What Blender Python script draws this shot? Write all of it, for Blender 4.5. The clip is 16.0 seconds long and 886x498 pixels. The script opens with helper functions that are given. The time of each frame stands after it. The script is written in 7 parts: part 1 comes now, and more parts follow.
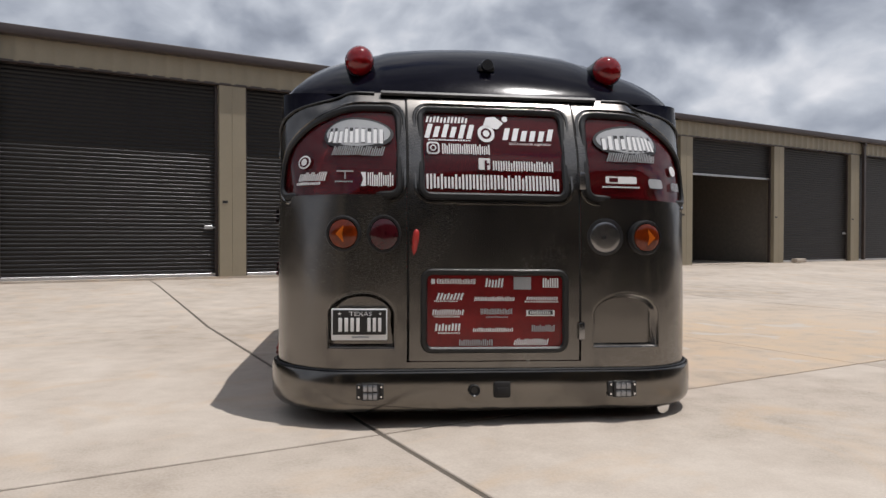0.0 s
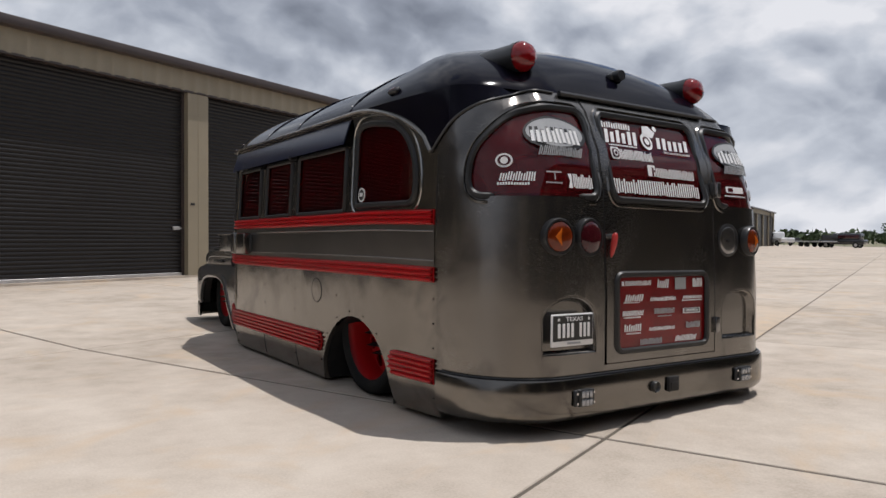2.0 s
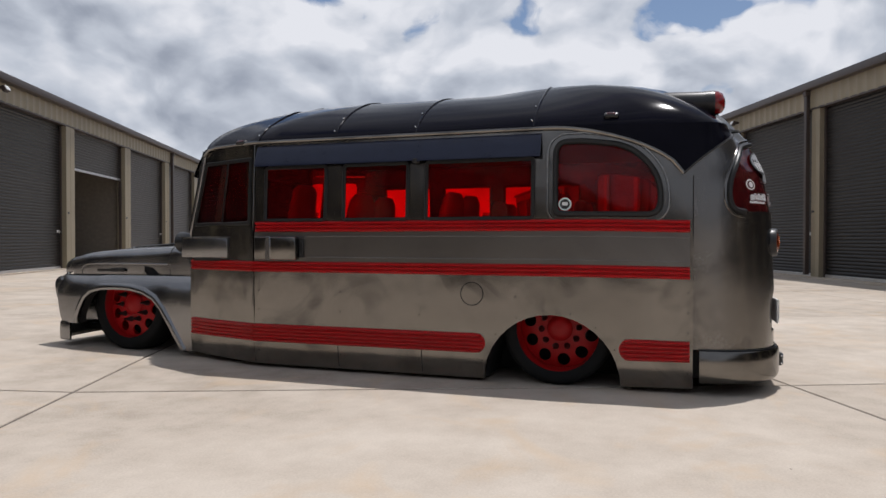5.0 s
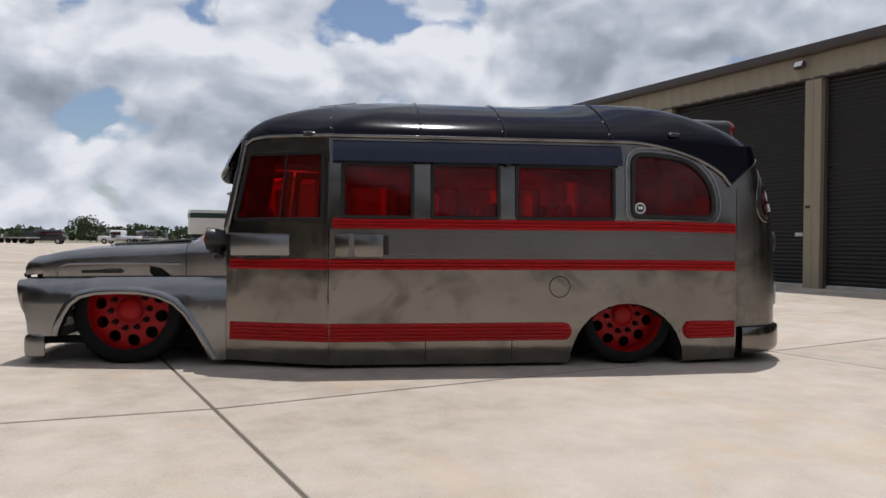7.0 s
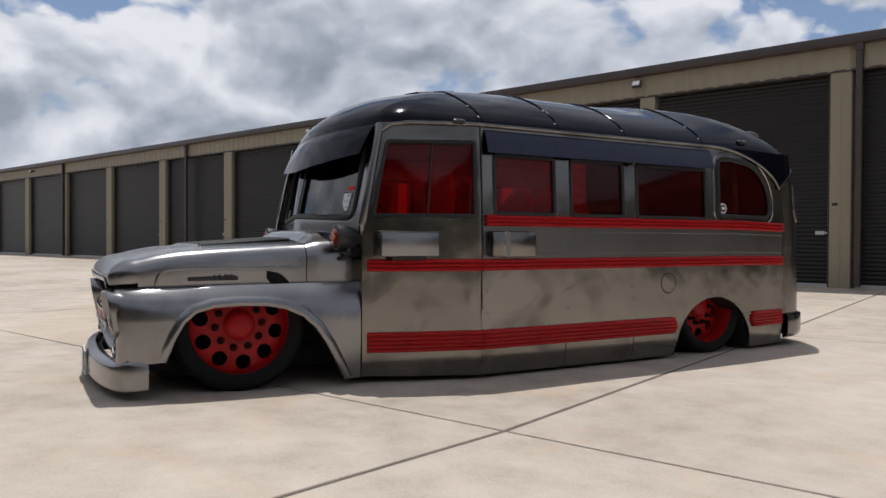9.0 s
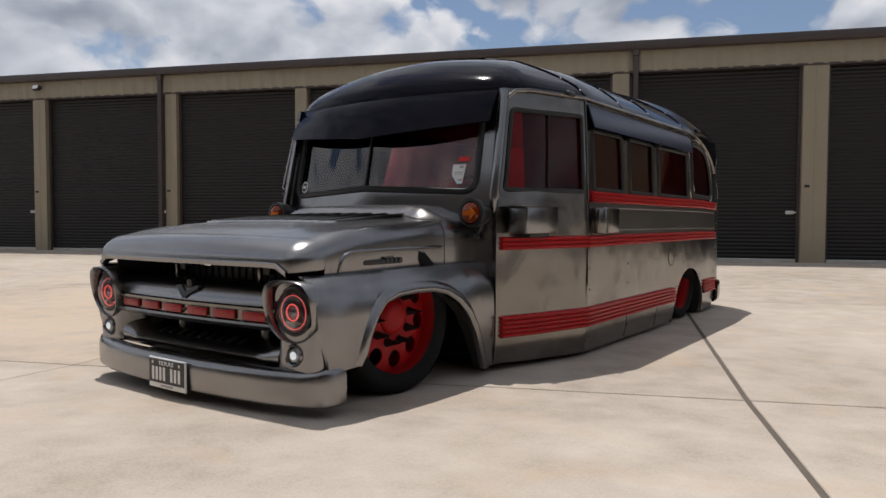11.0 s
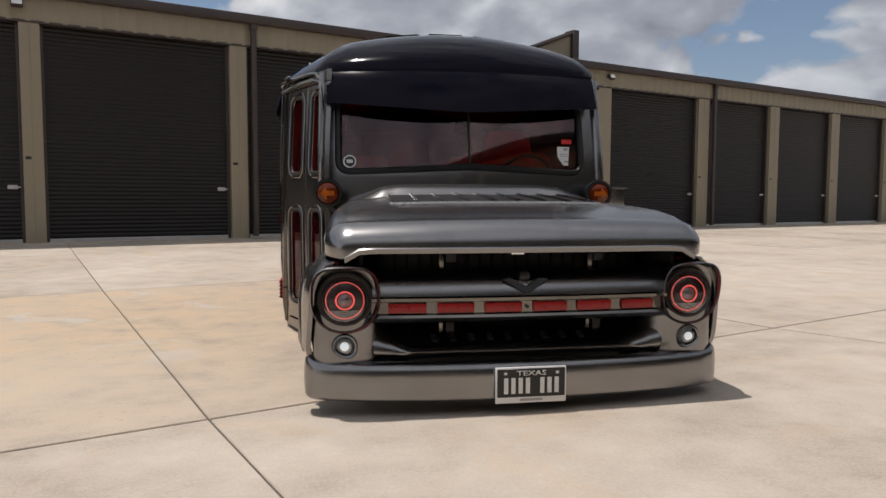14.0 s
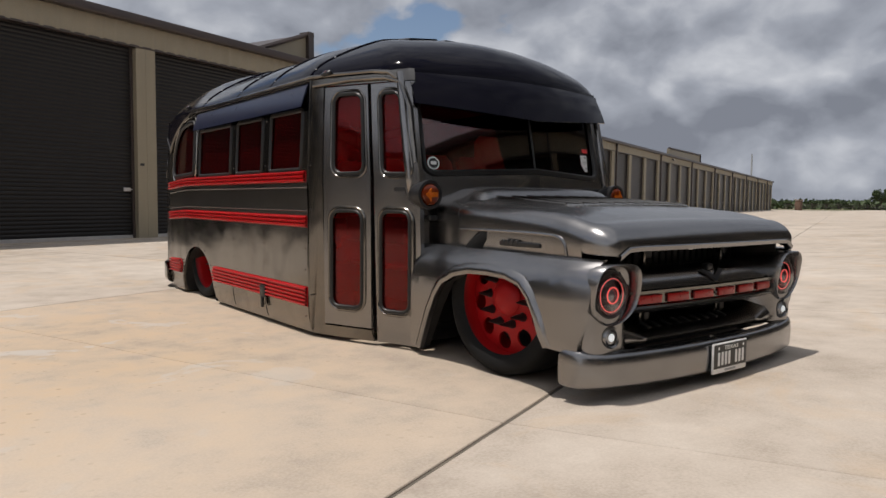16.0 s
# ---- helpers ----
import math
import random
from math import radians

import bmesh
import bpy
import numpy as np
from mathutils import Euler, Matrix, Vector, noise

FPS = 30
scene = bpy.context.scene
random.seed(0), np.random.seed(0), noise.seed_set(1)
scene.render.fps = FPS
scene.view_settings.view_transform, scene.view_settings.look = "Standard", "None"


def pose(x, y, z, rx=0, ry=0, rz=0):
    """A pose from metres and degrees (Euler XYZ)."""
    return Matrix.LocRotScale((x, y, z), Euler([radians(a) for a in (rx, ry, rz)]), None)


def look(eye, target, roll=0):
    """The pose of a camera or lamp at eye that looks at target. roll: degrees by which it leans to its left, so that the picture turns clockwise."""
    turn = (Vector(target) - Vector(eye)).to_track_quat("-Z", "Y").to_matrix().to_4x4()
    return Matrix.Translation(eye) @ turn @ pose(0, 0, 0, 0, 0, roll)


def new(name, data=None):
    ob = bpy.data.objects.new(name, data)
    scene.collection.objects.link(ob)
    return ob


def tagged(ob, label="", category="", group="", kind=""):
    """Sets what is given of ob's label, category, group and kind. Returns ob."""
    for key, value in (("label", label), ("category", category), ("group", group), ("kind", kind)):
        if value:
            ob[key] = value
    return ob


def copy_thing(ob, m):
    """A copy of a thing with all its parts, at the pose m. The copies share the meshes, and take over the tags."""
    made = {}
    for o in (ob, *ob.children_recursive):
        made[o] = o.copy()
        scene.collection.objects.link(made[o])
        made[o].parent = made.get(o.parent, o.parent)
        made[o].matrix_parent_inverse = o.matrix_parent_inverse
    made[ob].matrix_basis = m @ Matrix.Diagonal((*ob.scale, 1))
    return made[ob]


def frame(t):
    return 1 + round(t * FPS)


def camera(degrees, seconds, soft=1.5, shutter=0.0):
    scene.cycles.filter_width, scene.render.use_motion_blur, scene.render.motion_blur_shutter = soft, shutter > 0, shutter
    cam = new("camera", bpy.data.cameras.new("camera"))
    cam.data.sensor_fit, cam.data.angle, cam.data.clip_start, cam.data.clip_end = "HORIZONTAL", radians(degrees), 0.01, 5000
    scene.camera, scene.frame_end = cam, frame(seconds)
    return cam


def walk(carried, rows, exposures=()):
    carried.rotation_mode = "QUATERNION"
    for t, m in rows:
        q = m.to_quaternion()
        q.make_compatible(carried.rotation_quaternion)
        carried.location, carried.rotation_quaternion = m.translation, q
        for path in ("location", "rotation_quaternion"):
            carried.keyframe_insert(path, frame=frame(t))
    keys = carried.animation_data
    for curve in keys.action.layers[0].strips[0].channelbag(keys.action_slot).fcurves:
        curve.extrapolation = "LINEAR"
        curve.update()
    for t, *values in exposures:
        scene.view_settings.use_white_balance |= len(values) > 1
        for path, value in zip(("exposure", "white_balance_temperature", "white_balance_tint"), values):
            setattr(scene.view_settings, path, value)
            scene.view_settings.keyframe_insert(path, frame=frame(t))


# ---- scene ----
cam = camera(64.2, 16.0)
PATH = [
    (0, (-0.726, -3.697, 0.972), (-0.265, 0.276, 0.923), 0.11),
    (0.5, (-1.403, -3.572, 0.998), (-0.498, 0.323, 0.947), 0.06),
    (1, (-2.101, -3.368, 1.007), (-0.776, 0.406, 0.954), 0.13),
    (1.5, (-2.730, -3.024, 1.001), (-0.974, 0.570, 0.953), 0.16),
    (2, (-3.243, -2.626, 0.983), (-1.021, 0.699, 0.937), 0.18),
    (2.5, (-3.717, -2.189, 0.977), (-1.126, 0.858, 0.935), 0.27),
    (3, (-4.209, -1.729, 0.980), (-1.316, 1.033, 0.939), 0.29),
    (3.5, (-4.711, -1.238, 0.999), (-1.525, 1.180, 0.955), 0.17),
    (4, (-5.223, -0.697, 1.020), (-1.782, 1.340, 0.978), -0.21),
    (4.25, (-5.442, -0.417, 1.025), (-1.905, 1.450, 0.983), -0.20),
    (4.5, (-5.681, -0.089, 1.026), (-2.048, 1.583, 0.984), -0.15),
    (5, (-6.091, 0.571, 1.019), (-2.303, 1.852, 0.969), 0.04),
    (5.5, (-6.423, 1.277, 1.006), (-2.517, 2.139, 0.949), 0.26),
    (6, (-6.645, 2.032, 0.994), (-2.666, 2.439, 0.937), 0.40),
    (6.25, (-6.703, 2.401, 0.991), (-2.707, 2.584, 0.938), 0.43),
    (6.5, (-6.730, 2.828, 0.992), (-2.731, 2.751, 0.942), 0.44),
    (7, (-6.685, 3.587, 0.996), (-2.713, 3.115, 0.949), 0.36),
    (7.5, (-6.514, 4.343, 0.991), (-2.599, 3.523, 0.937), 0.32),
    (8, (-6.223, 5.084, 0.983), (-2.397, 3.918, 0.924), 0.22),
    (8.25, (-6.059, 5.422, 0.980), (-2.290, 4.083, 0.923), 0.19),
    (8.5, (-5.859, 5.794, 0.979), (-2.168, 4.254, 0.923), 0.17),
    (9, (-5.442, 6.454, 0.977), (-1.938, 4.527, 0.932), 0.14),
    (9.5, (-4.972, 7.054, 0.977), (-1.704, 4.748, 0.936), 0.13),
    (10, (-4.448, 7.580, 0.971), (-1.459, 4.922, 0.928), 0.11),
    (10.25, (-4.183, 7.797, 0.966), (-1.336, 4.988, 0.917), 0.10),
    (10.5, (-3.871, 8.019, 0.959), (-1.189, 5.052, 0.892), 0.09),
    (11, (-3.280, 8.386, 0.950), (-0.941, 5.145, 0.792), 0.07),
    (11.5, (-2.635, 8.722, 0.945), (-0.748, 5.204, 0.686), 0.06),
    (12, (-1.939, 8.951, 0.963), (-0.638, 5.177, 0.700), -0.05),
    (12.5, (-1.246, 9.123, 0.967), (-0.325, 5.239, 0.701), 0.01),
    (13, (-0.577, 9.256, 0.966), (-0.177, 5.285, 0.695), -0.01),
    (13.5, (0.149, 9.295, 0.964), (0.091, 5.305, 0.687), 0.02),
    (14, (0.862, 9.225, 0.971), (0.233, 5.286, 0.683), 0.09),
    (14.5, (1.560, 9.092, 0.990), (0.423, 5.268, 0.700), 0.26),
    (15, (2.235, 8.883, 0.989), (0.649, 5.222, 0.707), 0.43),
    (15.5, (2.855, 8.614, 0.967), (0.849, 5.164, 0.691), 0.45),
    (16, (3.449, 8.295, 0.967), (1.031, 5.120, 0.691), 0.48),
]
walk(cam, [(t, look(eye, target, roll)) for t, eye, target, roll in PATH],
     [(t, 0.0, kelvin, 13) for t, kelvin in ((0.0, 6300), (4.0, 6250), (7.0, 6200), (11.0, 6400), (12.5, 6550), (16.0, 6600))])

# ---------------------------------------------------------------- world, sun
SUN = Vector((0.247, -0.10, 1.0)).normalized()
world = bpy.data.worlds.new("sky")
scene.world = world
world.use_nodes = True
wn, wl = world.node_tree.nodes, world.node_tree.links
wn.clear()


def node(nodes, kind, **values):
    n = nodes.new(kind)
    for key, value in values.items():
        n.inputs[key].default_value = value
    return n


def math_node(nodes, links, op, a, b=None, clamp=False):
    n = nodes.new("ShaderNodeMath")
    n.operation, n.use_clamp = op, clamp
    for i, v in enumerate((a, b)):
        if v is None:
            continue
        if isinstance(v, (int, float)):
            n.inputs[i].default_value = v
        else:
            links.new(v, n.inputs[i])
    return n.outputs[0]


def ramp_node(nodes, links, fac, stops):
    n = nodes.new("ShaderNodeValToRGB")
    e = n.color_ramp.elements
    while len(e) < len(stops):
        e.new(0.5)
    for el, (p, c) in zip(e, stops):
        el.position = p
        el.color = (*c, 1) if isinstance(c, tuple) else (c, c, c, 1)
    links.new(fac, n.inputs[0])
    return n.outputs[0]


sky = wn.new("ShaderNodeTexSky")
sky.sky_type, sky.sun_disc = "NISHITA", False
sky.sun_elevation = math.asin(SUN.z)
sky.sun_rotation = math.atan2(SUN.x, SUN.y)
coord = wn.new("ShaderNodeTexCoord")
split = wn.new("ShaderNodeSeparateXYZ")
wl.new(coord.outputs["Generated"], split.inputs[0])
up = math_node(wn, wl, "MAXIMUM", split.outputs[2], 0.0)
flat = wn.new("ShaderNodeCombineXYZ")
wl.new(math_node(wn, wl, "MULTIPLY", split.outputs[0], 1.15), flat.inputs[0])
wl.new(math_node(wn, wl, "MULTIPLY", split.outputs[1], 1.15), flat.inputs[1])
wl.new(math_node(wn, wl, "MULTIPLY", up, 1.75), flat.inputs[2])


def vector_math(op, a, b):
    n = wn.new("ShaderNodeVectorMath")
    n.operation = op
    for i, v in enumerate((a, b)):
        if isinstance(v, tuple):
            n.inputs[i].default_value = v
        else:
            wl.new(v, n.inputs[i])
    return n.outputs[0]


def cloud_density(place):
    """Broad masses of vapour with two sizes of billows on them."""
    warp = node(wn, "ShaderNodeTexNoise", Scale=4.0, Detail=4.0)
    wl.new(place, warp.inputs["Vector"])
    shifted = vector_math("SUBTRACT", warp.outputs["Color"], (0.5, 0.5, 0.5))
    bent = vector_math("ADD", place, vector_math("MULTIPLY", shifted, (0.22, 0.22, 0.22)))
    fbm = node(wn, "ShaderNodeTexNoise", Scale=1.35, Detail=9.0, Roughness=0.55)
    wl.new(bent, fbm.inputs["Vector"])
    total = math_node(wn, wl, "MULTIPLY", fbm.outputs[0], 0.72)
    for scale, share in ((3.0, 0.16), (7.0, 0.11), (16.0, 0.06)):
        vo = wn.new("ShaderNodeTexVoronoi")
        vo.feature = "SMOOTH_F1"
        vo.inputs["Scale"].default_value = scale
        vo.inputs["Smoothness"].default_value = 0.25
        wl.new(bent, vo.inputs["Vector"])
        total = math_node(wn, wl, "SUBTRACT", total, math_node(wn, wl, "MULTIPLY", vo.outputs["Distance"], share))
    return total


origin = vector_math("ADD", flat.outputs[0], (4.3, 7.9, 0.6))
mass = cloud_density(origin)
above = vector_math("ADD", origin, (0.010, -0.003, 0.060))
lit = cloud_density(above)
# clearer towards the south-east, heavier towards the north and west
clear = math_node(wn, wl, "ADD", math_node(wn, wl, "MULTIPLY", split.outputs[0], 0.80), math_node(wn, wl, "MULTIPLY", split.outputs[1], -0.60))
thick = math_node(wn, wl, "SUBTRACT", mass, math_node(wn, wl, "MULTIPLY", clear, 0.070))
thick = math_node(wn, wl, "ADD", thick, math_node(wn, wl, "MULTIPLY", math_node(wn, wl, "MAXIMUM", split.outputs[1], 0.0), 0.07))
thick = math_node(wn, wl, "ADD", thick, math_node(wn, wl, "MAXIMUM", math_node(wn, wl, "SUBTRACT", 0.13, math_node(wn, wl, "MULTIPLY", up, 0.85)), 0.0))
cover = ramp_node(wn, wl, thick, [(0.098, 0.0), (0.122, 1.0)])
rise = math_node(wn, wl, "SUBTRACT", mass, lit)
shade = math_node(wn, wl, "ADD", math_node(wn, wl, "MULTIPLY", rise, 5.0), 0.62)
shade = math_node(wn, wl, "SUBTRACT", shade, math_node(wn, wl, "MULTIPLY", math_node(wn, wl, "SUBTRACT", mass, 0.16), 1.6))
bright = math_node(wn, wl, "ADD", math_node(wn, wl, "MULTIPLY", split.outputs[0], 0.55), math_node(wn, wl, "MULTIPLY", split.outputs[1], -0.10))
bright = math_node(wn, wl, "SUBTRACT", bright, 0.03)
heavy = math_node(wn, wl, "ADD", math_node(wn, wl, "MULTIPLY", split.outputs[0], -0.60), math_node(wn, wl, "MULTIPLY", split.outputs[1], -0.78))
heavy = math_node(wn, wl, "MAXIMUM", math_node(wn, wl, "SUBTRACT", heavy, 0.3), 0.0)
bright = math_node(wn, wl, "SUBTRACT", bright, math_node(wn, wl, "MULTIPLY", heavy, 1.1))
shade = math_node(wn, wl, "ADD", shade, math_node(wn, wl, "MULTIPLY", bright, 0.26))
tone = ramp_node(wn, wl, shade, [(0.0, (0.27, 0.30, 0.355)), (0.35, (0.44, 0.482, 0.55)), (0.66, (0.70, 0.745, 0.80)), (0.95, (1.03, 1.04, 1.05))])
blue = node(wn, "ShaderNodeBackground", Strength=0.085)
wl.new(sky.outputs[0], blue.inputs[0])
white = node(wn, "ShaderNodeBackground", Strength=0.76)
wl.new(tone, white.inputs[0])
both = wn.new("ShaderNodeMixShader")
wl.new(cover, both.inputs[0])
wl.new(blue.outputs[0], both.inputs[1])
wl.new(white.outputs[0], both.inputs[2])
out = wn.new("ShaderNodeOutputWorld")
wl.new(both.outputs[0], out.inputs[0])

sun_data = bpy.data.lights.new("sun", "SUN")
sun_data.energy, sun_data.angle, sun_data.color = 3.1, radians(0.53), (1.0, 0.96, 0.90)
sun = new("sun", sun_data)
sun.matrix_world = look(SUN * 40, (0, 0, 0))

# ---------------------------------------------------------------- materials


def material(name):
    m = bpy.data.materials.new(name)
    m.use_nodes = True
    nt = m.node_tree
    return m, nt.nodes, nt.links, nt.nodes["Principled BSDF"]


def plain(name, colour, rough=0.5, metal=0.0, coat=0.0, wear=0.12, scale=9.0, bump=0.0, glow=None, spec=0.5):
    """A paint, rubber or metal with fine and broad unevenness."""
    m, n, l, b = material(name)
    tc = n.new("ShaderNodeTexCoord")
    t1 = node(n, "ShaderNodeTexNoise", Scale=scale, Detail=5.0)
    t2 = node(n, "ShaderNodeTexNoise", Scale=scale * 11, Detail=3.0)
    l.new(tc.outputs["Object"], t1.inputs["Vector"])
    l.new(tc.outputs["Object"], t2.inputs["Vector"])
    both = math_node(n, l, "ADD", math_node(n, l, "MULTIPLY", t1.outputs[0], 0.65), math_node(n, l, "MULTIPLY", t2.outputs[0], 0.35))
    lo, hi = tuple(c * (1 - wear) for c in colour), tuple(min(1, c * (1 + wear)) for c in colour)
    l.new(ramp_node(n, l, both, [(0.3, lo), (0.7, hi)]), b.inputs["Base Color"])
    r = ramp_node(n, l, both, [(0.25, max(0.02, rough * (1 - wear))), (0.75, min(1, rough * (1 + wear)))])
    l.new(r, b.inputs["Roughness"])
    b.inputs["Metallic"].default_value = metal
    b.inputs["Specular IOR Level"].default_value = spec
    b.inputs["Coat Weight"].default_value = coat
    b.inputs["Coat Roughness"].default_value = 0.05
    if bump:
        bp = node(n, "ShaderNodeBump", Strength=bump, Distance=0.004)
        l.new(t2.outputs[0], bp.inputs["Height"])
        l.new(bp.outputs[0], b.inputs["Normal"])
    if glow:
        b.inputs["Emission Color"].default_value = (*glow[0], 1)
        b.inputs["Emission Strength"].default_value = glow[1]
    return m


def steel_material(name, colour, rough, stain=0.5, brush=(3, 3, 60), scratch=0.07, wavy=0.55, uneven=1.0):
    """Bare brushed steel under clear lacquer, with heat marks and smudges."""
    m, n, l, b = material(name)
    tc = n.new("ShaderNodeTexCoord")
    mp = n.new("ShaderNodeMapping")
    mp.inputs["Scale"].default_value = brush
    l.new(tc.outputs["Object"], mp.inputs[0])
    grain = node(n, "ShaderNodeTexNoise", Scale=14.0, Detail=4.0)
    l.new(mp.outputs[0], grain.inputs["Vector"])
    broad = node(n, "ShaderNodeTexNoise", Scale=1.5, Detail=2.5, Distortion=0.4)
    l.new(tc.outputs["Object"], broad.inputs["Vector"])
    marks = node(n, "ShaderNodeTexNoise", Scale=2.9, Detail=4.0, Distortion=0.9)
    l.new(tc.outputs["Object"], marks.inputs["Vector"])
    base = ramp_node(n, l, math_node(n, l, "ADD", math_node(n, l, "MULTIPLY", broad.outputs[0], 0.7), math_node(n, l, "MULTIPLY", grain.outputs[0], 0.3)),
                     [(0.32, tuple(c * (1 - 0.20 * uneven) for c in colour)), (0.66, tuple(c * (1 + 0.12 * uneven) for c in colour))])
    dark = ramp_node(n, l, marks.outputs[0], [(0.50, 0.0), (0.70, stain)])
    mix = n.new("ShaderNodeMix")
    mix.data_type = "RGBA"
    l.new(dark, mix.inputs[0])
    l.new(base, mix.inputs[6])
    mix.inputs[7].default_value = (colour[0] * 0.42, colour[1] * 0.42, colour[2] * 0.44, 1)
    l.new(mix.outputs[2], b.inputs["Base Color"])
    b.inputs["Metallic"].default_value = 1.0
    l.new(ramp_node(n, l, math_node(n, l, "ADD", math_node(n, l, "MULTIPLY", broad.outputs[0], 0.55), math_node(n, l, "MULTIPLY", grain.outputs[0], 0.45)),
                    [(0.3, rough * (1 - 0.22 * uneven)), (0.7, rough * (1 + 0.25 * uneven))]), b.inputs["Roughness"])
    wave = node(n, "ShaderNodeTexNoise", Scale=3.4, Detail=2.0, Roughness=0.4)
    l.new(tc.outputs["Object"], wave.inputs["Vector"])
    dents = node(n, "ShaderNodeBump", Strength=wavy, Distance=0.012)
    l.new(wave.outputs[0], dents.inputs["Height"])
    bp = node(n, "ShaderNodeBump", Strength=scratch, Distance=0.003)
    l.new(grain.outputs[0], bp.inputs["Height"])
    l.new(dents.outputs[0], bp.inputs["Normal"])
    l.new(bp.outputs[0], b.inputs["Normal"])
    b.inputs["Coat Weight"].default_value = 0.12
    b.inputs["Coat Roughness"].default_value = 0.12
    return m


def glass_material(name, tint, gloss=1.0, film=0.0, mirror=0.0, dyed=(0.20, 0.014, 0.018)):
    """Thin tinted pane: colour by what passes through, shine by Fresnel."""
    m, n, l, b = material(name)
    n.remove(b)
    clear = node(n, "ShaderNodeBsdfTransparent", Color=(*tint, 1))
    shine = node(n, "ShaderNodeBsdfGlossy", Color=(gloss, gloss, gloss, 1), Roughness=0.015)
    fr = node(n, "ShaderNodeFresnel", IOR=1.52)
    mix = n.new("ShaderNodeMixShader")
    l.new(math_node(n, l, "ADD", fr.outputs[0], mirror, clamp=True), mix.inputs[0])
    if film:
        dye = node(n, "ShaderNodeBsdfDiffuse", Color=(*dyed, 1))
        under = node(n, "ShaderNodeMixShader", Fac=film)
        l.new(clear.outputs[0], under.inputs[1])
        l.new(dye.outputs[0], under.inputs[2])
        clear = under
    l.new(clear.outputs[0], mix.inputs[1])
    l.new(shine.outputs[0], mix.inputs[2])
    l.new(mix.outputs[0], n["Material Output"].inputs[0])
    return m


def concrete_material(name):
    m, n, l, b = material(name)
    tc = n.new("ShaderNodeTexCoord")
    geo = n.new("ShaderNodeNewGeometry")
    info = n.new("ShaderNodeObjectInfo")
    t1 = node(n, "ShaderNodeTexNoise", Scale=0.42, Detail=6.0, Distortion=0.5)
    t2 = node(n, "ShaderNodeTexNoise", Scale=3.1, Detail=8.0, Roughness=0.62)
    t3 = node(n, "ShaderNodeTexNoise", Scale=85.0, Detail=4.0)
    t4 = node(n, "ShaderNodeTexNoise", Scale=1.1, Detail=7.0, Distortion=1.4, Roughness=0.6)
    spots = node(n, "ShaderNodeTexVoronoi", Scale=2.3, Randomness=1.0)
    for t in (t1, t2, t3, t4, spots):
        l.new(geo.outputs["Position"], t.inputs["Vector"])
    v = math_node(n, l, "ADD", math_node(n, l, "MULTIPLY", t1.outputs[0], 0.40), math_node(n, l, "MULTIPLY", t2.outputs[0], 0.40))
    v = math_node(n, l, "ADD", v, math_node(n, l, "MULTIPLY", t3.outputs[0], 0.20))
    v = math_node(n, l, "ADD", v, math_node(n, l, "MULTIPLY", math_node(n, l, "SUBTRACT", info.outputs["Random"], 0.5), 0.07))
    base = ramp_node(n, l, v, [(0.36, (0.335, 0.283, 0.228)), (0.5, (0.475, 0.410, 0.342)), (0.64, (0.575, 0.508, 0.432))])
    rust = ramp_node(n, l, t4.outputs[0], [(0.53, 0.0), (0.70, 0.55)])
    away = n.new("ShaderNodeVectorMath")
    away.operation = "DISTANCE"
    away.inputs[1].default_value = (3.3, 3.0, 0.0)
    l.new(geo.outputs["Position"], away.inputs[0])
    spill = math_node(n, l, "MULTIPLY", ramp_node(n, l, math_node(n, l, "DIVIDE", away.outputs["Value"], 8.0), [(0.18, 1.0), (0.60, 0.0)]), ramp_node(n, l, t2.outputs[0], [(0.33, 0.15), (0.62, 0.85)]))
    # the spill stops at the joints of its row of slabs
    row = n.new("ShaderNodeVectorMath")
    row.operation = "DOT_PRODUCT"
    row.inputs[1].default_value = (-0.393, 0.9196, 0.0)
    l.new(geo.outputs["Position"], row.inputs[0])
    within = math_node(n, l, "MULTIPLY", math_node(n, l, "GREATER_THAN", row.outputs["Value"], 0.10), math_node(n, l, "LESS_THAN", row.outputs["Value"], 5.02))
    spill = math_node(n, l, "MULTIPLY", spill, within)
    rust = math_node(n, l, "MAXIMUM", rust, spill)
    # smooth grey skim patches and small pits inside the spill
    skim = node(n, "ShaderNodeTexNoise", Scale=1.7, Detail=5.0, Distortion=0.7, Roughness=0.55)
    l.new(geo.outputs["Position"], skim.inputs["Vector"])
    worn = math_node(n, l, "MULTIPLY", ramp_node(n, l, skim.outputs[0], [(0.60, 0.0), (0.64, 0.75)]), within)
    worn = math_node(n, l, "MULTIPLY", worn, ramp_node(n, l, math_node(n, l, "DIVIDE", away.outputs["Value"], 8.0), [(0.14, 1.0), (0.45, 0.0)]))
    pits = node(n, "ShaderNodeTexVoronoi", Scale=11.0, Randomness=1.0)
    l.new(geo.outputs["Position"], pits.inputs["Vector"])
    pitted = math_node(n, l, "MULTIPLY", ramp_node(n, l, pits.outputs["Distance"], [(0.10, 0.55), (0.17, 0.0)]), spill)
    mix = n.new("ShaderNodeMix")
    mix.data_type = "RGBA"
    l.new(rust, mix.inputs[0])
    l.new(base, mix.inputs[6])
    mix.inputs[7].default_value = (0.54, 0.405, 0.272, 1)
    dots = math_node(n, l, "MAXIMUM", ramp_node(n, l, spots.outputs["Distance"], [(0.012, 0.75), (0.02, 0.0)]), math_node(n, l, "MULTIPLY", pitted, 0.6))
    mix2 = n.new("ShaderNodeMix")
    mix2.data_type = "RGBA"
    l.new(dots, mix2.inputs[0])
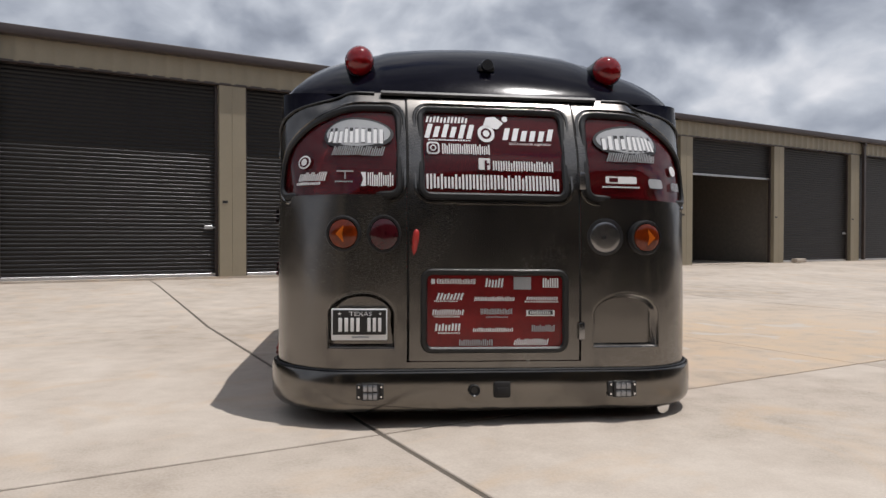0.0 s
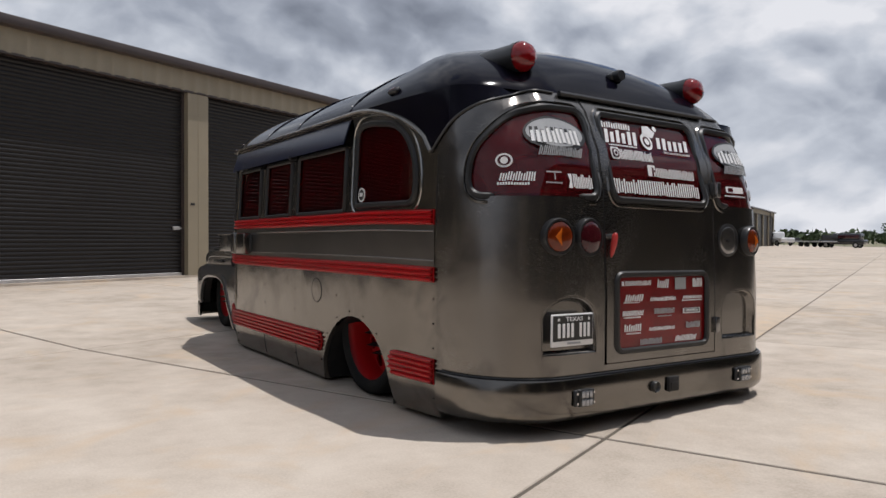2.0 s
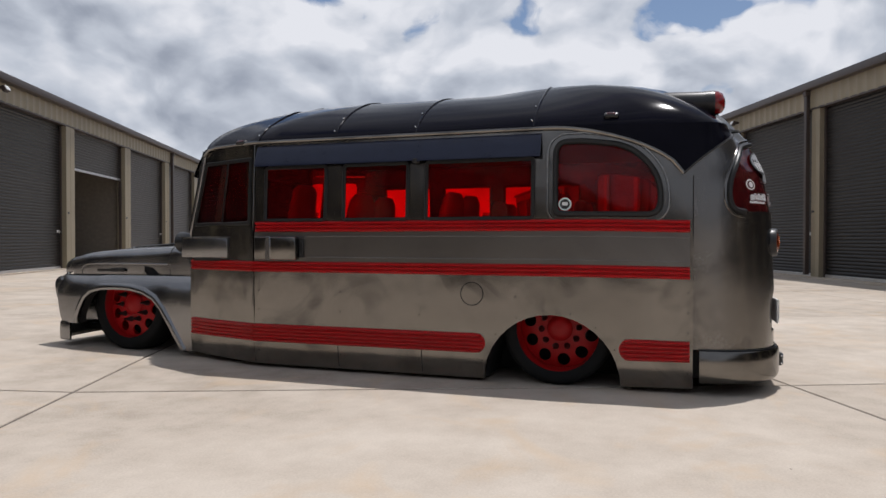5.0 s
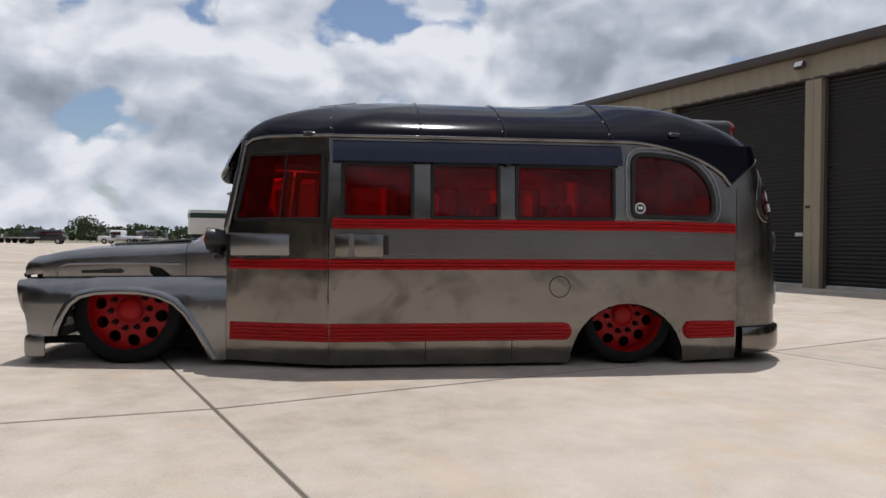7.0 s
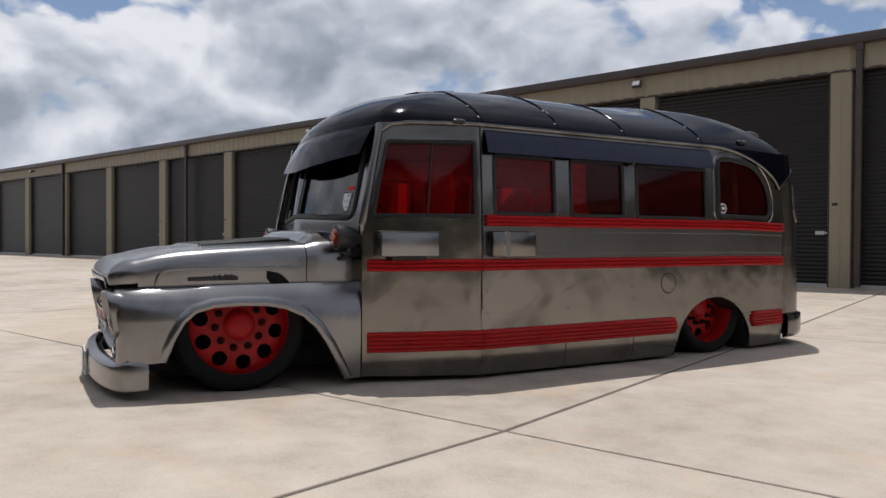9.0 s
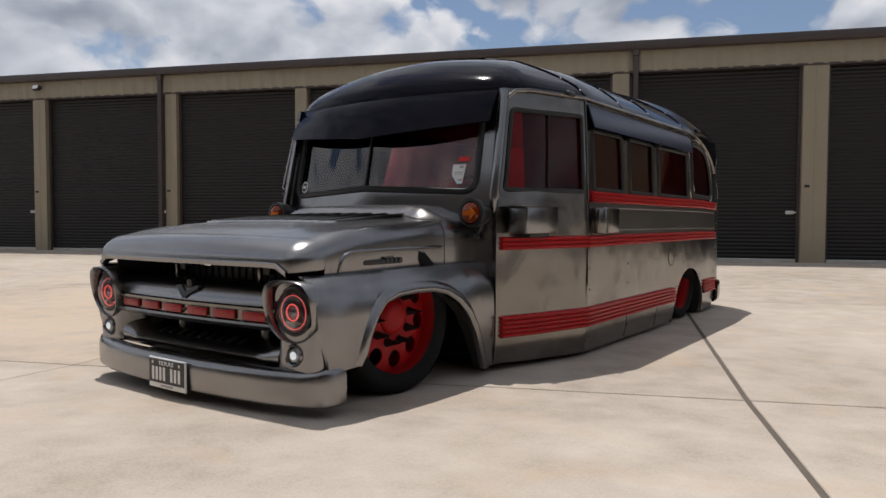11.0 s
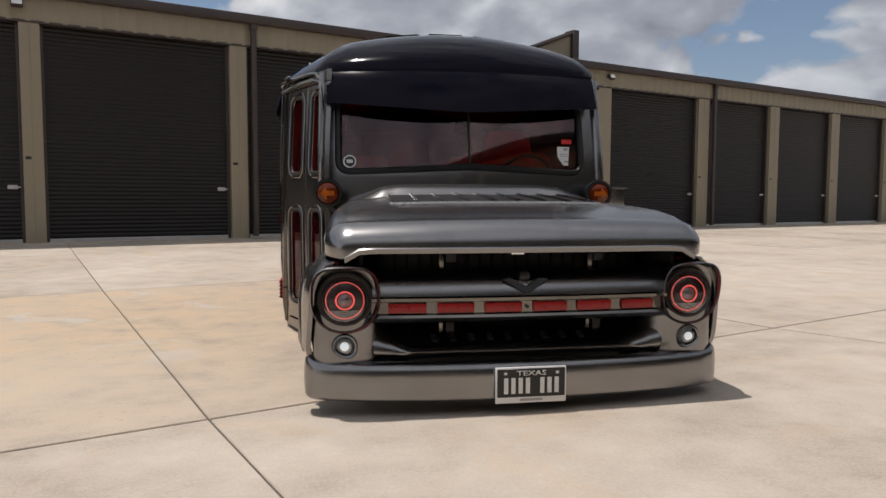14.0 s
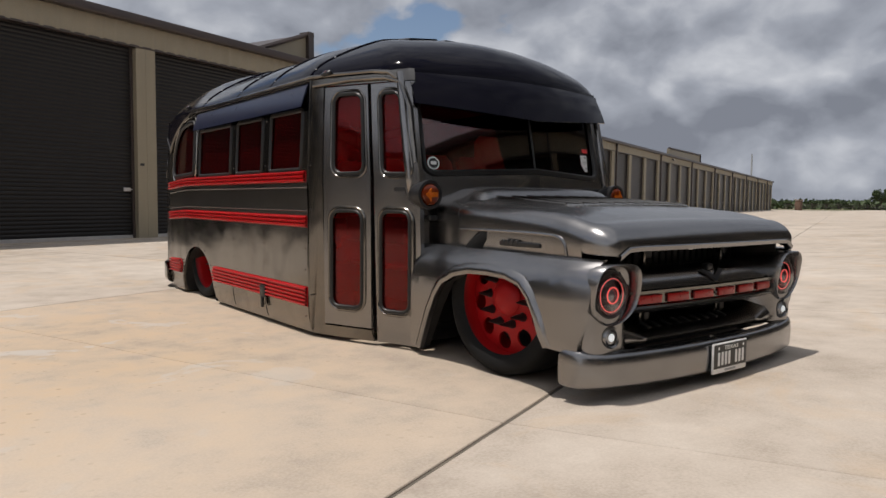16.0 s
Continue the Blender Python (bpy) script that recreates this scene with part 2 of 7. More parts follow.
    skimmed = n.new("ShaderNodeMix")
    skimmed.data_type = "RGBA"
    l.new(worn, skimmed.inputs[0])
    l.new(mix.outputs[2], skimmed.inputs[6])
    skimmed.inputs[7].default_value = (0.50, 0.465, 0.42, 1)
    l.new(skimmed.outputs[2], mix2.inputs[6])
    mix2.inputs[7].default_value = (0.10, 0.075, 0.055, 1)
    l.new(mix2.outputs[2], b.inputs["Base Color"])
    b.inputs["Roughness"].default_value = 0.82
    b.inputs["Specular IOR Level"].default_value = 0.25
    bp = node(n, "ShaderNodeBump", Strength=0.35, Distance=0.003)
    l.new(math_node(n, l, "ADD", t3.outputs[0], math_node(n, l, "MULTIPLY", t2.outputs[0], 1.5)), bp.inputs["Height"])
    l.new(bp.outputs[0], b.inputs["Normal"])
    return m


STEEL = steel_material("brushed_steel", (0.222, 0.208, 0.190), 0.20, 0.75, (3, 3, 60), 0.002, 0.68, 0.8)
TAIL_STEEL = steel_material("matt_brushed_steel", (0.205, 0.193, 0.179), 0.25, 0.75, (3, 3, 60), 0.0015, 0.34, 0.8)
BUMPER_STEEL = steel_material("polished_bumper_steel", (0.190, 0.177, 0.160), 0.19, 0.55, (3, 3, 40), 0.001, 0.45, 0.6)
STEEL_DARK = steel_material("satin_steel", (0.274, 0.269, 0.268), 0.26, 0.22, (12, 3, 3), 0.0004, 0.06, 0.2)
BRIGHT = steel_material("polished_trim", (0.44, 0.425, 0.40), 0.24, 0.1)
BELT = steel_material("dark_belt_steel", (0.165, 0.158, 0.152), 0.32, 0.15, (3, 3, 60), 0.002, 0.03, 0.5)
ROOF = plain("black_roof_paint", (0.0035, 0.0032, 0.0075), 0.11, 0.0, 0.0, 0.20, 5.0, spec=0.09)
SHADE = plain("dark_blue_shade_paint", (0.017, 0.022, 0.048), 0.30, wear=0.15, spec=0.4)
RED = plain("red_trim_paint", (0.42, 0.008, 0.010), 0.30, 0.0, 0.0, 0.14, spec=0.3)
WHEEL_RED = plain("red_wheel_paint", (0.40, 0.006, 0.008), 0.45, 0.0, 0.0, 0.14, spec=0.3)
RUBBER = plain("tyre_rubber", (0.010, 0.010, 0.010), 0.85, wear=0.3, bump=0.3, spec=0.2)
SEAL = plain("black_rubber_seal", (0.012, 0.012, 0.012), 0.45, wear=0.2)
BLACK = plain("black_plastic", (0.016, 0.016, 0.017), 0.38, wear=0.2)
VOID = plain("dark_underbody", (0.012, 0.011, 0.011), 0.8, wear=0.3)
CHROME = plain("chrome", (0.75, 0.75, 0.75), 0.10, 1.0, wear=0.05)
AMBER = plain("amber_lens", (0.13, 0.018, 0.002), 0.12, 0.0, 0.0, 0.5, 30)
ARROW = plain("amber_arrow_lens", (0.52, 0.115, 0.007), 0.25, wear=0.25, scale=30)
RED_LENS = plain("red_lens", (0.20, 0.005, 0.007), 0.10, 0.0, 0.3, 0.25, 30)
DARK_LENS = plain("smoked_red_lens", (0.045, 0.004, 0.007), 0.10, 0.0, 0.2, 0.25, 30)
GRILLE_RED = plain("grille_red_insert", (0.30, 0.010, 0.010), 0.30, wear=0.2, scale=40)
SEAT_RED = plain("red_vinyl", (0.85, 0.045, 0.032), 0.5, wear=0.15, scale=14)
HEADLINER = plain("dark_headliner", (0.12, 0.05, 0.045), 0.9, wear=0.2)
CABIN = plain("cabin_trim", (0.12, 0.02, 0.018), 0.7, wear=0.2)
FILM = plain("dark_red_window_film", (0.055, 0.007, 0.011), 0.08, 0.0, 0.0, 0.6, 4.0, spec=0.45)
PANEL_RED = plain("red_sponsor_panel", (0.17, 0.007, 0.008), 0.20, 0.0, 0.0, 0.30, 6.0)
WHITE = plain("white_vinyl", (0.78, 0.78, 0.78), 0.4, wear=0.05)
GREY_VINYL = plain("grey_vinyl", (0.36, 0.37, 0.38), 0.4, wear=0.12)
PLATE_BLACK = plain("black_plate", (0.014, 0.014, 0.014), 0.35, wear=0.1)
HALO = plain("lit_red_ring", (0.6, 0.03, 0.03), 0.4, glow=((1.0, 0.16, 0.14), 0.75))
LED = plain("lit_fog_lamp", (0.8, 0.85, 0.85), 0.3, glow=((0.85, 0.95, 1.0), 0.4))
LENS_GREY = plain("clear_lamp_lens", (0.30, 0.31, 0.33), 0.12, 0.6, 0.8, 0.3, 25)
GLASS = glass_material("red_tinted_glass", (1.0, 0.115, 0.10), 0.5, 0.06, 0.0, (0.38, 0.016, 0.018))
GLASS_REAR = glass_material("dark_red_film_glass", (0.62, 0.028, 0.030), 0.8, 0.28, 0.0)
GLASS_WS = glass_material("windscreen_glass", (0.80, 0.42, 0.42), 0.9, 0.0, 0.02)
GLASS_CLEAR = glass_material("lamp_glass", (0.85, 0.85, 0.86))
CONCRETE = concrete_material("yard_concrete")
JOINT = plain("joint_sealant", (0.115, 0.095, 0.074), 0.85, wear=0.35, scale=6)
TAN = plain("tan_metal_siding", (0.275, 0.235, 0.165), 0.5, wear=0.07, scale=2.0)
BROWN = plain("brown_metal_trim", (0.052, 0.038, 0.034), 0.42, wear=0.15, scale=3.0)
SHUTTER = plain("dark_bronze_shutter", (0.0145, 0.0129, 0.0125), 0.33, 0.0, wear=0.07, scale=1.5, spec=0.28)
GALV = plain("galvanised_bar", (0.55, 0.55, 0.56), 0.38, 0.9, wear=0.12)
INSIDE = plain("unit_interior", (0.19, 0.165, 0.135), 0.8, wear=0.2)
BARK = plain("bark", (0.10, 0.075, 0.055), 0.9, wear=0.3, bump=0.4)
LEAF = plain("tree_leaves", (0.050, 0.075, 0.026), 0.7, wear=0.45, scale=0.8)
GRASS = plain("rough_grass", (0.17, 0.16, 0.085), 0.95, wear=0.35, scale=0.3)
CAR_WHITE = plain("white_car_paint", (0.72, 0.72, 0.72), 0.3, coat=0.4, wear=0.05)
CAR_DARK = plain("dark_car_paint", (0.02, 0.021, 0.024), 0.25, coat=0.5, wear=0.1)
TRAILER_WHITE = plain("trailer_panel", (0.62, 0.62, 0.60), 0.45, wear=0.07, scale=1.0)
GREEN_BAND = plain("dark_green_band", (0.012, 0.035, 0.024), 0.4, wear=0.1)
YELLOW = plain("yellow_mark", (0.75, 0.42, 0.02), 0.5, wear=0.05)
RED_PLASTIC = plain("red_plastic", (0.45, 0.03, 0.025), 0.35, wear=0.1)
PALE_RED = plain("faded_red_sign", (0.55, 0.22, 0.20), 0.5, wear=0.1)
BRICK = plain("brown_brick", (0.20, 0.12, 0.08), 0.8, wear=0.2)

# ---------------------------------------------------------------- mesh helpers


def part(name, bm, mat, parent=None, label="", smooth=40, shadow=True):
    """Links a bmesh (or mesh) as one object, under parent if given."""
    if isinstance(bm, bpy.types.Mesh):
        me = bm
    else:
        me = bpy.data.meshes.new(name)
        bm.normal_update()
        bm.to_mesh(me)
        bm.free()
        me.materials.append(mat)
        if smooth:
            me.shade_smooth()
            me.set_sharp_from_angle(angle=radians(smooth))
    ob = new(name, me)
    ob.parent = parent
    if label:
        ob["label"] = label
    if not shadow:
        ob.visible_shadow = False
    return ob


def thing(name, label, category, at=(0, 0, 0), turn=0, group="", kind=""):
    ob = new(name)
    ob.matrix_basis = pose(*at, 0, 0, turn)
    return tagged(ob, label, category, group, kind)


def join(*bms):
    """Puts several bmeshes into the first."""
    first = bms[0]
    for other in bms[1:]:
        me = bpy.data.meshes.new("tmp")
        other.to_mesh(me)
        other.free()
        first.from_mesh(me)
        bpy.data.meshes.remove(me)
    return first


def moved(bm, m):
    bmesh.ops.transform(bm, matrix=m, verts=bm.verts[:])
    return bm


def rbox(lo, hi, bevel=0.008, seg=2):
    bm = bmesh.new()
    bmesh.ops.create_cube(bm, size=1)
    for v in bm.verts:
        v.co = Vector([lo[i] + (v.co[i] + 0.5) * (hi[i] - lo[i]) for i in range(3)])
    if bevel:
        b = min(bevel, 0.45 * min(abs(hi[i] - lo[i]) for i in range(3)))
        bmesh.ops.bevel(bm, geom=bm.edges[:], offset=b, segments=seg, affect="EDGES", profile=0.5)
    return bm


def grid_mesh(rows, closed=False, caps=False):
    """Faces between rows of points, all rows equally long."""
    bm = bmesh.new()
    vs = [[bm.verts.new(p) for p in r] for r in rows]
    k = len(rows[0])
    for a, b in zip(vs, vs[1:]):
        for i in range(k if closed else k - 1):
            q = [a[i], a[(i + 1) % k], b[(i + 1) % k], b[i]]
            bm.faces.new(q)
    if caps and closed:
        bm.faces.new(vs[0][::-1])
        bm.faces.new(vs[-1])
    bmesh.ops.remove_doubles(bm, verts=bm.verts[:], dist=1e-5)
    bmesh.ops.recalc_face_normals(bm, faces=bm.faces[:])
    return bm


def lathe(profile, n=32, axis="z"):
    """Turns (radius, height) pairs round an axis."""
    rows = []
    for r, h in profile:
        row = []
        for i in range(n):
            a = 2 * math.pi * i / n
            c, s = r * math.cos(a), r * math.sin(a)
            row.append({"z": (c, s, h), "y": (c, h, s), "x": (h, c, s)}[axis])
        rows.append(row)
    return grid_mesh(rows, closed=True)


def sweep(path, section, closed=False, up=Vector((0, 0, 1))):
    """A section of (side, height) pairs carried along a path."""
    rows = []
    k = len(path)
    for i, p in enumerate(path):
        p = Vector(p)
        a = Vector(path[(i - 1) % k] if closed or i else path[0])
        b = Vector(path[(i + 1) % k] if closed or i < k - 1 else path[-1])
        t = (b - a).normalized()
        side = t.cross(up).normalized()
        top = side.cross(t).normalized()
        rows.append([p + side * u + top * v for u, v in section])
    if closed:
        rows.append(rows[0])
    bm = grid_mesh(rows, closed=True, caps=not closed)
    return bm


def tube(path, r, n=8, closed=False, up=Vector((0, 0, 1))):
    ring = [(r * math.cos(2 * math.pi * i / n), r * math.sin(2 * math.pi * i / n)) for i in range(n)]
    return sweep(path, ring, closed, up)


def rrect(u0, v0, u1, v1, r, n=5):
    pts = []
    for cu, cv, a0 in ((u1 - r, v1 - r, 0), (u0 + r, v1 - r, 90), (u0 + r, v0 + r, 180), (u1 - r, v0 + r, 270)):
        for i in range(n + 1):
            a = radians(a0 + 90 * i / n)
            pts.append((cu + r * math.cos(a), cv + r * math.sin(a)))
    return pts


def rounded(points, radii, n=5):
    """A polygon with its corners rounded; one radius a corner."""
    out = []
    k = len(points)
    for i, p in enumerate(points):
        p = Vector(p)
        a, b = Vector(points[i - 1]) - p, Vector(points[(i + 1) % k]) - p
        r = min(radii[i], 0.49 * a.length, 0.49 * b.length)
        if r < 1e-4:
            out.append(tuple(p))
            continue
        s, e = p + a.normalized() * r, p + b.normalized() * r
        for j in range(n + 1):
            t = j / n
            q = s * (1 - t) ** 2 + p * 2 * t * (1 - t) + e * t * t
            out.append((q.x, q.y))
    return out


def sheet(outline, holes, place, thick, cuts_u=(), cuts_v=()):
    """A plate of the given outline with holes, bent by place(u, v, depth), of real thickness."""
    flatbm = bmesh.new()
    for loop in (outline, *holes):
        vs = [flatbm.verts.new((u, v, 0)) for u, v in loop]
        for a, b in zip(vs, vs[1:] + vs[:1]):
            flatbm.edges.new((a, b))
    bmesh.ops.triangle_fill(flatbm, edges=flatbm.edges[:], use_beauty=True, use_dissolve=False, normal=(0, 0, 1))
    for axis, cuts in ((0, cuts_u), (1, cuts_v)):
        for c in cuts:
            co, no = [0, 0, 0], [0, 0, 0]
            co[axis], no[axis] = c, 1
            bmesh.ops.bisect_plane(flatbm, geom=flatbm.verts[:] + flatbm.edges[:] + flatbm.faces[:], plane_co=co, plane_no=no, dist=1e-5)
    flatbm.verts.ensure_lookup_table()
    flatbm.verts.index_update()
    bm = bmesh.new()
    outer = [bm.verts.new(place(v.co.x, v.co.y, 0)) for v in flatbm.verts]
    inner = [bm.verts.new(place(v.co.x, v.co.y, thick)) for v in flatbm.verts]
    for f in flatbm.faces:
        ids = [v.index for v in f.verts]
        bm.faces.new([outer[i] for i in ids])
        bm.faces.new([inner[i] for i in ids[::-1]])
    for e in flatbm.edges:
        if len(e.link_faces) == 1:
            a, b = (v.index for v in e.verts)
            bm.faces.new((outer[a], outer[b], inner[b], inner[a]))
    flatbm.free()
    bmesh.ops.recalc_face_normals(bm, faces=bm.faces[:])
    return bm


def bent_rim(loop, place, r, out=0.0, n=6):
    """A bead laid round a closed loop on a bent surface."""
    pts = [Vector(place(u, v, -out)) for u, v in loop]
    rows = []
    k = len(pts)
    for i in range(k):
        t = (pts[(i + 1) % k] - pts[i - 1]).normalized()
        u, v = loop[i]
        nrm = (Vector(place(u, v, -0.05)) - Vector(place(u, v, 0))).normalized()
        side = t.cross(nrm).normalized()
        rows.append([pts[i] + side * r * math.cos(2 * math.pi * j / n) + nrm * r * 0.8 * math.sin(2 * math.pi * j / n) for j in range(n)])
    rows.append(rows[0])
    return grid_mesh(rows, closed=True)


def lerp(table, x):
    for (a, va), (b, vb) in zip(table, table[1:]):
        if x <= b:
            return va + (vb - va) * max(0.0, (x - a) / (b - a))
    return table[-1][1]


def steps(a, b, d):
    k = max(1, int(abs(b - a) / d))
    return [a + (b - a) * i / k for i in range(1, k)]


# ---------------------------------------------------------------- yard and buildings
YARD = 24.0                       # the buildings' heading
UX = Vector((math.cos(radians(YARD)), math.sin(radians(YARD)), 0))
UY = Vector((-UX.y, UX.x, 0))


def yard(s, off, z=0.0):
    return UX * s + UY * off + Vector((0, 0, z))


def rise(off):
    """The slabs climb a little towards both buildings."""
    return 0.235 * min(1.0, max(0.0, (off - 5.02) / 6.28)) + 0.08 * min(1.0, max(0.0, (0.10 - off) / 9.86))


FALL = 0.003                          # the yard's fall along its length, away from the bus


def lean(s):
    return FALL * (s - max(-5.0, min(5.0, s)))


def land(s, off):
    return yard(s, off, rise(off) + lean(s))


# ground to the horizon, the yard's bed under the joints, and the slabs
bm = bmesh.new()
ring = [[(r * math.cos(a * math.pi / 24), r * math.sin(a * math.pi / 24), 0.0) for a in range(48)] for r in (0.5, 60, 300, 1200, 4000)]
ring = [[(x, y, FALL * (x * UX.x + y * UX.y) + 0.0028 * (x * UY.x + y * UY.y) - 0.09) for x, y, _ in row] for row in ring]
tagged(part("ground", grid_mesh(ring, closed=True), GRASS), "dry rough grass beyond the yard", "ground", kind="structure")
S0, S1 = -150.0, 118.0
WIDE, THIN, GAP = 0.015, 0.005, 0.011             # every other joint across the yard is wide
SLAB_S, SLAB_START, SKEW, CROSS = 4.15, -0.635, 0.045, -0.015
OFFS = [(-40, -34.5), (-34.5, -29.5), (-29.5, -24.6), (-24.6, -19.6), (-19.6, -14.7), (-14.7, -9.76), (-9.76, -4.83), (-4.83, 0.10), (0.10, 5.02), (5.02, 9.96), (9.96, 14.9), (14.9, 24.8), (24.8, 40)]
bed = []
for off in sorted({o for pair in OFFS for o in pair}):
    bed.append([yard(s, off + CROSS * s, rise(off) + lean(s) - 0.006) for s in (S0, -5, 0, 5, S1)])
pavement = tagged(part("pavement", grid_mesh(bed), JOINT, smooth=0), "pale tan concrete yard of large cast slabs", "pavement", kind="structure")

slab_meshes = {}
far_slabs = bmesh.new()


def slab_bm(even, o0, o1):
    z0, z1 = rise(o0), rise(o1)
    a, b_ = (WIDE, THIN) if even else (THIN, WIDE)
    b = rbox((a, o0 + GAP, -0.010), (SLAB_S - b_, o1 - GAP, 0.0), 0.004, 1)
    for v in b.verts:
        v.co.z += z0 + (z1 - z0) * (v.co.y - o0) / (o1 - o0)
        v.co.xy = v.co.x + SKEW * v.co.y, v.co.y + CROSS * v.co.x
    return b


for row, (o0, o1) in enumerate(OFFS):
    for i in range(-34, 27):
        s = SLAB_START + SLAB_S * i
        even = i % 2 == 0
        if -7 <= i <= 7 and 6 <= row <= 10:
            if (row, even) not in slab_meshes:
                me = bpy.data.meshes.new("slab")
                b = slab_bm(even, o0, o1)
                b.to_mesh(me)
                b.free()
                me.materials.append(CONCRETE)
                slab_meshes[(row, even)] = me
            ob = new("slab", slab_meshes[(row, even)])
            ob.matrix_basis = Matrix.Translation(yard(s, CROSS * s, lean(s))) @ pose(0, 0, 0, 0, -math.degrees((lean(s + SLAB_S) - lean(s)) / SLAB_S), YARD)
            ob.parent = pavement
        else:
            z0, z1 = rise(o0), rise(o1)
            a, b_ = (WIDE, THIN) if even else (THIN, WIDE)
            corners = ((s + a, o0 + GAP, z0), (s + SLAB_S - b_, o0 + GAP, z0), (s + SLAB_S - b_, o1 - GAP, z1), (s + a, o1 - GAP, z1))
            far_slabs.faces.new([far_slabs.verts.new(yard(c0 + SKEW * c1, c1 + CROSS * c0, c2 + lean(c0))) for c0, c1, c2 in corners])
tagged(part("outer_slabs", far_slabs, CONCRETE, pavement, smooth=0), kind="stuff")


def corrugated(width, height, depth, pitch, vertical=False, lip=0.012):
    """A ribbed sheet standing in the xz plane, facing -y."""
    pts, u = [], 0.0
    length = width if vertical else height
    while u < length - 1e-6:
        for du, d in ((0, 0), (pitch * 0.55, 0), (pitch * 0.68, depth), (pitch * 0.88, depth)):
            if u + du < length:
                pts.append((u + du, d))
        u += pitch
    pts.append((length, 0))
    if vertical:
        rows = [[(a, -d, z) for a, d in pts] for z in (0, height)]
    else:
        rows = [[(x, -d, a) for a, d in pts] for x in (0, width)]
    return grid_mesh(rows)


def slatted(width, height, depth, pitch):
    """Half-round slats of a roller curtain standing in the xz plane, facing -y."""
    pts = []
    for i in range(int(height / pitch) + 1):
        for k, d in ((0.0, 0.0), (0.03, 0.0), (0.12, 0.5), (0.32, 0.92), (0.5, 1.0), (0.68, 0.92), (0.88, 0.5), (0.97, 0.0)):
            z = (i + k) * pitch
            if z < height:
                pts.append((z, d * depth))
    return grid_mesh([[(x, -d, z) for z, d in pts] for x in (0, width)])


EAVE, TRIM, HEAD = 4.83, 4.64, 4.19
door_cache = {}


def roller_door(parent, x0, width, base, open_by=0.0):
    """Ribbed steel curtain with its side guides, bottom bar and latch, in the building's local frame."""
    key = (round(width, 3), round(open_by, 2), round(base, 3))
    if key not in door_cache:
        h = HEAD - base + 0.10
        c = moved(slatted(width, h - open_by, 0.020, 0.083), Matrix.Translation((0, 0, base + open_by)))
        me = bpy.data.meshes.new("curtain")
        c.to_mesh(me)
        c.free()
        me.materials.append(SHUTTER)
        me.polygons.foreach_set("use_smooth", [True] * len(me.polygons))
        bar = join(rbox((0, -0.035, base + open_by + 0.004), (width, 0.02, base + open_by + 0.075), 0.006, 1))
        me2 = bpy.data.meshes.new("bottom_bar")
        bar.to_mesh(me2)
        bar.free()
        me2.materials.append(GALV)
        la = join(rbox((width - 0.27, -0.050, 1.035), (width - 0.10, -0.015, 1.115), 0.01, 1), rbox((width - 0.12, -0.045, 1.06), (width - 0.02, -0.02, 1.09), 0.004, 1))
        me3 = bpy.data.meshes.new("latch")
        la.to_mesh(me3)
        la.free()
        me3.materials.append(GALV)
        gd = rbox((-0.0375, -0.05, base), (0.0375, 0.03, HEAD), 0.004, 1)
        me4 = bpy.data.meshes.new("guide")
        gd.to_mesh(me4)
        gd.free()
        me4.materials.append(BROWN)
        door_cache[key] = (me, me2, me3, me4)
    me, me2, me3, me4 = door_cache[key]
    curtain = part("roller_door", me, None, parent)
    curtain.location = (x0, 0.17, 0)
    part("bottom_bar", me2, None, curtain)
    part("guide", me4, None, curtain).location.x = 0.0175
    part("guide", me4, None, curtain).location.x = width - 0.0175
    if open_by == 0:
        part("latch", me3, None, curtain)
    return curtain


pillar_cache = {}


def pillar(parent, x0, x1, base):
    w = round(x1 - x0, 3)
    if (w, base) not in pillar_cache:
        b = join(rbox((0, 0, base), (w, 0.26, HEAD + 0.02), 0.008, 1), rbox((w * 0.48, -0.006, base), (w * 0.52, 0.01, HEAD), 0.002, 1))
        me = bpy.data.meshes.new("pillar")
        b.to_mesh(me)
        b.free()
        me.materials.append(TAN)
        nb = rbox((w * 0.12, -0.012, 1.60), (w * 0.12 + 0.10, 0.0, 1.655), 0.002, 1)
        me2 = bpy.data.meshes.new("unit_mark")
        nb.to_mesh(me2)
        nb.free()
        me2.materials.append(BLACK)
        pillar_cache[(w, base)] = (me, me2)
    me, me2 = pillar_cache[(w, base)]
    p = part("pillar", me, None, parent)
    p.location.x = x0
    part("unit_mark", me2, None, p)
    return p


def downspout(parent, x, base):
    b = join(rbox((x - 0.055, -0.13, base + 0.05), (x + 0.055, -0.02, EAVE - 0.1), 0.01, 1), rbox((x - 0.075, -0.16, EAVE - 0.32), (x + 0.075, -0.02, EAVE - 0.05), 0.02, 1))
    return part("downspout", b, BROWN, parent)


def flood_lamp(parent, x, z=4.46):
    lamp = part("flood_lamp", join(rbox((x - 0.03, -0.10, z - 0.02), (x + 0.03, 0.0, z + 0.05), 0.01, 1), moved(rbox((-0.10, -0.05, -0.07), (0.10, 0.05, 0.07), 0.015, 2), Matrix.Translation((x, -0.17, z - 0.01)) @ pose(0, 0, 0, -25, 0, 0))), BROWN, parent)
    part("lens", moved(rbox((-0.085, -0.058, -0.055), (0.085, -0.048, 0.055), 0.004, 1), Matrix.Translation((x, -0.17, z - 0.01)) @ pose(0, 0, 0, -25, 0, 0)), WHITE, lamp)
    return lamp


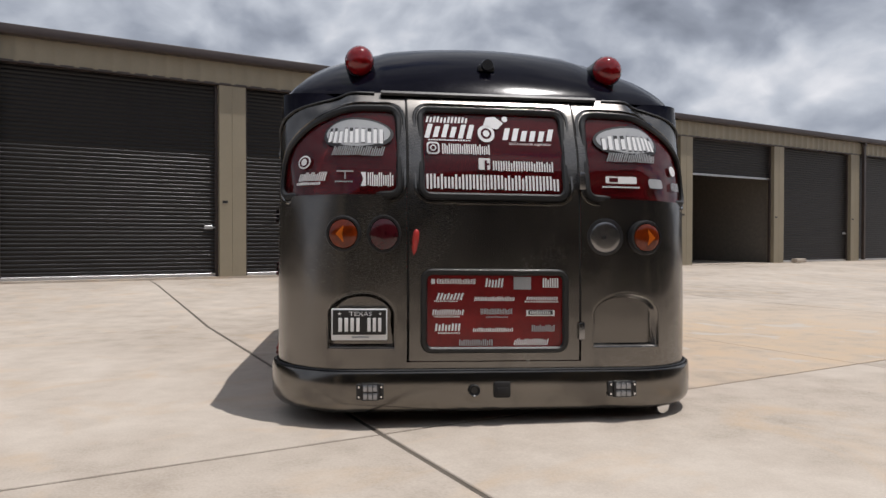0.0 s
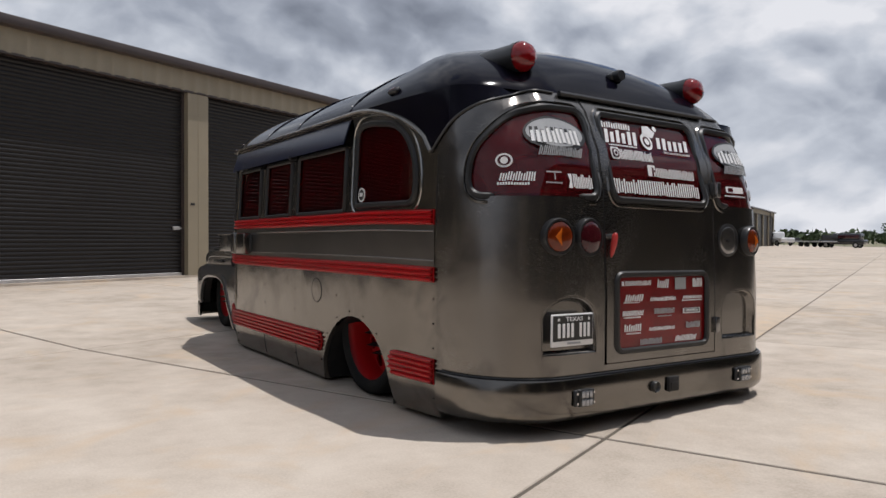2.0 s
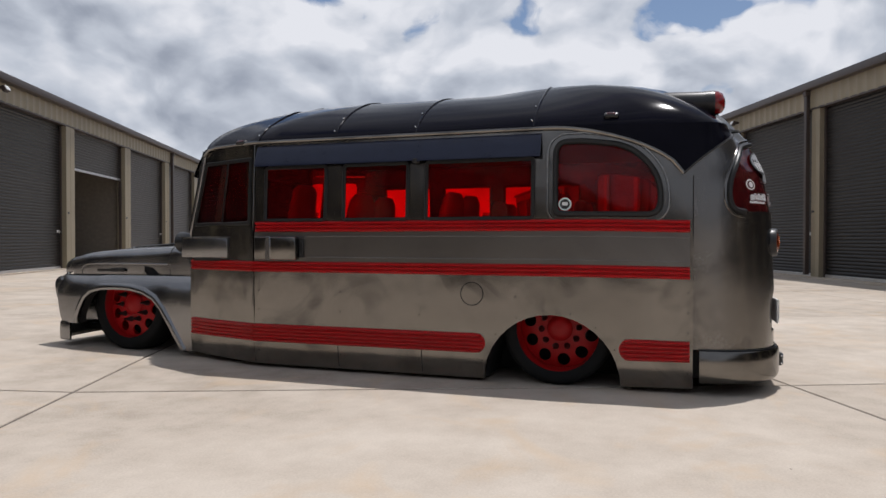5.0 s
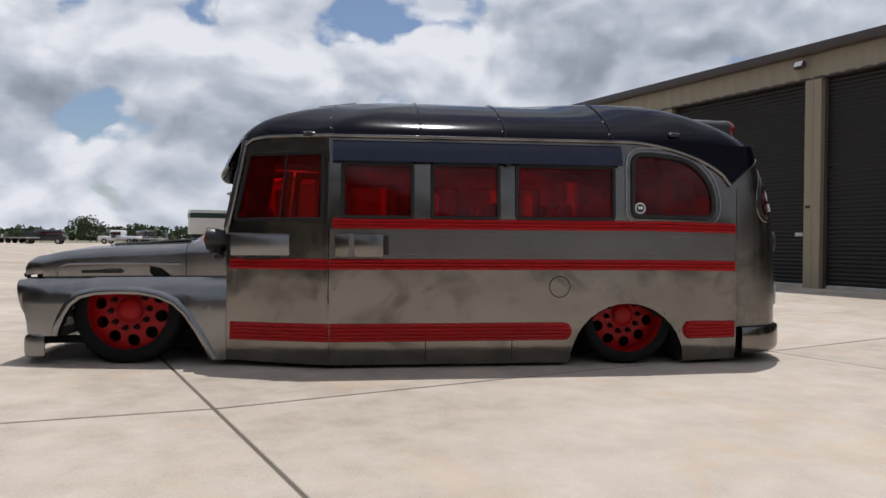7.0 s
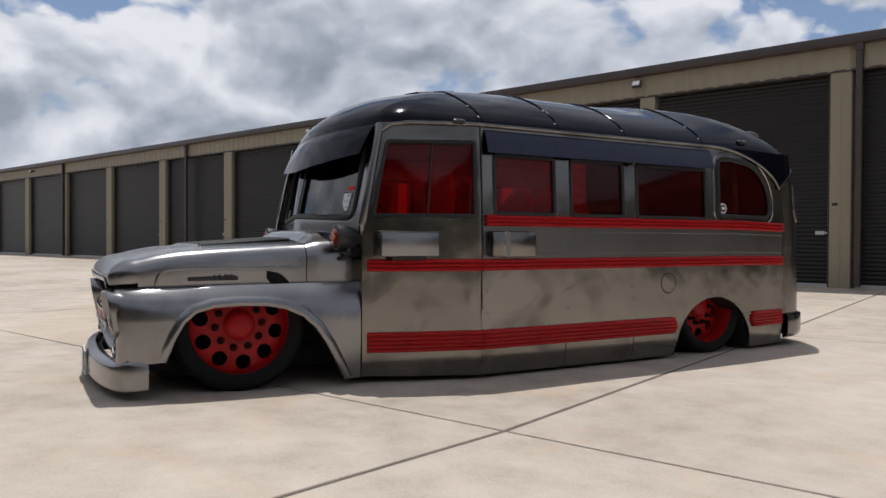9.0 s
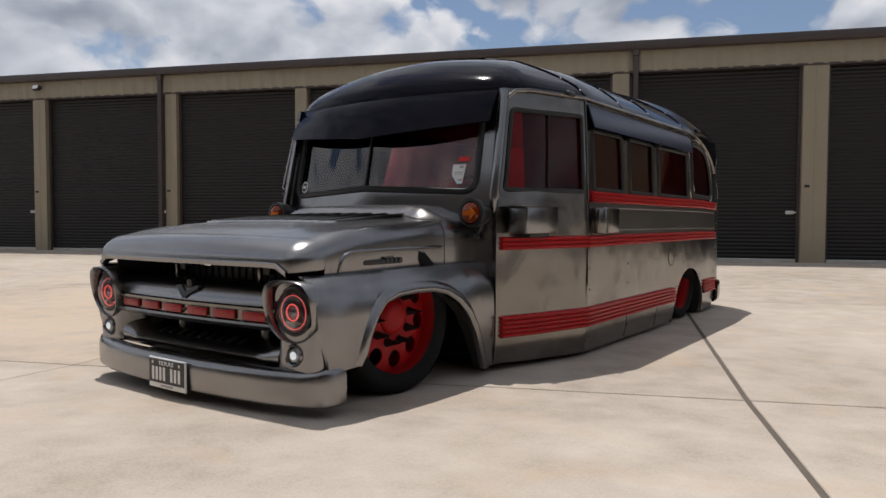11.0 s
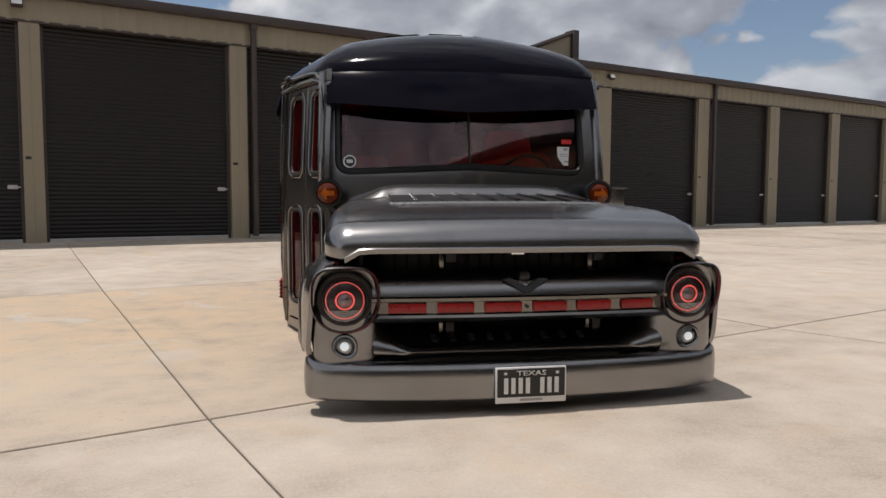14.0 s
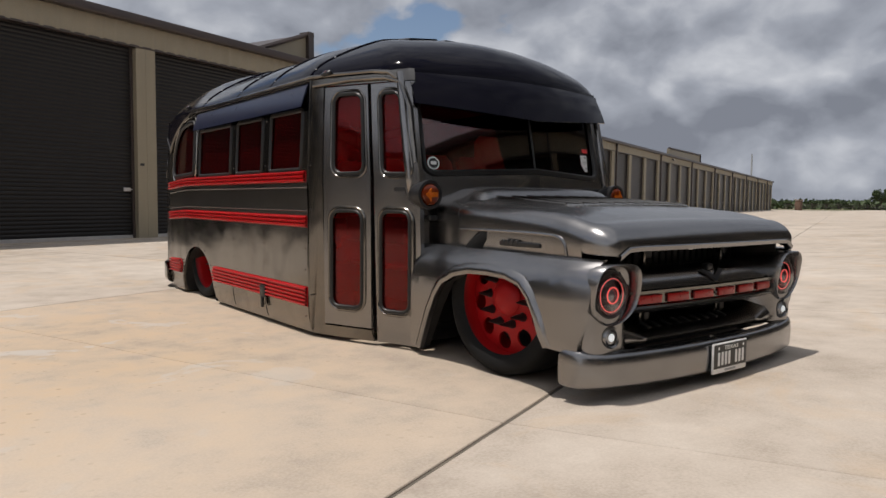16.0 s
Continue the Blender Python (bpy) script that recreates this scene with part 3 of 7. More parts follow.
def storage_building(label, origin, turn, bays, x_from, x_to, depth, base, spouts, lamps, open_doors=()):
    """A row of lock-up units: local x along the front, front faces -y. bays: (pillar start, pillar end) pairs in order of x."""
    b = thing("storage_building", label, "building", origin, turn)
    # fascia of ribbed siding over the doors, and its soffit
    f = moved(corrugated(x_to - x_from, TRIM - HEAD + 0.03, 0.022, 0.31, vertical=True), Matrix.Translation((x_from, -0.005, HEAD - 0.01)))
    part("fascia", f, TAN, b, "tan ribbed metal siding above the doors")
    part("header", rbox((x_from, 0.02, HEAD - 0.02), (x_to, 0.30, EAVE - 0.03), 0.0), TAN, b)
    part("door_head_trim", rbox((x_from, -0.02, HEAD - 0.035), (x_to, 0.16, HEAD + 0.012), 0.004, 1), BROWN, b)
    part("eave_gutter", rbox((x_from - 0.1, -0.20, TRIM), (x_to + 0.1, 0.02, EAVE), 0.03, 2), BROWN, b, "dark brown metal eave gutter")
    # roof and closed end walls
    ridge = EAVE + 0.55
    roof = grid_mesh([[(x, -0.05, EAVE - 0.01), (x, depth / 2, ridge), (x, depth + 0.05, EAVE - 0.01)] for x in (x_from - 0.1, x_to + 0.1)])
    part("roof", roof, BROWN, b, smooth=0)
    for xa, xb in ((x_from, x_from + 0.2), (x_to - 0.2, x_to)):
        part("end_wall", rbox((xa, 0.26, base - 0.1), (xb, depth, EAVE - 0.02), 0.0), TAN, b)
    part("back_wall", rbox((x_from, depth - 0.15, base - 0.1), (x_to, depth, EAVE - 0.02), 0.0), TAN, b)
    part("floor_slab", rbox((x_from, -0.02, base - 0.25), (x_to, depth, base + 0.006), 0.0), CONCRETE, b)
    for p0, p1 in bays:
        pillar(b, p0, p1, base)
    for (a0, a1), (b0, b1) in zip(bays, bays[1:]):
        is_open = any(a1 < o < b0 for o in open_doors)
        roller_door(b, a1, b0 - a1, base, 2.95 if is_open else 0.0)
        if is_open:
            for xa, xb, ya, yb in ((a1 - 0.25, a1 - 0.2, 0.3, 6.0), (b0 + 0.2, b0 + 0.25, 0.3, 6.0), (a1 - 0.25, b0 + 0.25, 6.0, 6.06)):
                part("partition", rbox((xa, ya, base), (xb, yb, HEAD), 0.0), INSIDE, b)
            for k in (0.2, 0.6):
                part("inner_post", rbox((a1 + k * (b0 - a1) - 0.09, 5.72, base), (a1 + k * (b0 - a1) + 0.09, 5.96, HEAD), 0.01, 1), BROWN, b)
    for x in spouts:
        downspout(b, x, base)
    for x in lamps:
        flood_lamp(b, x)
    return b


# the south building, seen behind the bus's nose and side; its front looks north (local x runs west)
def flip(edges):
    return sorted((-b, -a) for a, b in edges)


SOUTH = Vector((2.994, -6.724, 0.08))      # a point on the south front, and its heading
SOUTH_TURN = 21.8
bays = [(-4.42, -3.93), (-0.39, -0.02), (3.52, 3.87), (7.39, 7.70), (11.08, 11.42), (15.19, 15.60)]
bays += [(15.19 + 4.72 * i, 15.68 + 4.72 * i) for i in range(1, 10)]
bays = [(-11.18, -8.65), *bays]
bays += [(-15.02 - 3.74 * i - 0.52, -15.02 - 3.74 * i) for i in range(0, 30)]
south = storage_building("long tan metal storage building with dark roller doors", SOUTH, SOUTH_TURN + 180, flip(bays), -58.2, 124.5, 12.0, 0.0,
                         [-34.3, -22.9, -11.50, 0.52] + [15.70 + 11.22 * i for i in range(0, 10)], [-3.88, 11.0, -15.3, 27.3, 53.0, -38.0])
south.matrix_basis = pose(*SOUTH, 0, 0.16, SOUTH_TURN + 180)


def south_front(x, y, z):
    """A place by the south front: metres to the west, out from it, and up."""
    return south.matrix_basis @ Vector((x, -y, z))


# raised roof gable over the south building
gable = part("roof_gable", sheet([(7.90, 4.80), (10.35, 4.80), (10.35, 5.76), (10.20, 5.76)], [], lambda u, v, d: (u, 0.75 + d, v), 0.12), TAN, south, "tan ribbed gable end rising above the eave")
part("gable_trim", join(tube([(7.85, 0.72, 4.86), (10.25, 0.72, 5.80)], 0.07, 6), rbox((10.20, 0.62, 4.75), (10.43, 1.0, 5.87), 0.01, 1), moved(corrugated(2.3, 0.03, 0.01, 0.3, True), Matrix.Translation((8.0, 0.70, 4.83)))), BROWN, gable)
part("gable_roof", grid_mesh([[(7.8, y, 4.82), (10.3, y, 5.82)] for y in (0.7, 7.0)]), BROWN, gable, smooth=0)
part("gable_side", rbox((10.26, 0.75, 4.7), (10.39, 7.0, 5.78), 0.0), TAN, gable)
far_gable = part("roof_gable", sheet([(55.0, 4.80), (68.0, 4.80), (68.0, 5.75), (55.0, 5.55)], [], lambda u, v, d: (u, 0.75 + d, v), 0.12), TAN, south)
part("gable_trim", tube([(55.0, 0.70, 5.58), (68.0, 0.70, 5.78), (68.0, 0.70, 4.8)], 0.08, 6, up=Vector((0, 1, 0))), BROWN, far_gable)

# the north building, behind the bus when it is seen from its tail; front looks south
bays = [(1.17 + 4.44 * i, 1.70 + 4.44 * i) for i in range(-9, 22)]
north = storage_building("long tan metal storage building with ribbed roller doors", yard(0, 11.30), YARD, bays, bays[0][0], bays[-1][1], 12.0, 0.0,
                         [10.73 + 13.32 * i for i in range(-1, 7)], [11.05, 28.8, 46.6, 64.3], open_doors=(17.0,))
north.matrix_basis = pose(*yard(0, 11.30, 0.235), 0, -0.06, YARD) @ Matrix.Diagonal((1, 1, 0.919, 1))

# fire extinguisher cabinet on the blank panel of the south building
fx = thing("extinguisher_cabinet", "white fire extinguisher cabinet fixed to tan siding", "fire extinguisher", south_front(9.88, -0.01, 0.04), SOUTH_TURN + 180)
cab = part("cabinet", rbox((-0.17, -0.17, 0.84), (0.17, 0.0, 1.50), 0.02), WHITE, fx)
part("window", rbox((-0.06, -0.178, 0.90), (0.10, -0.165, 1.42), 0.01), BLACK, cab)
part("extinguisher", moved(lathe([(0.001, 0), (0.045, 0.0), (0.055, 0.02), (0.055, 0.30), (0.02, 0.36), (0.02, 0.42), (0.001, 0.42)], 16), Matrix.Translation((0.01, -0.205, 0.92))), RED_PLASTIC, cab)
part("sign", rbox((-0.055, -0.03, 1.52), (0.055, -0.005, 1.94), 0.004, 1), PALE_RED, fx, "faded red vertical sign")

# small concrete blocks lying at the foot of the walls
for s, off, w in ((-10.9, -6.60, 0.36), (19.75, 10.95, 0.5)):
    k = thing("wheel_stop", "small pale concrete block lying by a door jamb", "concrete block", land(s, off), YARD, "blocks by the doors")
    part("block", rbox((-w / 2, -0.12, 0), (w / 2, 0.12, 0.13), 0.04), CONCRETE, k)


# ---------------------------------------------------------------- the bus (nose to +y, tail at y = 0)
bus = thing("bus", "lowered vintage short bus, brushed steel, red trim, black roof", "bus")
HW, KINK, CAB = 1.22, 3.83, 4.66          # half width, where the cab begins to taper, its front corner
RC = 0.45                                   # radius of the tail's corners
TAIL = -0.03
ARC = RC * math.pi / 2
LEAN = [(0.3, 0.0), (0.7, 0.0), (1.0, 0.010), (1.25, 0.02), (1.48, 0.065), (1.7, 0.165), (1.80, 0.24), (1.9, 0.33)]
CORN = [(0.7, 0.0), (1.2, 0.01), (1.48, 0.035), (1.7, 0.09), (1.8, 0.14)]   # how far the corners draw in
FLATX = HW - RC


def tumble(z):
    return 0.03 * max(0.0, (z - 1.2) / 0.6)


def cab_lean(y, z):
    k = max(0.0, min(1.0, (y - KINK) / (CAB - KINK)))
    return 0.21 * max(0.0, z - 1.1) * k


def half_width(y):
    return HW if y <= KINK else HW - 0.27 * (y - KINK) / (CAB - KINK)


def side_at(sign):
    def place(y, z, d):
        tuck = 0.030 * max(0.0, (0.185 - z) / 0.155) ** 1.6
        return (sign * (half_width(y) - tumble(z) - tuck - d), y - cab_lean(y, z), z)
    return place


def tail_at(u, z, d):
    """Round the tail: u runs from the middle of the rear door, left negative; past the corners it runs up the sides."""
    a, sg = abs(u), (1 if u >= 0 else -1)
    if a <= FLATX:
        x, y, nx, ny = a, TAIL, 0.0, -1.0
    elif a <= FLATX + ARC:
        t = (a - FLATX) / RC
        x, y, nx, ny = FLATX + RC * math.sin(t), TAIL + RC - RC * math.cos(t), math.sin(t), -math.cos(t)
    else:
        x, y, nx, ny = HW, TAIL + RC + (a - FLATX - ARC), 1.0, 0.0
    push = lerp(LEAN, z) * ny * ny + tumble(z) * nx * nx + lerp(CORN, z) * 4 * nx * nx * ny * ny + d
    return (sg * (x - nx * push), y - ny * push, z)


def u_of_y(y):
    return FLATX + ARC + (y - TAIL - RC)


def front_at(x, z, d):
    return (x, 4.84 - 0.19 * abs(x) / 0.95 - 0.21 * max(0.0, z - 1.1) - d, z)


EDGE = 0.50                                 # side panels end here, the tail shell begins


def roof_edge(u):
    """Height of the painted roof's lower edge, along the tail's measure."""
    a = abs(u)
    y = TAIL + RC + (a - FLATX - ARC)
    if a >= u_of_y(1.45):
        return 1.80
    if y >= 0.56:
        q = (1.45 - y) / 0.89
        return 1.47 + 0.33 * max(0.0, 1 - q ** 1.7) ** 0.667
    k = (u_of_y(0.56) - a) / (u_of_y(0.56) - 0.72)
    return 1.47 + 0.33 * (1 - max(0.0, 1 - k) ** 2.6)


ARCH = [(1.435 + 0.475 * math.cos(radians(180 * i / 18)), 0.025 + 0.475 * math.sin(radians(180 * i / 18))) for i in range(19)]
WIN_SIDE = [(3.17, 3.72), (2.49, 3.03), (1.55, 2.36)]
REARWIN = rounded([(1.40, 1.20), (1.40, 1.70), (1.22, 1.70), (0.90, 1.66), (0.71, 1.46), (0.70, 1.20)], [0.05, 0.16, 0.0, 0.2, 0.2, 0.10], 6)
CABWIN = rounded([(3.868, 1.155), (3.868, 1.67), (4.575, 1.665), (4.60, 1.15)], [0.015, 0.015, 0.03, 0.03], 3)


def loop_grow(loop, d):
    """The loop moved outwards by d."""
    k = len(loop)
    area = sum(loop[i - 1][0] * loop[i][1] - loop[i][0] * loop[i - 1][1] for i in range(k))
    sg = 1 if area > 0 else -1
    res = []
    for i in range(k):
        a, b = Vector(loop[i - 1]), Vector(loop[(i + 1) % k])
        t = (b - a)
        if t.length < 1e-9:
            res.append(loop[i])
            continue
        t.normalize()
        res.append((loop[i][0] + sg * t.y * d, loop[i][1] - sg * t.x * d))
    return res


def pane(loop, place, mat, parent, name="window_pane", depth=0.012, cuts=()):
    return part(name, sheet(loop_grow(loop, 0.006), [], lambda u, v, d: place(u, v, depth + d), 0.005, cuts), mat, parent, shadow=False)


def window(loop, place, parent, glass=GLASS, rim=0.013, bright=0.0, cuts=(), name="window", bead=BRIGHT):
    """A rubber-sealed window: seal, pane and, where there is one, a bright outer bead."""
    w = part(name, bent_rim(loop, place, rim, 0.002), SEAL, parent)
    pane(loop, place, glass, w, cuts=cuts)
    if bright:
        part("bead", bent_rim(loop_grow(loop, bright), place, 0.009, 0.002), bead, w)
    return w


rivet_meshes = {}


def rivet(at, parent, r, mat):
    if (r, mat.name) not in rivet_meshes:
        b = bmesh.new()
        bmesh.ops.create_icosphere(b, subdivisions=1, radius=r)
        me = bpy.data.meshes.new("rivet")
        b.to_mesh(me)
        b.free()
        me.materials.append(mat)
        rivet_meshes[(r, mat.name)] = me
    ob = part("rivet", rivet_meshes[(r, mat.name)], None, parent)
    ob.location = at
    return ob


def rivets(points, place, parent, r=0.007, mat=STEEL):
    for u, v in points:
        rivet(place(u, v, 0), parent, r, mat)


BENDS = [0.6, 0.7, 0.8, 0.9, 1.0, 1.1, 1.2, 1.3, 3.95, 4.05, 4.15, 4.25, 4.35, 4.45, 4.52, 4.58]   # the plates follow the body's bends here


def strip_set(loop_u, v0, v1, place, parent, label, cuts=BENDS, round_end=None):
    """Ribbed red rub rail: a backing strip and raised ribs."""
    u0, u1 = loop_u
    h = v1 - v0
    if round_end is None:
        outline = [(u0, v0), (u1, v0), (u1, v1), (u0, v1)]
    else:
        lo, hi = min(u0, u1), max(u0, u1)
        r = h / 2
        arc = []
        for i in range(13):
            a = radians(90 - 180 * i / 12) if round_end == "hi" else radians(270 - 180 * i / 12)
            cu = hi - r if round_end == "hi" else lo + r
            arc.append((cu + r * math.cos(a), v0 + r + r * math.sin(a)))
        outline = ([(lo, v1)] + arc + [(lo, v0)]) if round_end == "hi" else ([(hi, v0)] + arc + [(hi, v1)])
    rail = part("rub_rail", sheet(outline, [], lambda u, v, d: place(u, v, d - 0.007), 0.012, cuts), RED, parent, label)
    k = max(3, round(h / 0.029))
    inset = h * 0.5 if round_end else 0.0
    for i in range(k):
        v = v0 + h * (i + 0.5) / k
        off = 0.0
        if round_end:
            off = h / 2 - math.sqrt(max(0.0, (h / 2) ** 2 - (v - v0 - h / 2) ** 2)) + 0.012
        a, b = min(u0, u1), max(u0, u1)
        if round_end == "hi":
            b -= off
        elif round_end == "lo":
            a += off
        n = max(2, int((b - a) / 0.25)) + 1
        us = sorted(set([a + (b - a) * j / (n - 1) for j in range(n)] + [c for c in cuts if a < c < b]))
        w = h / k * 0.40
        rows = [[place(u, v - w, -0.006), place(u, v - w * 0.75, -0.019), place(u, v - w * 0.3, -0.026), place(u, v + w * 0.3, -0.026), place(u, v + w * 0.75, -0.019), place(u, v + w, -0.006)] for u in us]
        part("rib", grid_mesh(rows), RED, rail)
    return rail


# ---- side walls
def side_wall(sign):
    place = side_at(sign)
    top = [(y, roof_edge(u_of_y(y))) for y in [EDGE + 0.95 * i / 16 for i in range(17)]]
    outline = [(EDGE, 0.03), *ARCH[::-1], (KINK - 0.015, 0.03), (KINK - 0.015, 1.80), *top[::-1]]
    holes = [rrect(a, 1.165, b, 1.60, 0.02, 2) for a, b in WIN_SIDE] + [REARWIN]
    wall = part("side_wall", sheet(outline, holes, place, 0.03, BENDS, (0.06, 0.09, 0.12, 0.15, 0.185, 1.2, 1.4, 1.6)), STEEL, bus, "brushed steel side wall with smudged lower panels")
    for a, b in WIN_SIDE:
        w = part("window", bent_rim(rrect(a + 0.008, 1.173, b - 0.008, 1.592, 0.02, 2), place, 0.016, 0.0), SEAL, wall)
        pane(rrect(a, 1.165, b, 1.60, 0.02, 2), place, GLASS, w)
    window(REARWIN, place, wall, rim=0.02, bright=0.055, cuts=BENDS)
    # sun shade over the side windows
    sh = []
    for y in (1.50, 2.3, 3.1, 3.79):
        sh.append([place(y, 1.765, -0.004), place(y, 1.745, -0.02), place(y, 1.62, -0.055), place(y, 1.60, -0.055), place(y, 1.615, -0.048), place(y, 1.74, -0.010)])
    part("window_shade", grid_mesh(sh, closed=True, caps=True), SHADE, wall, "folded dark blue shade over the windows", smooth=25)
    strip_set((EDGE + 0.02, 3.79), 1.083, 1.165, place, wall, "red ribbed rub rail under the windows")
    strip_set((EDGE + 0.02, KINK - 0.02), 0.768, 0.852, place, wall, "red ribbed rub rail at mid height")
    strip_set((1.90, KINK - 0.02), 0.212, 0.352, place, wall, "red ribbed rail above the sill with a rounded end", round_end="lo")
    strip_set((EDGE + 0.02, 0.97), 0.207, 0.357, place, wall, "red ribbed rail behind the rear wheel", round_end="hi")
    part("belt_panel", sheet([(EDGE + 0.02, 0.852), (KINK - 0.02, 0.852), (KINK - 0.02, 1.083), (EDGE + 0.02, 1.083)], [], lambda u, v, d: place(u, v, d - 0.003), 0.003, BENDS), BELT, wall, "dark satin steel band between the rub rails")
    for z in (1.048, 0.885):
        part("bead", tube([place(y, z, -0.003) for y in (EDGE + 0.02, 0.65, 0.8, 0.95, 1.1, 1.3, 2, KINK - 0.02)], 0.005, 6), BELT, wall)
    # panel joints and their screws
    for y in (3.07, 2.385, 1.70):
        part("panel_joint", tube([place(y, z, 0.0015) for z in ((0.05, 0.09, 0.12, 0.15, 0.185, 0.4, 0.765) if y > 2 else (0.50, 0.6, 0.765))], 0.0045, 6), VOID, wall)
    part("panel_joint", tube([place(EDGE + 0.001, z, 0.002) for z in (0.32, 0.8, 1.2, 1.45)], 0.005, 6), VOID, wall)
    pts = [(y + dy, z) for y in (3.77, 3.05, 2.405, 1.68) for z in (0.62, 0.47, 0.14) for dy in (0.0,) if not (y < 2 and z < 0.5)]
    pts += [(EDGE + 0.03, z) for z in (0.13, 0.42, 0.55, 0.68)] + [(1.435 + 0.505 * math.cos(radians(a)), 0.025 + 0.505 * math.sin(radians(a))) for a in (15, 40, 62, 84, 106, 128, 150)]
    pts += [(y, 1.775) for y in (1.6, 1.95, 2.3, 2.65, 3.0, 3.35, 3.7)] + [(a, z) for a in (3.095, 2.43, 1.475) for z in (1.22, 1.56)]
    rivets(pts, place, wall)
    # wheel arch lining
    rows = [[(sign * x, 1.435 + 0.478 * math.cos(a), 0.025 + 0.478 * math.sin(a)) for a in [math.pi * i / 16 for i in range(17)]] for x in (HW - 0.02, 0.70)]
    part("wheel_housing", grid_mesh(rows), VOID, wall)
    part("wheel_housing_back", grid_mesh([[(sign * 0.70, y, z) for y in (0.9, 1.98)] for z in (0.02, 0.52)]), VOID, wall)
    return wall


left_wall = side_wall(-1)
right_wall = side_wall(1)
lp, rp = side_at(-1), side_at(1)

# left extras: fuel door, folded stop arm, mirror box, small camera, round sticker
fuel = [(2.0 + 0.083 * math.cos(radians(12 * i)), 0.635 + 0.083 * math.sin(radians(12 * i))) for i in range(30)]
part("fuel_flap_joint", bent_rim(fuel, lp, 0.0035, 0.0), VOID, left_wall)
part("fuel_flap", sheet(loop_grow(fuel, -0.004), [], lambda u, v, d: lp(u, v, d - 0.002), 0.004), STEEL, left_wall)
stop = part("stop_arm", join(rbox((-1.290, 3.40, 0.865), (-1.222, 3.77, 1.045), 0.012)), STEEL, left_wall, "folded steel box of the stop arm")
part("band", rbox((-1.295, 3.62, 0.862), (-1.224, 3.67, 1.048), 0.006, 1), STEEL_DARK, stop)
part("bracket", join(rbox((-1.24, 3.36, 0.885), (-1.215, 3.40, 1.03), 0.004, 1), *[moved(lathe([(0.001, 0), (0.008, 0), (0.008, 0.02), (0.001, 0.02)], 8, "x"), Matrix.Translation((-1.25, 3.38, z))) for z in (0.90, 1.015)]), BLACK, stop)
for y, z in ((1.335, 1.268),):
    disc = [(y + 0.045 * math.cos(radians(18 * i)), z + 0.045 * math.sin(radians(18 * i))) for i in range(20)]
    st = part("round_sticker", sheet(disc, [], lambda u, v, d: lp(u, v, d - 0.004 + 0.010), 0.002), WHITE, left_wall, "round white and black window sticker")
    part("sticker_centre", sheet([(y + (a - y) * 0.75, z + (b - z) * 0.75) for a, b in disc], [], lambda u, v, d: lp(u, v, d - 0.006 + 0.010), 0.0015), BLACK, st)
    part("sticker_mark", sheet(rrect(y - 0.02, z - 0.010, y + 0.02, z + 0.014, 0.004, 2), [], lambda u, v, d: lp(u, v, d - 0.0075 + 0.010), 0.001), WHITE, st)
part("side_camera", join(rbox((-1.26, 2.405, 1.585), (-1.20, 2.445, 1.62), 0.008)), BLACK, left_wall)

# ---- left cab side with its sliding window
cab_out = [(KINK - 0.012, 0.03), (CAB, 0.05), (CAB, 1.80), (KINK - 0.012, 1.80)]
left_cab = part("cab_side", sheet(cab_out, [CABWIN], lp, 0.03, (KINK, *BENDS), (0.06, 0.09, 0.12, 0.15, 0.185, 1.1, 1.25, 1.4, 1.6)), STEEL, bus, "brushed steel cab side with a sliding window")
cw = window(CABWIN, lp, left_cab, rim=0.016, cuts=(KINK, *BENDS))
part("sash_bar", tube([lp(4.20, z, 0.002) for z in (1.16, 1.4, 1.66)], 0.007, 6), SEAL, cw)
strip_set((KINK - 0.012, CAB - 0.03), 0.768, 0.852, lp, left_cab, "red ribbed rub rail")
strip_set((KINK - 0.012, CAB - 0.03), 0.212, 0.352, lp, left_cab, "red ribbed rail above the sill")
rivets([(4.66 - 0.16 * (z - 1.1) * 0, z) for z in (1.2, 1.3, 1.4, 1.5, 1.6, 1.7)] + [(3.87 + 0.12 * i, 1.74) for i in range(6)], lp, left_cab, 0.006)
part("cab_post", tube([lp(KINK - 0.01, z, -0.004) for z in (0.05, 0.5, 1.1, 1.5, 1.79)], 0.007, 8), STEEL, left_cab)
mb = part("mirror_box", rbox((-1.14, 4.12, 0.872), (-1.00, 4.60, 1.04), 0.010), STEEL_DARK, left_cab, "flat steel box on the cab side")
part("lip", rbox((-1.146, 4.10, 1.036), (-1.00, 4.62, 1.046), 0.003, 1), STEEL, mb)
part("bracket", rbox((-1.11, 4.20, 0.845), (-1.00, 4.5, 0.875), 0.006, 1), BLACK, mb)

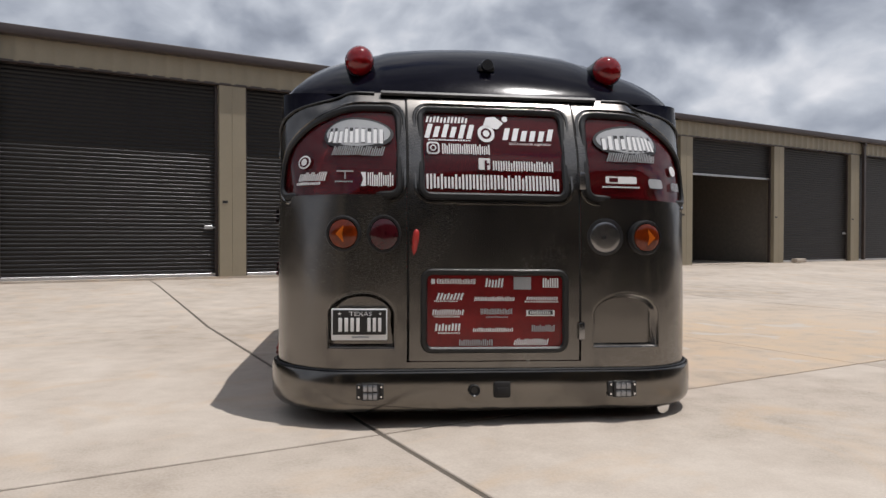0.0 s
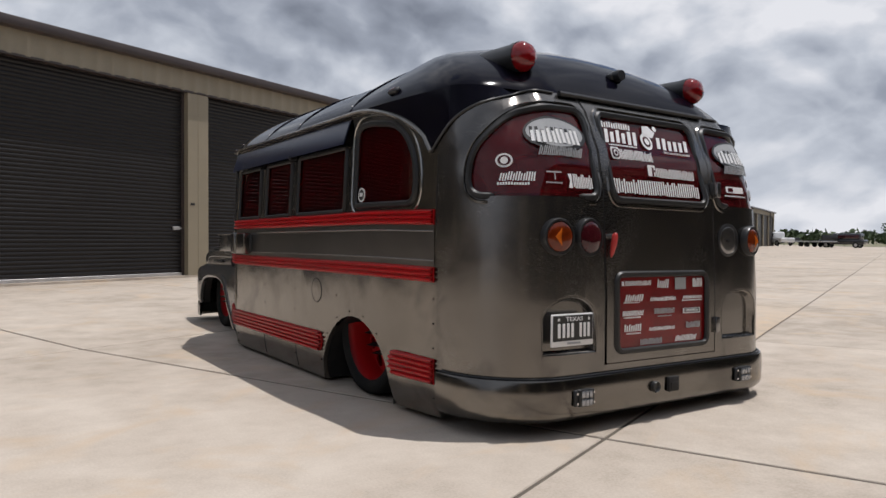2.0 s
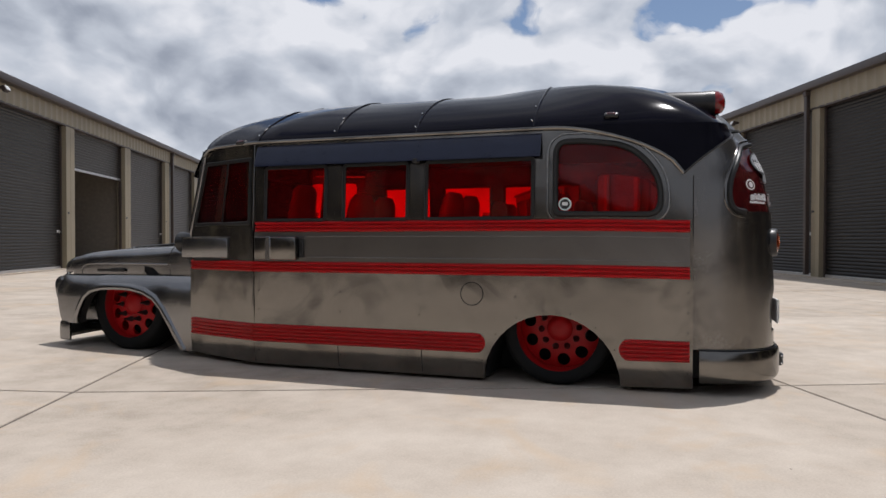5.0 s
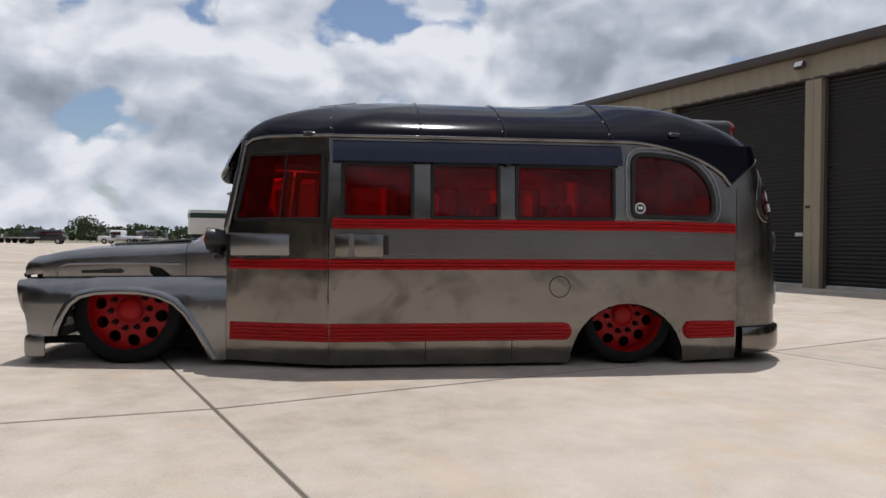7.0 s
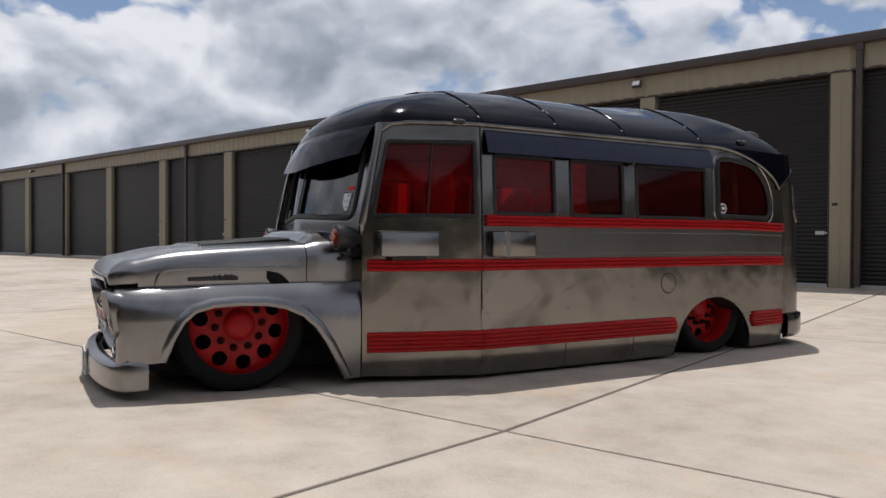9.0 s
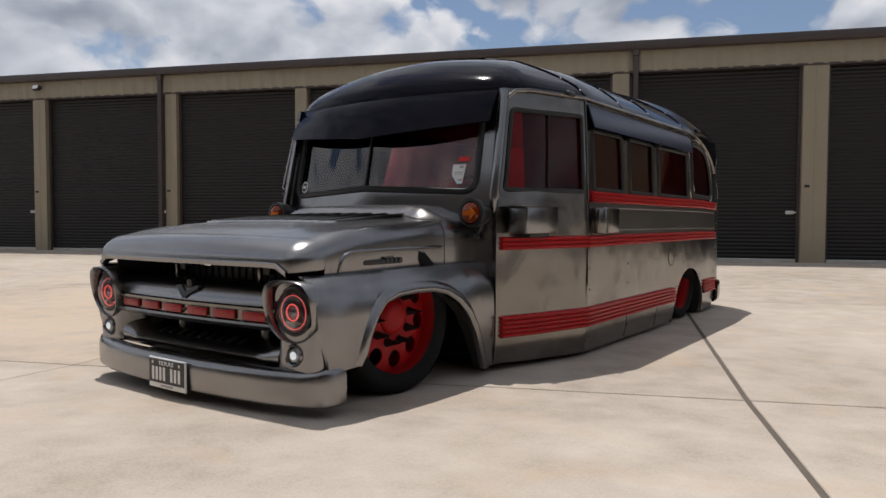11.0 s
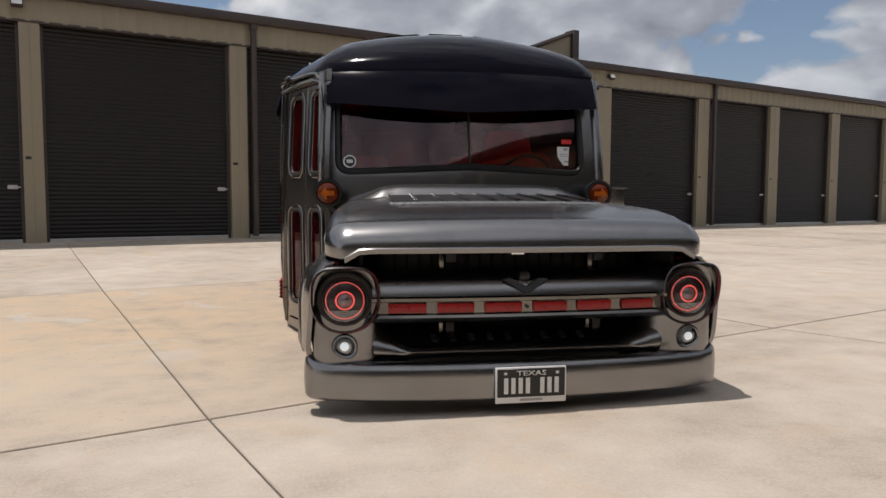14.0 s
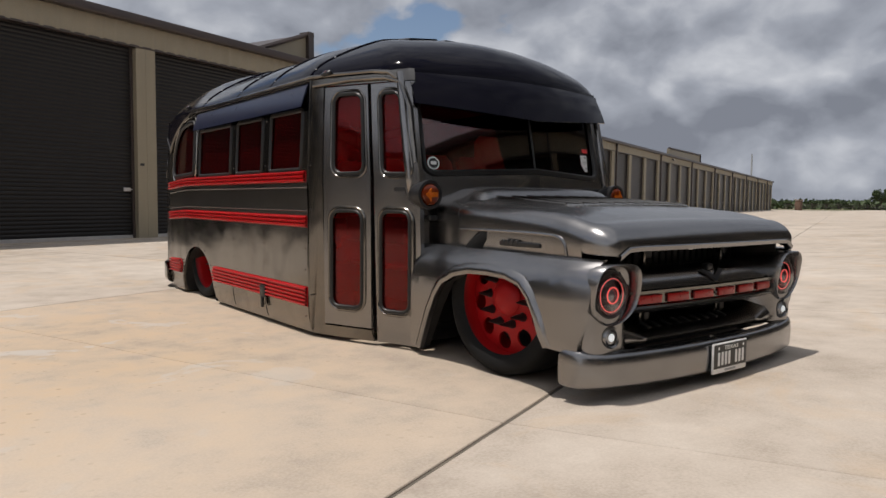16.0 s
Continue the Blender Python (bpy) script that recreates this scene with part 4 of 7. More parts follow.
# ---- right entry: jamb and two folding leaves, each with an upper and a lower pane
right_cab = part("cab_side", join(sheet([(KINK - 0.012, 0.03), (3.95, 0.03), (3.95, 1.73), (4.74, 1.725), (4.74, 1.80), (KINK - 0.012, 1.80)], [], rp, 0.03, (KINK, *BENDS), (1.1, 1.4, 1.6))), STEEL, bus, "steel frame round the entry door")
part("cab_post", tube([rp(KINK - 0.01, z, -0.004) for z in (0.05, 0.5, 1.1, 1.5, 1.79)], 0.007, 8), STEEL, right_cab)
part("door_step", rbox((0.55, 3.93, 0.05), (0.89, 4.66, 0.16), 0.01), VOID, right_cab)
part("drip_moulding", tube([rp(3.86, 1.735, -0.012), rp(4.2, 1.755, -0.014), rp(4.52, 1.75, -0.014), rp(4.66, 1.72, -0.014), rp(4.72, 1.55, -0.012), rp(4.735, 1.2, -0.012)], 0.012, 8, up=Vector((1, 0, 0))), STEEL, right_cab)
rivets([(4.745, z) for z in (1.16, 1.24, 1.32, 1.40, 1.48, 1.56, 1.64, 1.70)] + [(3.845, z) for z in (0.3, 0.6, 0.9, 1.2, 1.5)], rp, right_cab, 0.006)


def door_leaf(y0, y1, z0, up_loop, low_loop, slot=False):
    leaf = part("entry_door_leaf", sheet([(y0, z0), (y1, z0), (y1, 1.72), (y0, 1.72)], [up_loop, low_loop], lambda u, v, d: rp(u, v, d + 0.006), 0.03, BENDS, (1.1, 1.4)), STEEL_DARK, right_cab, "steel folding door leaf with two tall panes")
    for lp_ in (up_loop, low_loop):
        window(lp_, lambda u, v, d: rp(u, v, d + 0.006), leaf, rim=0.012, bright=0.024, bead=STEEL)
    if slot:
        part("door_slot", sheet(rrect(4.545, 1.022, 4.63, 1.045, 0.008, 2), [], lambda u, v, d: rp(u, v, d + 0.002), 0.004), BLACK, leaf)
    return leaf


door_leaf(3.955, 4.335, 0.115, rrect(4.045, 1.14, 4.285, 1.665, 0.06), rrect(4.025, 0.245, 4.265, 0.89, 0.06))
door_leaf(4.365, 4.735, 0.03, rounded([(4.45, 1.135), (4.45, 1.66), (4.63, 1.655), (4.67, 1.13)], [0.05, 0.06, 0.06, 0.05], 5), rrect(4.43, 0.245, 4.665, 0.89, 0.06), True)
part("kick_plate", sheet([(3.955, 0.03), (4.345, 0.03), (4.345, 0.105), (3.955, 0.105)], [], lambda u, v, d: rp(u, v, d - 0.004), 0.02, BENDS), STEEL, right_cab)
part("key_latch", join(rbox((1.228, 3.02, 0.20), (1.250, 3.12, 0.30), 0.01), rbox((1.23, 3.05, 0.12), (1.255, 3.08, 0.21), 0.008)), BLACK, right_wall)

# ---- the tail: corner shells, rear door, windows, lamps
WINR = rounded([(0.515, 1.235), (1.325, 1.225), (1.325, 1.44), (1.15, 1.635), (0.83, 1.685), (0.515, 1.692)], [0.06, 0.10, 0.20, 0.20, 0.15, 0.08], 8)


NICHE = [(0.925, 0.43), (0.925, 0.56)] + [(0.735 + 0.20 * math.cos(radians(a)), 0.56 + 0.155 * math.sin(radians(a)) ** 0.8) for a in range(15, 180, 15)] + [(0.545, 0.56), (0.545, 0.43)]


def tail_shell(sign):
    def place(u, v, d):
        return tail_at(sign * u, v, d)
    us = [0.475 + (u_of_y(EDGE) - 0.475) * i / 28 for i in range(29)]
    outline = [(us[0], 0.30), (us[-1], 0.30), *[(u, min(1.80, roof_edge(u))) for u in us[::-1]]]
    cuts = steps(FLATX - 0.02, FLATX + ARC, 0.05)
    shell = part("tail_shell", sheet(outline, [WINR, NICHE], place, 0.03, cuts, (0.7, 1.0, 1.25, 1.36, 1.48, 1.6, 1.7)), TAIL_STEEL, bus, "rounded brushed steel tail corner")
    part("window_pane", sheet(loop_grow(WINR, 0.004), [], lambda u, v, d: place(u, v, d + 0.010), 0.005, cuts, (1.36, 1.48, 1.6)), GLASS_REAR, shell, "dark red filmed rear quarter window")
    part("window_seal", bent_rim(WINR, place, 0.018, 0.002), SEAL, shell)
    part("bead", bent_rim(loop_grow(WINR, 0.032), place, 0.011, 0.0), STEEL, shell)
    # pressed plate niche: its rolled edge, its walls and its back
    part("niche_wall", grid_mesh([[place(u, v, d) for u, v in loop_grow(NICHE, -g)] for g, d in ((-0.010, -0.001), (0.0, 0.003), (0.010, 0.016), (0.016, 0.040), (0.022, 0.046))], closed=True), TAIL_STEEL, shell)
    part("plate_niche", sheet(loop_grow(NICHE, -0.020), [], lambda u, v, d: place(u, v, d + 0.046), 0.004, cuts), TAIL_STEEL, shell, "pressed niche for a number plate")
    return shell


tl, tr = tail_shell(-1), tail_shell(1)
DWIN = rrect(-0.395, 1.232, 0.395, 1.692, 0.05)
door_hole = rrect(-0.385, 0.42, 0.385, 0.825, 0.045)
rear_door = part("rear_door", sheet([(-0.462, 0.355), (0.462, 0.355), (0.462, 1.795), (-0.462, 1.795)], [DWIN, door_hole], lambda u, v, d: tail_at(u, v, d - 0.004), 0.03, (), (0.7, 1.0, 1.25, 1.36, 1.48, 1.6, 1.7)), TAIL_STEEL, bus, "brushed steel rear door with filmed window")
part("door_joint", tube([tail_at(-0.468, z, 0.004) for z in (0.34, 0.7, 1.0, 1.25, 1.48, 1.6, 1.7, 1.79)], 0.006, 6), VOID, rear_door)
part("door_joint", tube([tail_at(0.468, z, 0.004) for z in (0.34, 0.7, 1.0, 1.25, 1.48, 1.6, 1.7, 1.79)], 0.006, 6), VOID, rear_door)
part("sill_panel", sheet([(-0.475, 0.28), (0.475, 0.28), (0.475, 0.348), (-0.475, 0.348)], [], tail_at, 0.03), TAIL_STEEL, bus)
part("window_seal", bent_rim(DWIN, tail_at, 0.018, 0.006), SEAL, rear_door)
part("bead", bent_rim(loop_grow(DWIN, 0.032), tail_at, 0.011, 0.004), STEEL, rear_door)
part("window_pane", sheet(DWIN, [], lambda u, v, d: tail_at(u, v, d + 0.008), 0.005, (), (1.36, 1.48, 1.6)), GLASS_REAR, rear_door, "dark red filmed rear window")
part("panel_seal", bent_rim(door_hole, tail_at, 0.018, 0.006), SEAL, rear_door)
part("sponsor_panel", sheet(door_hole, [], lambda u, v, d: tail_at(u, v, d + 0.004), 0.006), PANEL_RED, rear_door, "red panel with rows of white marks")
part("drip_strip", tube([tail_at(x, 1.795, -0.02) for x in (-0.62, -0.3, 0, 0.3, 0.62)], 0.016, 6), BLACK, rear_door)
for z in (0.52, 1.32):
    part("hinge", join(rbox((0.455, TAIL - 0.025, z - 0.045), (0.49, TAIL + 0.03, z + 0.045), 0.006)), STEEL_DARK, rear_door)
hd = part("door_handle", moved(lathe([(0.002, -0.085), (0.012, -0.06), (0.018, 0.0), (0.016, 0.035), (0.010, 0.05), (0.001, 0.055)], 12), Matrix.Translation(tail_at(-0.43, 1.0, -0.03)) @ pose(0, 0, 0, 8, 6, 0)), RED_PLASTIC, rear_door, "red lacquered handle")
part("mount", moved(lathe([(0.001, -0.02), (0.014, -0.02), (0.014, 0.02), (0.001, 0.02)], 12, "y"), Matrix.Translation(tail_at(-0.43, 1.035, -0.008))), CHROME, hd)


def round_lamp(u, z, r, lens, parent, name, label, arrow=False, proud=0.03):
    base = Vector(tail_at(u, z, 0))
    nrm = (Vector(tail_at(u, z, -0.05)) - base).normalized()
    m = Matrix.Translation(base) @ nrm.to_track_quat("Z", "Y").to_matrix().to_4x4()
    lamp = part(name, moved(lathe([(0.001, -0.01), (r, -0.01), (r, proud * 0.6), (r - 0.006, proud), (r - 0.016, proud), (r - 0.018, proud * 0.5), (0.001, proud * 0.5)], 32), m), BLACK, parent, label)
    prof = [(r - 0.017, proud * 0.5), (r - 0.021, proud * 0.95), (r * 0.6, proud * 1.25), (r * 0.25, proud * 1.38), (0.001, proud * 1.4)]
    part("lens", moved(lathe(prof, 32), m), lens, lamp)
    if arrow:
        pts = [(-0.045, 0.0), (-0.005, 0.045), (-0.005, 0.016), (0.045, 0.016), (0.045, -0.016), (-0.005, -0.016), (-0.005, -0.045)]
        sg = 1 if u < 0 else -1
        b = sheet([(sg * a, c) for a, c in pts], [], lambda uu, vv, d: (uu, vv, proud * 1.36 - d), 0.004)
        q = Matrix.Translation(base) @ Matrix(((1, 0, 0, 0), (0, 0, -1, 0), (0, 1, 0, 0), (0, 0, 0, 1)))
        part("arrow", moved(b, q), ARROW, lamp)
    return lamp


round_lamp(-0.838, 1.025, 0.096, AMBER, tl, "turn_signal", "round amber arrow lamp", True)
round_lamp(-0.608, 1.025, 0.103, DARK_LENS, tl, "tail_lamp", "round dark red tail lamp")
round_lamp(0.838, 1.025, 0.096, AMBER, tr, "turn_signal", "round amber arrow lamp", True)
hole = round_lamp(0.612, 1.025, 0.102, STEEL_DARK, tr, "lamp_blank", "round steel disc where a lamp is missing", proud=0.006)
part("bolt_hole", moved(lathe([(0.001, -0.004), (0.010, -0.004), (0.010, 0.004), (0.001, 0.004)], 10, "y"), Matrix.Translation(tail_at(0.60, 1.025, -0.012))), VOID, hole)


def beacon(sign):
    b = part("roof_beacon", moved(lathe([(0.001, 0.62), (0.06, 0.62), (0.082, 0.56), (0.086, 0.10), (0.090, 0.06), (0.090, 0.02), (0.001, 0.02)], 32, "y"), Matrix.Translation((sign * 0.750, 0.335, 2.017))), BLACK, bus, "black tube lamp with a red lens on the roof")
    part("lens", moved(lathe([(0.088, 0.03), (0.086, 0.0), (0.066, -0.032), (0.034, -0.046), (0.001, -0.05)], 32, "y"), Matrix.Translation((sign * 0.750, 0.335, 2.017))), RED_LENS, b)
    part("foot", join(rbox((sign * 0.745 - 0.035, 0.40, 1.84), (sign * 0.745 + 0.035, 0.86, 1.96), 0.02), rbox((sign * 0.745 - 0.055, 0.36, 1.80), (sign * 0.745 + 0.055, 0.9, 1.90), 0.02)), BLACK, b)


beacon(-1), beacon(1)


# ---- roof: a dome over the walls' upper edge, with painted skirts at the tail corners and the brow
MIDY = 2.40


def brow_y(x):
    """The roof's front edge in plan, a smooth bow."""
    return 4.693 - 0.16 * (abs(x) / 0.9) ** 2


def ring_base():
    """The wall tops' outline at 1.80 m, as plan points in order."""
    pts = []
    n = 40
    for i in range(n + 1):
        u = -u_of_y(KINK) + 2 * u_of_y(KINK) * i / n
        pts.append(tail_at(u, 1.80, 0)[:2])
    for y in (4.1, 4.4, CAB):
        pts.append(rp(y, 1.80, 0)[:2])
    for x in (0.80, 0.6, 0.4, 0.2, 0, -0.2, -0.4, -0.6, -0.80):
        pts.append((x, brow_y(x)))
    for y in (CAB, 4.4, 4.1):
        pts.append(lp(y, 1.80, 0)[:2])
    return pts


BASE = ring_base()


def reach(a):
    """How far the outline lies from the roof's middle in direction a."""
    d = Vector((math.cos(a), math.sin(a)))
    best = 0.0
    k = len(BASE)
    for i in range(k):
        p, q = Vector(BASE[i]) - Vector((0, MIDY)), Vector(BASE[(i + 1) % k]) - Vector((0, MIDY))
        e = q - p
        det = d.x * -e.y + e.x * d.y
        if abs(det) < 1e-9:
            continue
        t = (p.x * -e.y + e.x * p.y) / det
        w = (d.x * p.y - d.y * p.x) / det
        if t > 0 and -1e-6 <= w <= 1 + 1e-6:
            best = max(best, t)
    return best


def dome_z(k, a):
    s = math.sin(a)
    w = s ** 10
    p = 2.0 * (1 - w) + (8.0 if s < 0 else 3.2) * w
    q = 1.38 * (1 - w) + (1.0 if s < 0 else 1.8) * w
    return 1.80 + 0.448 * max(0.0, 1 - k ** p) ** (1 / q)


def dome(x, y, lift=0.0):
    a = math.atan2(y - MIDY, x)
    r = math.hypot(x, y - MIDY)
    return Vector((x, y, dome_z(min(1.0, r / reach(a)), a) + lift))


NA = 128
angles = [2 * math.pi * (i + 0.5) / NA for i in range(NA)]
radii = {a: reach(a) for a in angles}
levels = [1.0, 0.995, 0.985, 0.97, 0.95, 0.92, 0.88, 0.83, 0.77, 0.70, 0.6, 0.48, 0.35, 0.2, 0.05]
rows = []
for k in levels:
    rows.append([(k * radii[a] * math.cos(a), MIDY + k * radii[a] * math.sin(a), dome_z(k, a)) for a in angles])
shell = grid_mesh(rows, closed=True, caps=False)
for sg in (-1, 1):
    u0, u1 = 0.72, u_of_y(1.45)
    us = [u0 + (u1 - u0) * i / 40 for i in range(41)]
    sk = [[tail_at(sg * u, roof_edge(u) + (1.803 - roof_edge(u)) * j / 5, -0.006) for u in us] for j in range(6)]
    shell = join(shell, grid_mesh(sk))
brow = [[(x, brow_y(x) + 0.21 * (1.80 - z) + 0.008, z) for x in [-0.90 + 0.1 * i for i in range(19)]] for z in (1.64, 1.72, 1.803)]
shell = join(shell, grid_mesh(brow))
bmesh.ops.delete(shell, geom=[v for v in shell.verts if not v.link_faces], context="VERTS")
bmesh.ops.recalc_face_normals(shell, faces=shell.faces[:])
roof = part("roof", shell, ROOF, bus, "glossy black domed roof", smooth=50)
part("crown", grid_mesh([[(k * radii[a] * math.cos(a), MIDY + k * radii[a] * math.sin(a), dome_z(k, a) + 0.001) for a in angles] for k in (0.06, 0.001)], closed=True), ROOF, roof)
for y in (3.79, 3.11, 2.44, 1.56):
    pts = []
    for i in range(33):
        x = -1.185 + 2.37 * i / 32
        pts.append(dome(x, y, 0.002))
    part("roof_seam", tube(pts, 0.007, 6, up=Vector((0, 1, 0))), ROOF, roof)
    for sx in (-1, 1):
        for x in (1.15, 1.0):
            rivet(dome(sx * x, y + 0.02, 0.003), roof, 0.008, CHROME)
for sg in (-1, 1):
    pl = lp if sg < 0 else rp
    pts = [tail_at(sg * u, roof_edge(u) - 0.002, -0.012) for u in [u_of_y(0.56) + (u_of_y(KINK) - u_of_y(0.56)) * i / 50 for i in range(51)]]
    pts += [pl(y, 1.80, -0.012) for y in (4.0, 4.2, 4.4)] + [pl(4.56, 1.785, -0.012), pl(4.64, 1.74, -0.012)]
    part("drip_rail", tube(pts, 0.014, 8), STEEL, roof, "steel drip rail along the roof edge")
    pts = [tail_at(sg * u, roof_edge(u) - 0.004, -0.008) for u in [0.66 + (u_of_y(0.56) - 0.66) * i / 24 for i in range(25)]]
    part("drip_rail", tube(pts, 0.007, 6), BLACK, roof)
    # marker lamps on the roof's shoulders
    for y in (3.97, 1.03):
        c = dome(sg * 1.155, y, 0.010)
        mk = part("marker_lamp", moved(rbox((-0.022, -0.05, -0.012), (0.022, 0.05, 0.018), 0.014, 3), Matrix.Translation(c) @ pose(0, 0, 0, 0, sg * 42, 0)), BLACK, roof, "small black marker lamp")
        part("mark_lens", moved(rbox((-0.012, -0.028, 0.012), (0.012, 0.028, 0.022), 0.006, 2), Matrix.Translation(c) @ pose(0, 0, 0, 0, sg * 42, 0)), DARK_LENS, mk)
cam_at = dome(0.015, 0.36, 0.02)
rc = part("rear_camera", moved(lathe([(0.001, -0.06), (0.032, -0.06), (0.036, -0.04), (0.030, 0.03), (0.001, 0.035)], 20, "y"), Matrix.Translation(cam_at)), BLACK, roof, "small black rear view camera")
part("camera_bracket", rbox((cam_at.x - 0.05, cam_at.y - 0.02, cam_at.z - 0.03), (cam_at.x + 0.05, cam_at.y + 0.03, cam_at.z + 0.012), 0.012), BLACK, rc)
for x in (-0.33, 0.0, 0.33):
    rows = [[dome(x + dx, y, 0.004 + (0.009 if abs(dx) < 0.12 else 0.0)) for dx in (-0.135, -0.115, 0.115, 0.135)] for y in (3.62, 3.64, 3.92, 3.94)]
    part("roof_vent", grid_mesh(rows), BLACK, roof, smooth=20)

# sun visor over the windscreen: a curved brow that ends in a shallow vee
rows = [[] for _ in range(7)]
for i in range(33):
    x = -0.90 + 1.80 * i / 32
    ax = abs(x) / 0.88
    tip = Vector((x, 4.842 - 0.17 * ax ** 2, 1.512 + 0.062 * min(1.0, ax) ** 1.3))
    root = Vector((x, brow_y(x) + 0.004, 1.792))
    steer = Vector((x, brow_y(x) + 0.065, 1.735))
    for k in range(6):
        t = k / 5
        rows[k].append(root * (1 - t) ** 2 + steer * 2 * t * (1 - t) + tip * t * t)
    rows[6].append(tip + Vector((0, -0.012, -0.004)))
rows += [[Vector(p) + Vector((0, -0.014, -0.012)) for p in r] for r in (rows[4], rows[3], rows[2], rows[1])]
visor = part("sun_visor", grid_mesh(rows), ROOF, roof, "black curved sun visor above the windscreen", smooth=50)

# ---- cab front and windscreen
WS = rounded([(-0.80, 1.135), (0.0, 1.168), (0.83, 1.135), (0.825, 1.63), (0, 1.66), (-0.795, 1.63)], [0.09, 0.0, 0.09, 0.06, 0.0, 0.06], 6)
cowl_wall = part("cab_front", sheet([(-0.925, 0.60), (0.925, 0.60), (0.925, 1.80), (-0.925, 1.80)], [WS], front_at, 0.03, (0.0,), (1.1, 1.3, 1.5)), STEEL_DARK, bus, "steel cab front around the windscreen")
for sg in (-1, 1):
    pl = lp if sg < 0 else rp
    post = [Vector(pl(CAB, z, 0.018)).lerp(Vector(front_at(sg * 0.925, z, 0.012)), 0.5) for z in (0.62, 0.9, 1.1, 1.3, 1.5, 1.7, 1.78)]
    part("corner_post", tube(post, 0.034, 10), STEEL_DARK, cowl_wall)
ws = part("windscreen", bent_rim(WS, front_at, 0.022, 0.002), SEAL, cowl_wall, "two-piece tinted windscreen in black rubber")
part("window_pane", sheet(loop_grow(WS, 0.006), [], lambda u, v, d: front_at(u, v, d + 0.012), 0.005, (0.0,)), GLASS_WS, ws, shadow=False)
part("centre_bar", tube([front_at(0, z, 0.004) for z in (1.16, 1.4, 1.66)], 0.007, 6), SEAL, ws)
note = part("window_label", sheet([(-0.70, 1.19), (-0.665, 1.19), (-0.625, 1.245), (-0.625, 1.315), (-0.715, 1.315)], [], lambda u, v, d: front_at(u, v, d + 0.006), 0.002), WHITE, ws, "white paper label inside the windscreen")
for a, b, c, d_ in ((-0.70, 1.29, -0.672, 1.308), (-0.70, 1.262, -0.64, 1.267), (-0.70, 1.25, -0.645, 1.254), (-0.70, 1.21, -0.67, 1.22)):
    part("label_bar", sheet([(a, b), (c, b), (c, d_), (a, d_)], [], lambda u, v, d: front_at(u, v, d + 0.0045), 0.001), GREY_VINYL, note)
part("red_label", sheet(rrect(-0.735, 1.335, -0.66, 1.365, 0.004, 2), [], lambda u, v, d: front_at(u, v, d + 0.006), 0.002), plain("red_sticker", (0.7, 0.03, 0.03), 0.5), ws)
disc = [(0.757 + 0.042 * math.cos(radians(18 * i)), 1.205 + 0.042 * math.sin(radians(18 * i))) for i in range(20)]
st = part("round_sticker", sheet(disc, [], lambda u, v, d: front_at(u, v, d + 0.006), 0.002), WHITE, ws, "round white and black sticker")
part("sticker_centre", sheet([(0.757 + (a - 0.757) * 0.78, 1.205 + (b - 1.205) * 0.78) for a, b in disc], [], lambda u, v, d: front_at(u, v, d + 0.0045), 0.001), BLACK, st)
part("sticker_mark", sheet(rrect(0.737, 1.195, 0.777, 1.217, 0.004, 2), [], lambda u, v, d: front_at(u, v, d + 0.0035), 0.001), WHITE, st)

# ---- hood, cowl and fenders
TOPZ = [(4.70, 0.985), (5.00, 0.973), (5.30, 0.956), (5.60, 0.941), (5.80, 0.927), (5.95, 0.908), (6.08, 0.880), (6.16, 0.835), (6.21, 0.808), (6.238, 0.775), (6.25, 0.742)]
HOODW = [(4.70, 0.80), (5.3, 0.815), (5.8, 0.845), (6.1, 0.852), (6.2, 0.848), (6.25, 0.842)]


HOOD_END, HOOD_LOW = 6.08, 0.69   # where the nose begins to round over, and the lower edge


def hood_half(y):
    """Half a cross-section of the hood: (x, z) from the middle out to the lower edge."""
    t, w = lerp(TOPZ, y), lerp(HOODW, y)
    drop, r = 0.016, 0.085
    half = []
    for i in range(25):
        x = (w - r) * i / 24
        # raised ridges beside the vent panel
        ridge = 0.008 * math.exp(-((x - 0.56 + 0.02 * (y - 5.0)) / 0.035) ** 2) * min(1.0, max(0.0, (6.02 - y) / 0.25))
        lift = (0.008 + 0.012 * min(1.0, max(0.0, (5.64 - y) / 0.6))) * min(1.0, max(0.0, (0.545 - x) / 0.03)) * min(1.0, max(0.0, (5.64 - y) / 0.03)) * min(1.0, max(0.0, (y - 4.98) / 0.03))
        half.append((x, t - drop * (x / (w - r)) ** 2.4 + ridge + lift))
    edge = t - drop
    for i in range(1, 9):
        a = radians(90 * i / 8)
        half.append((w - r + r * math.sin(a), edge - 0.095 + 0.095 * math.cos(a)))
    half += [(w + 0.002, (edge - 0.095 + HOOD_LOW) / 2), (w, HOOD_LOW)]
    return half


def bow(x, y):
    return y - 0.035 * (x / 0.85) ** 2 * min(1.0, max(0.0, (y - 5.6) / 0.5))


def both(half, y):
    return [(-x, bow(x, y), z) for x, z in half[::-1]] + [(x, bow(x, y), z) for x, z in half[1:]]


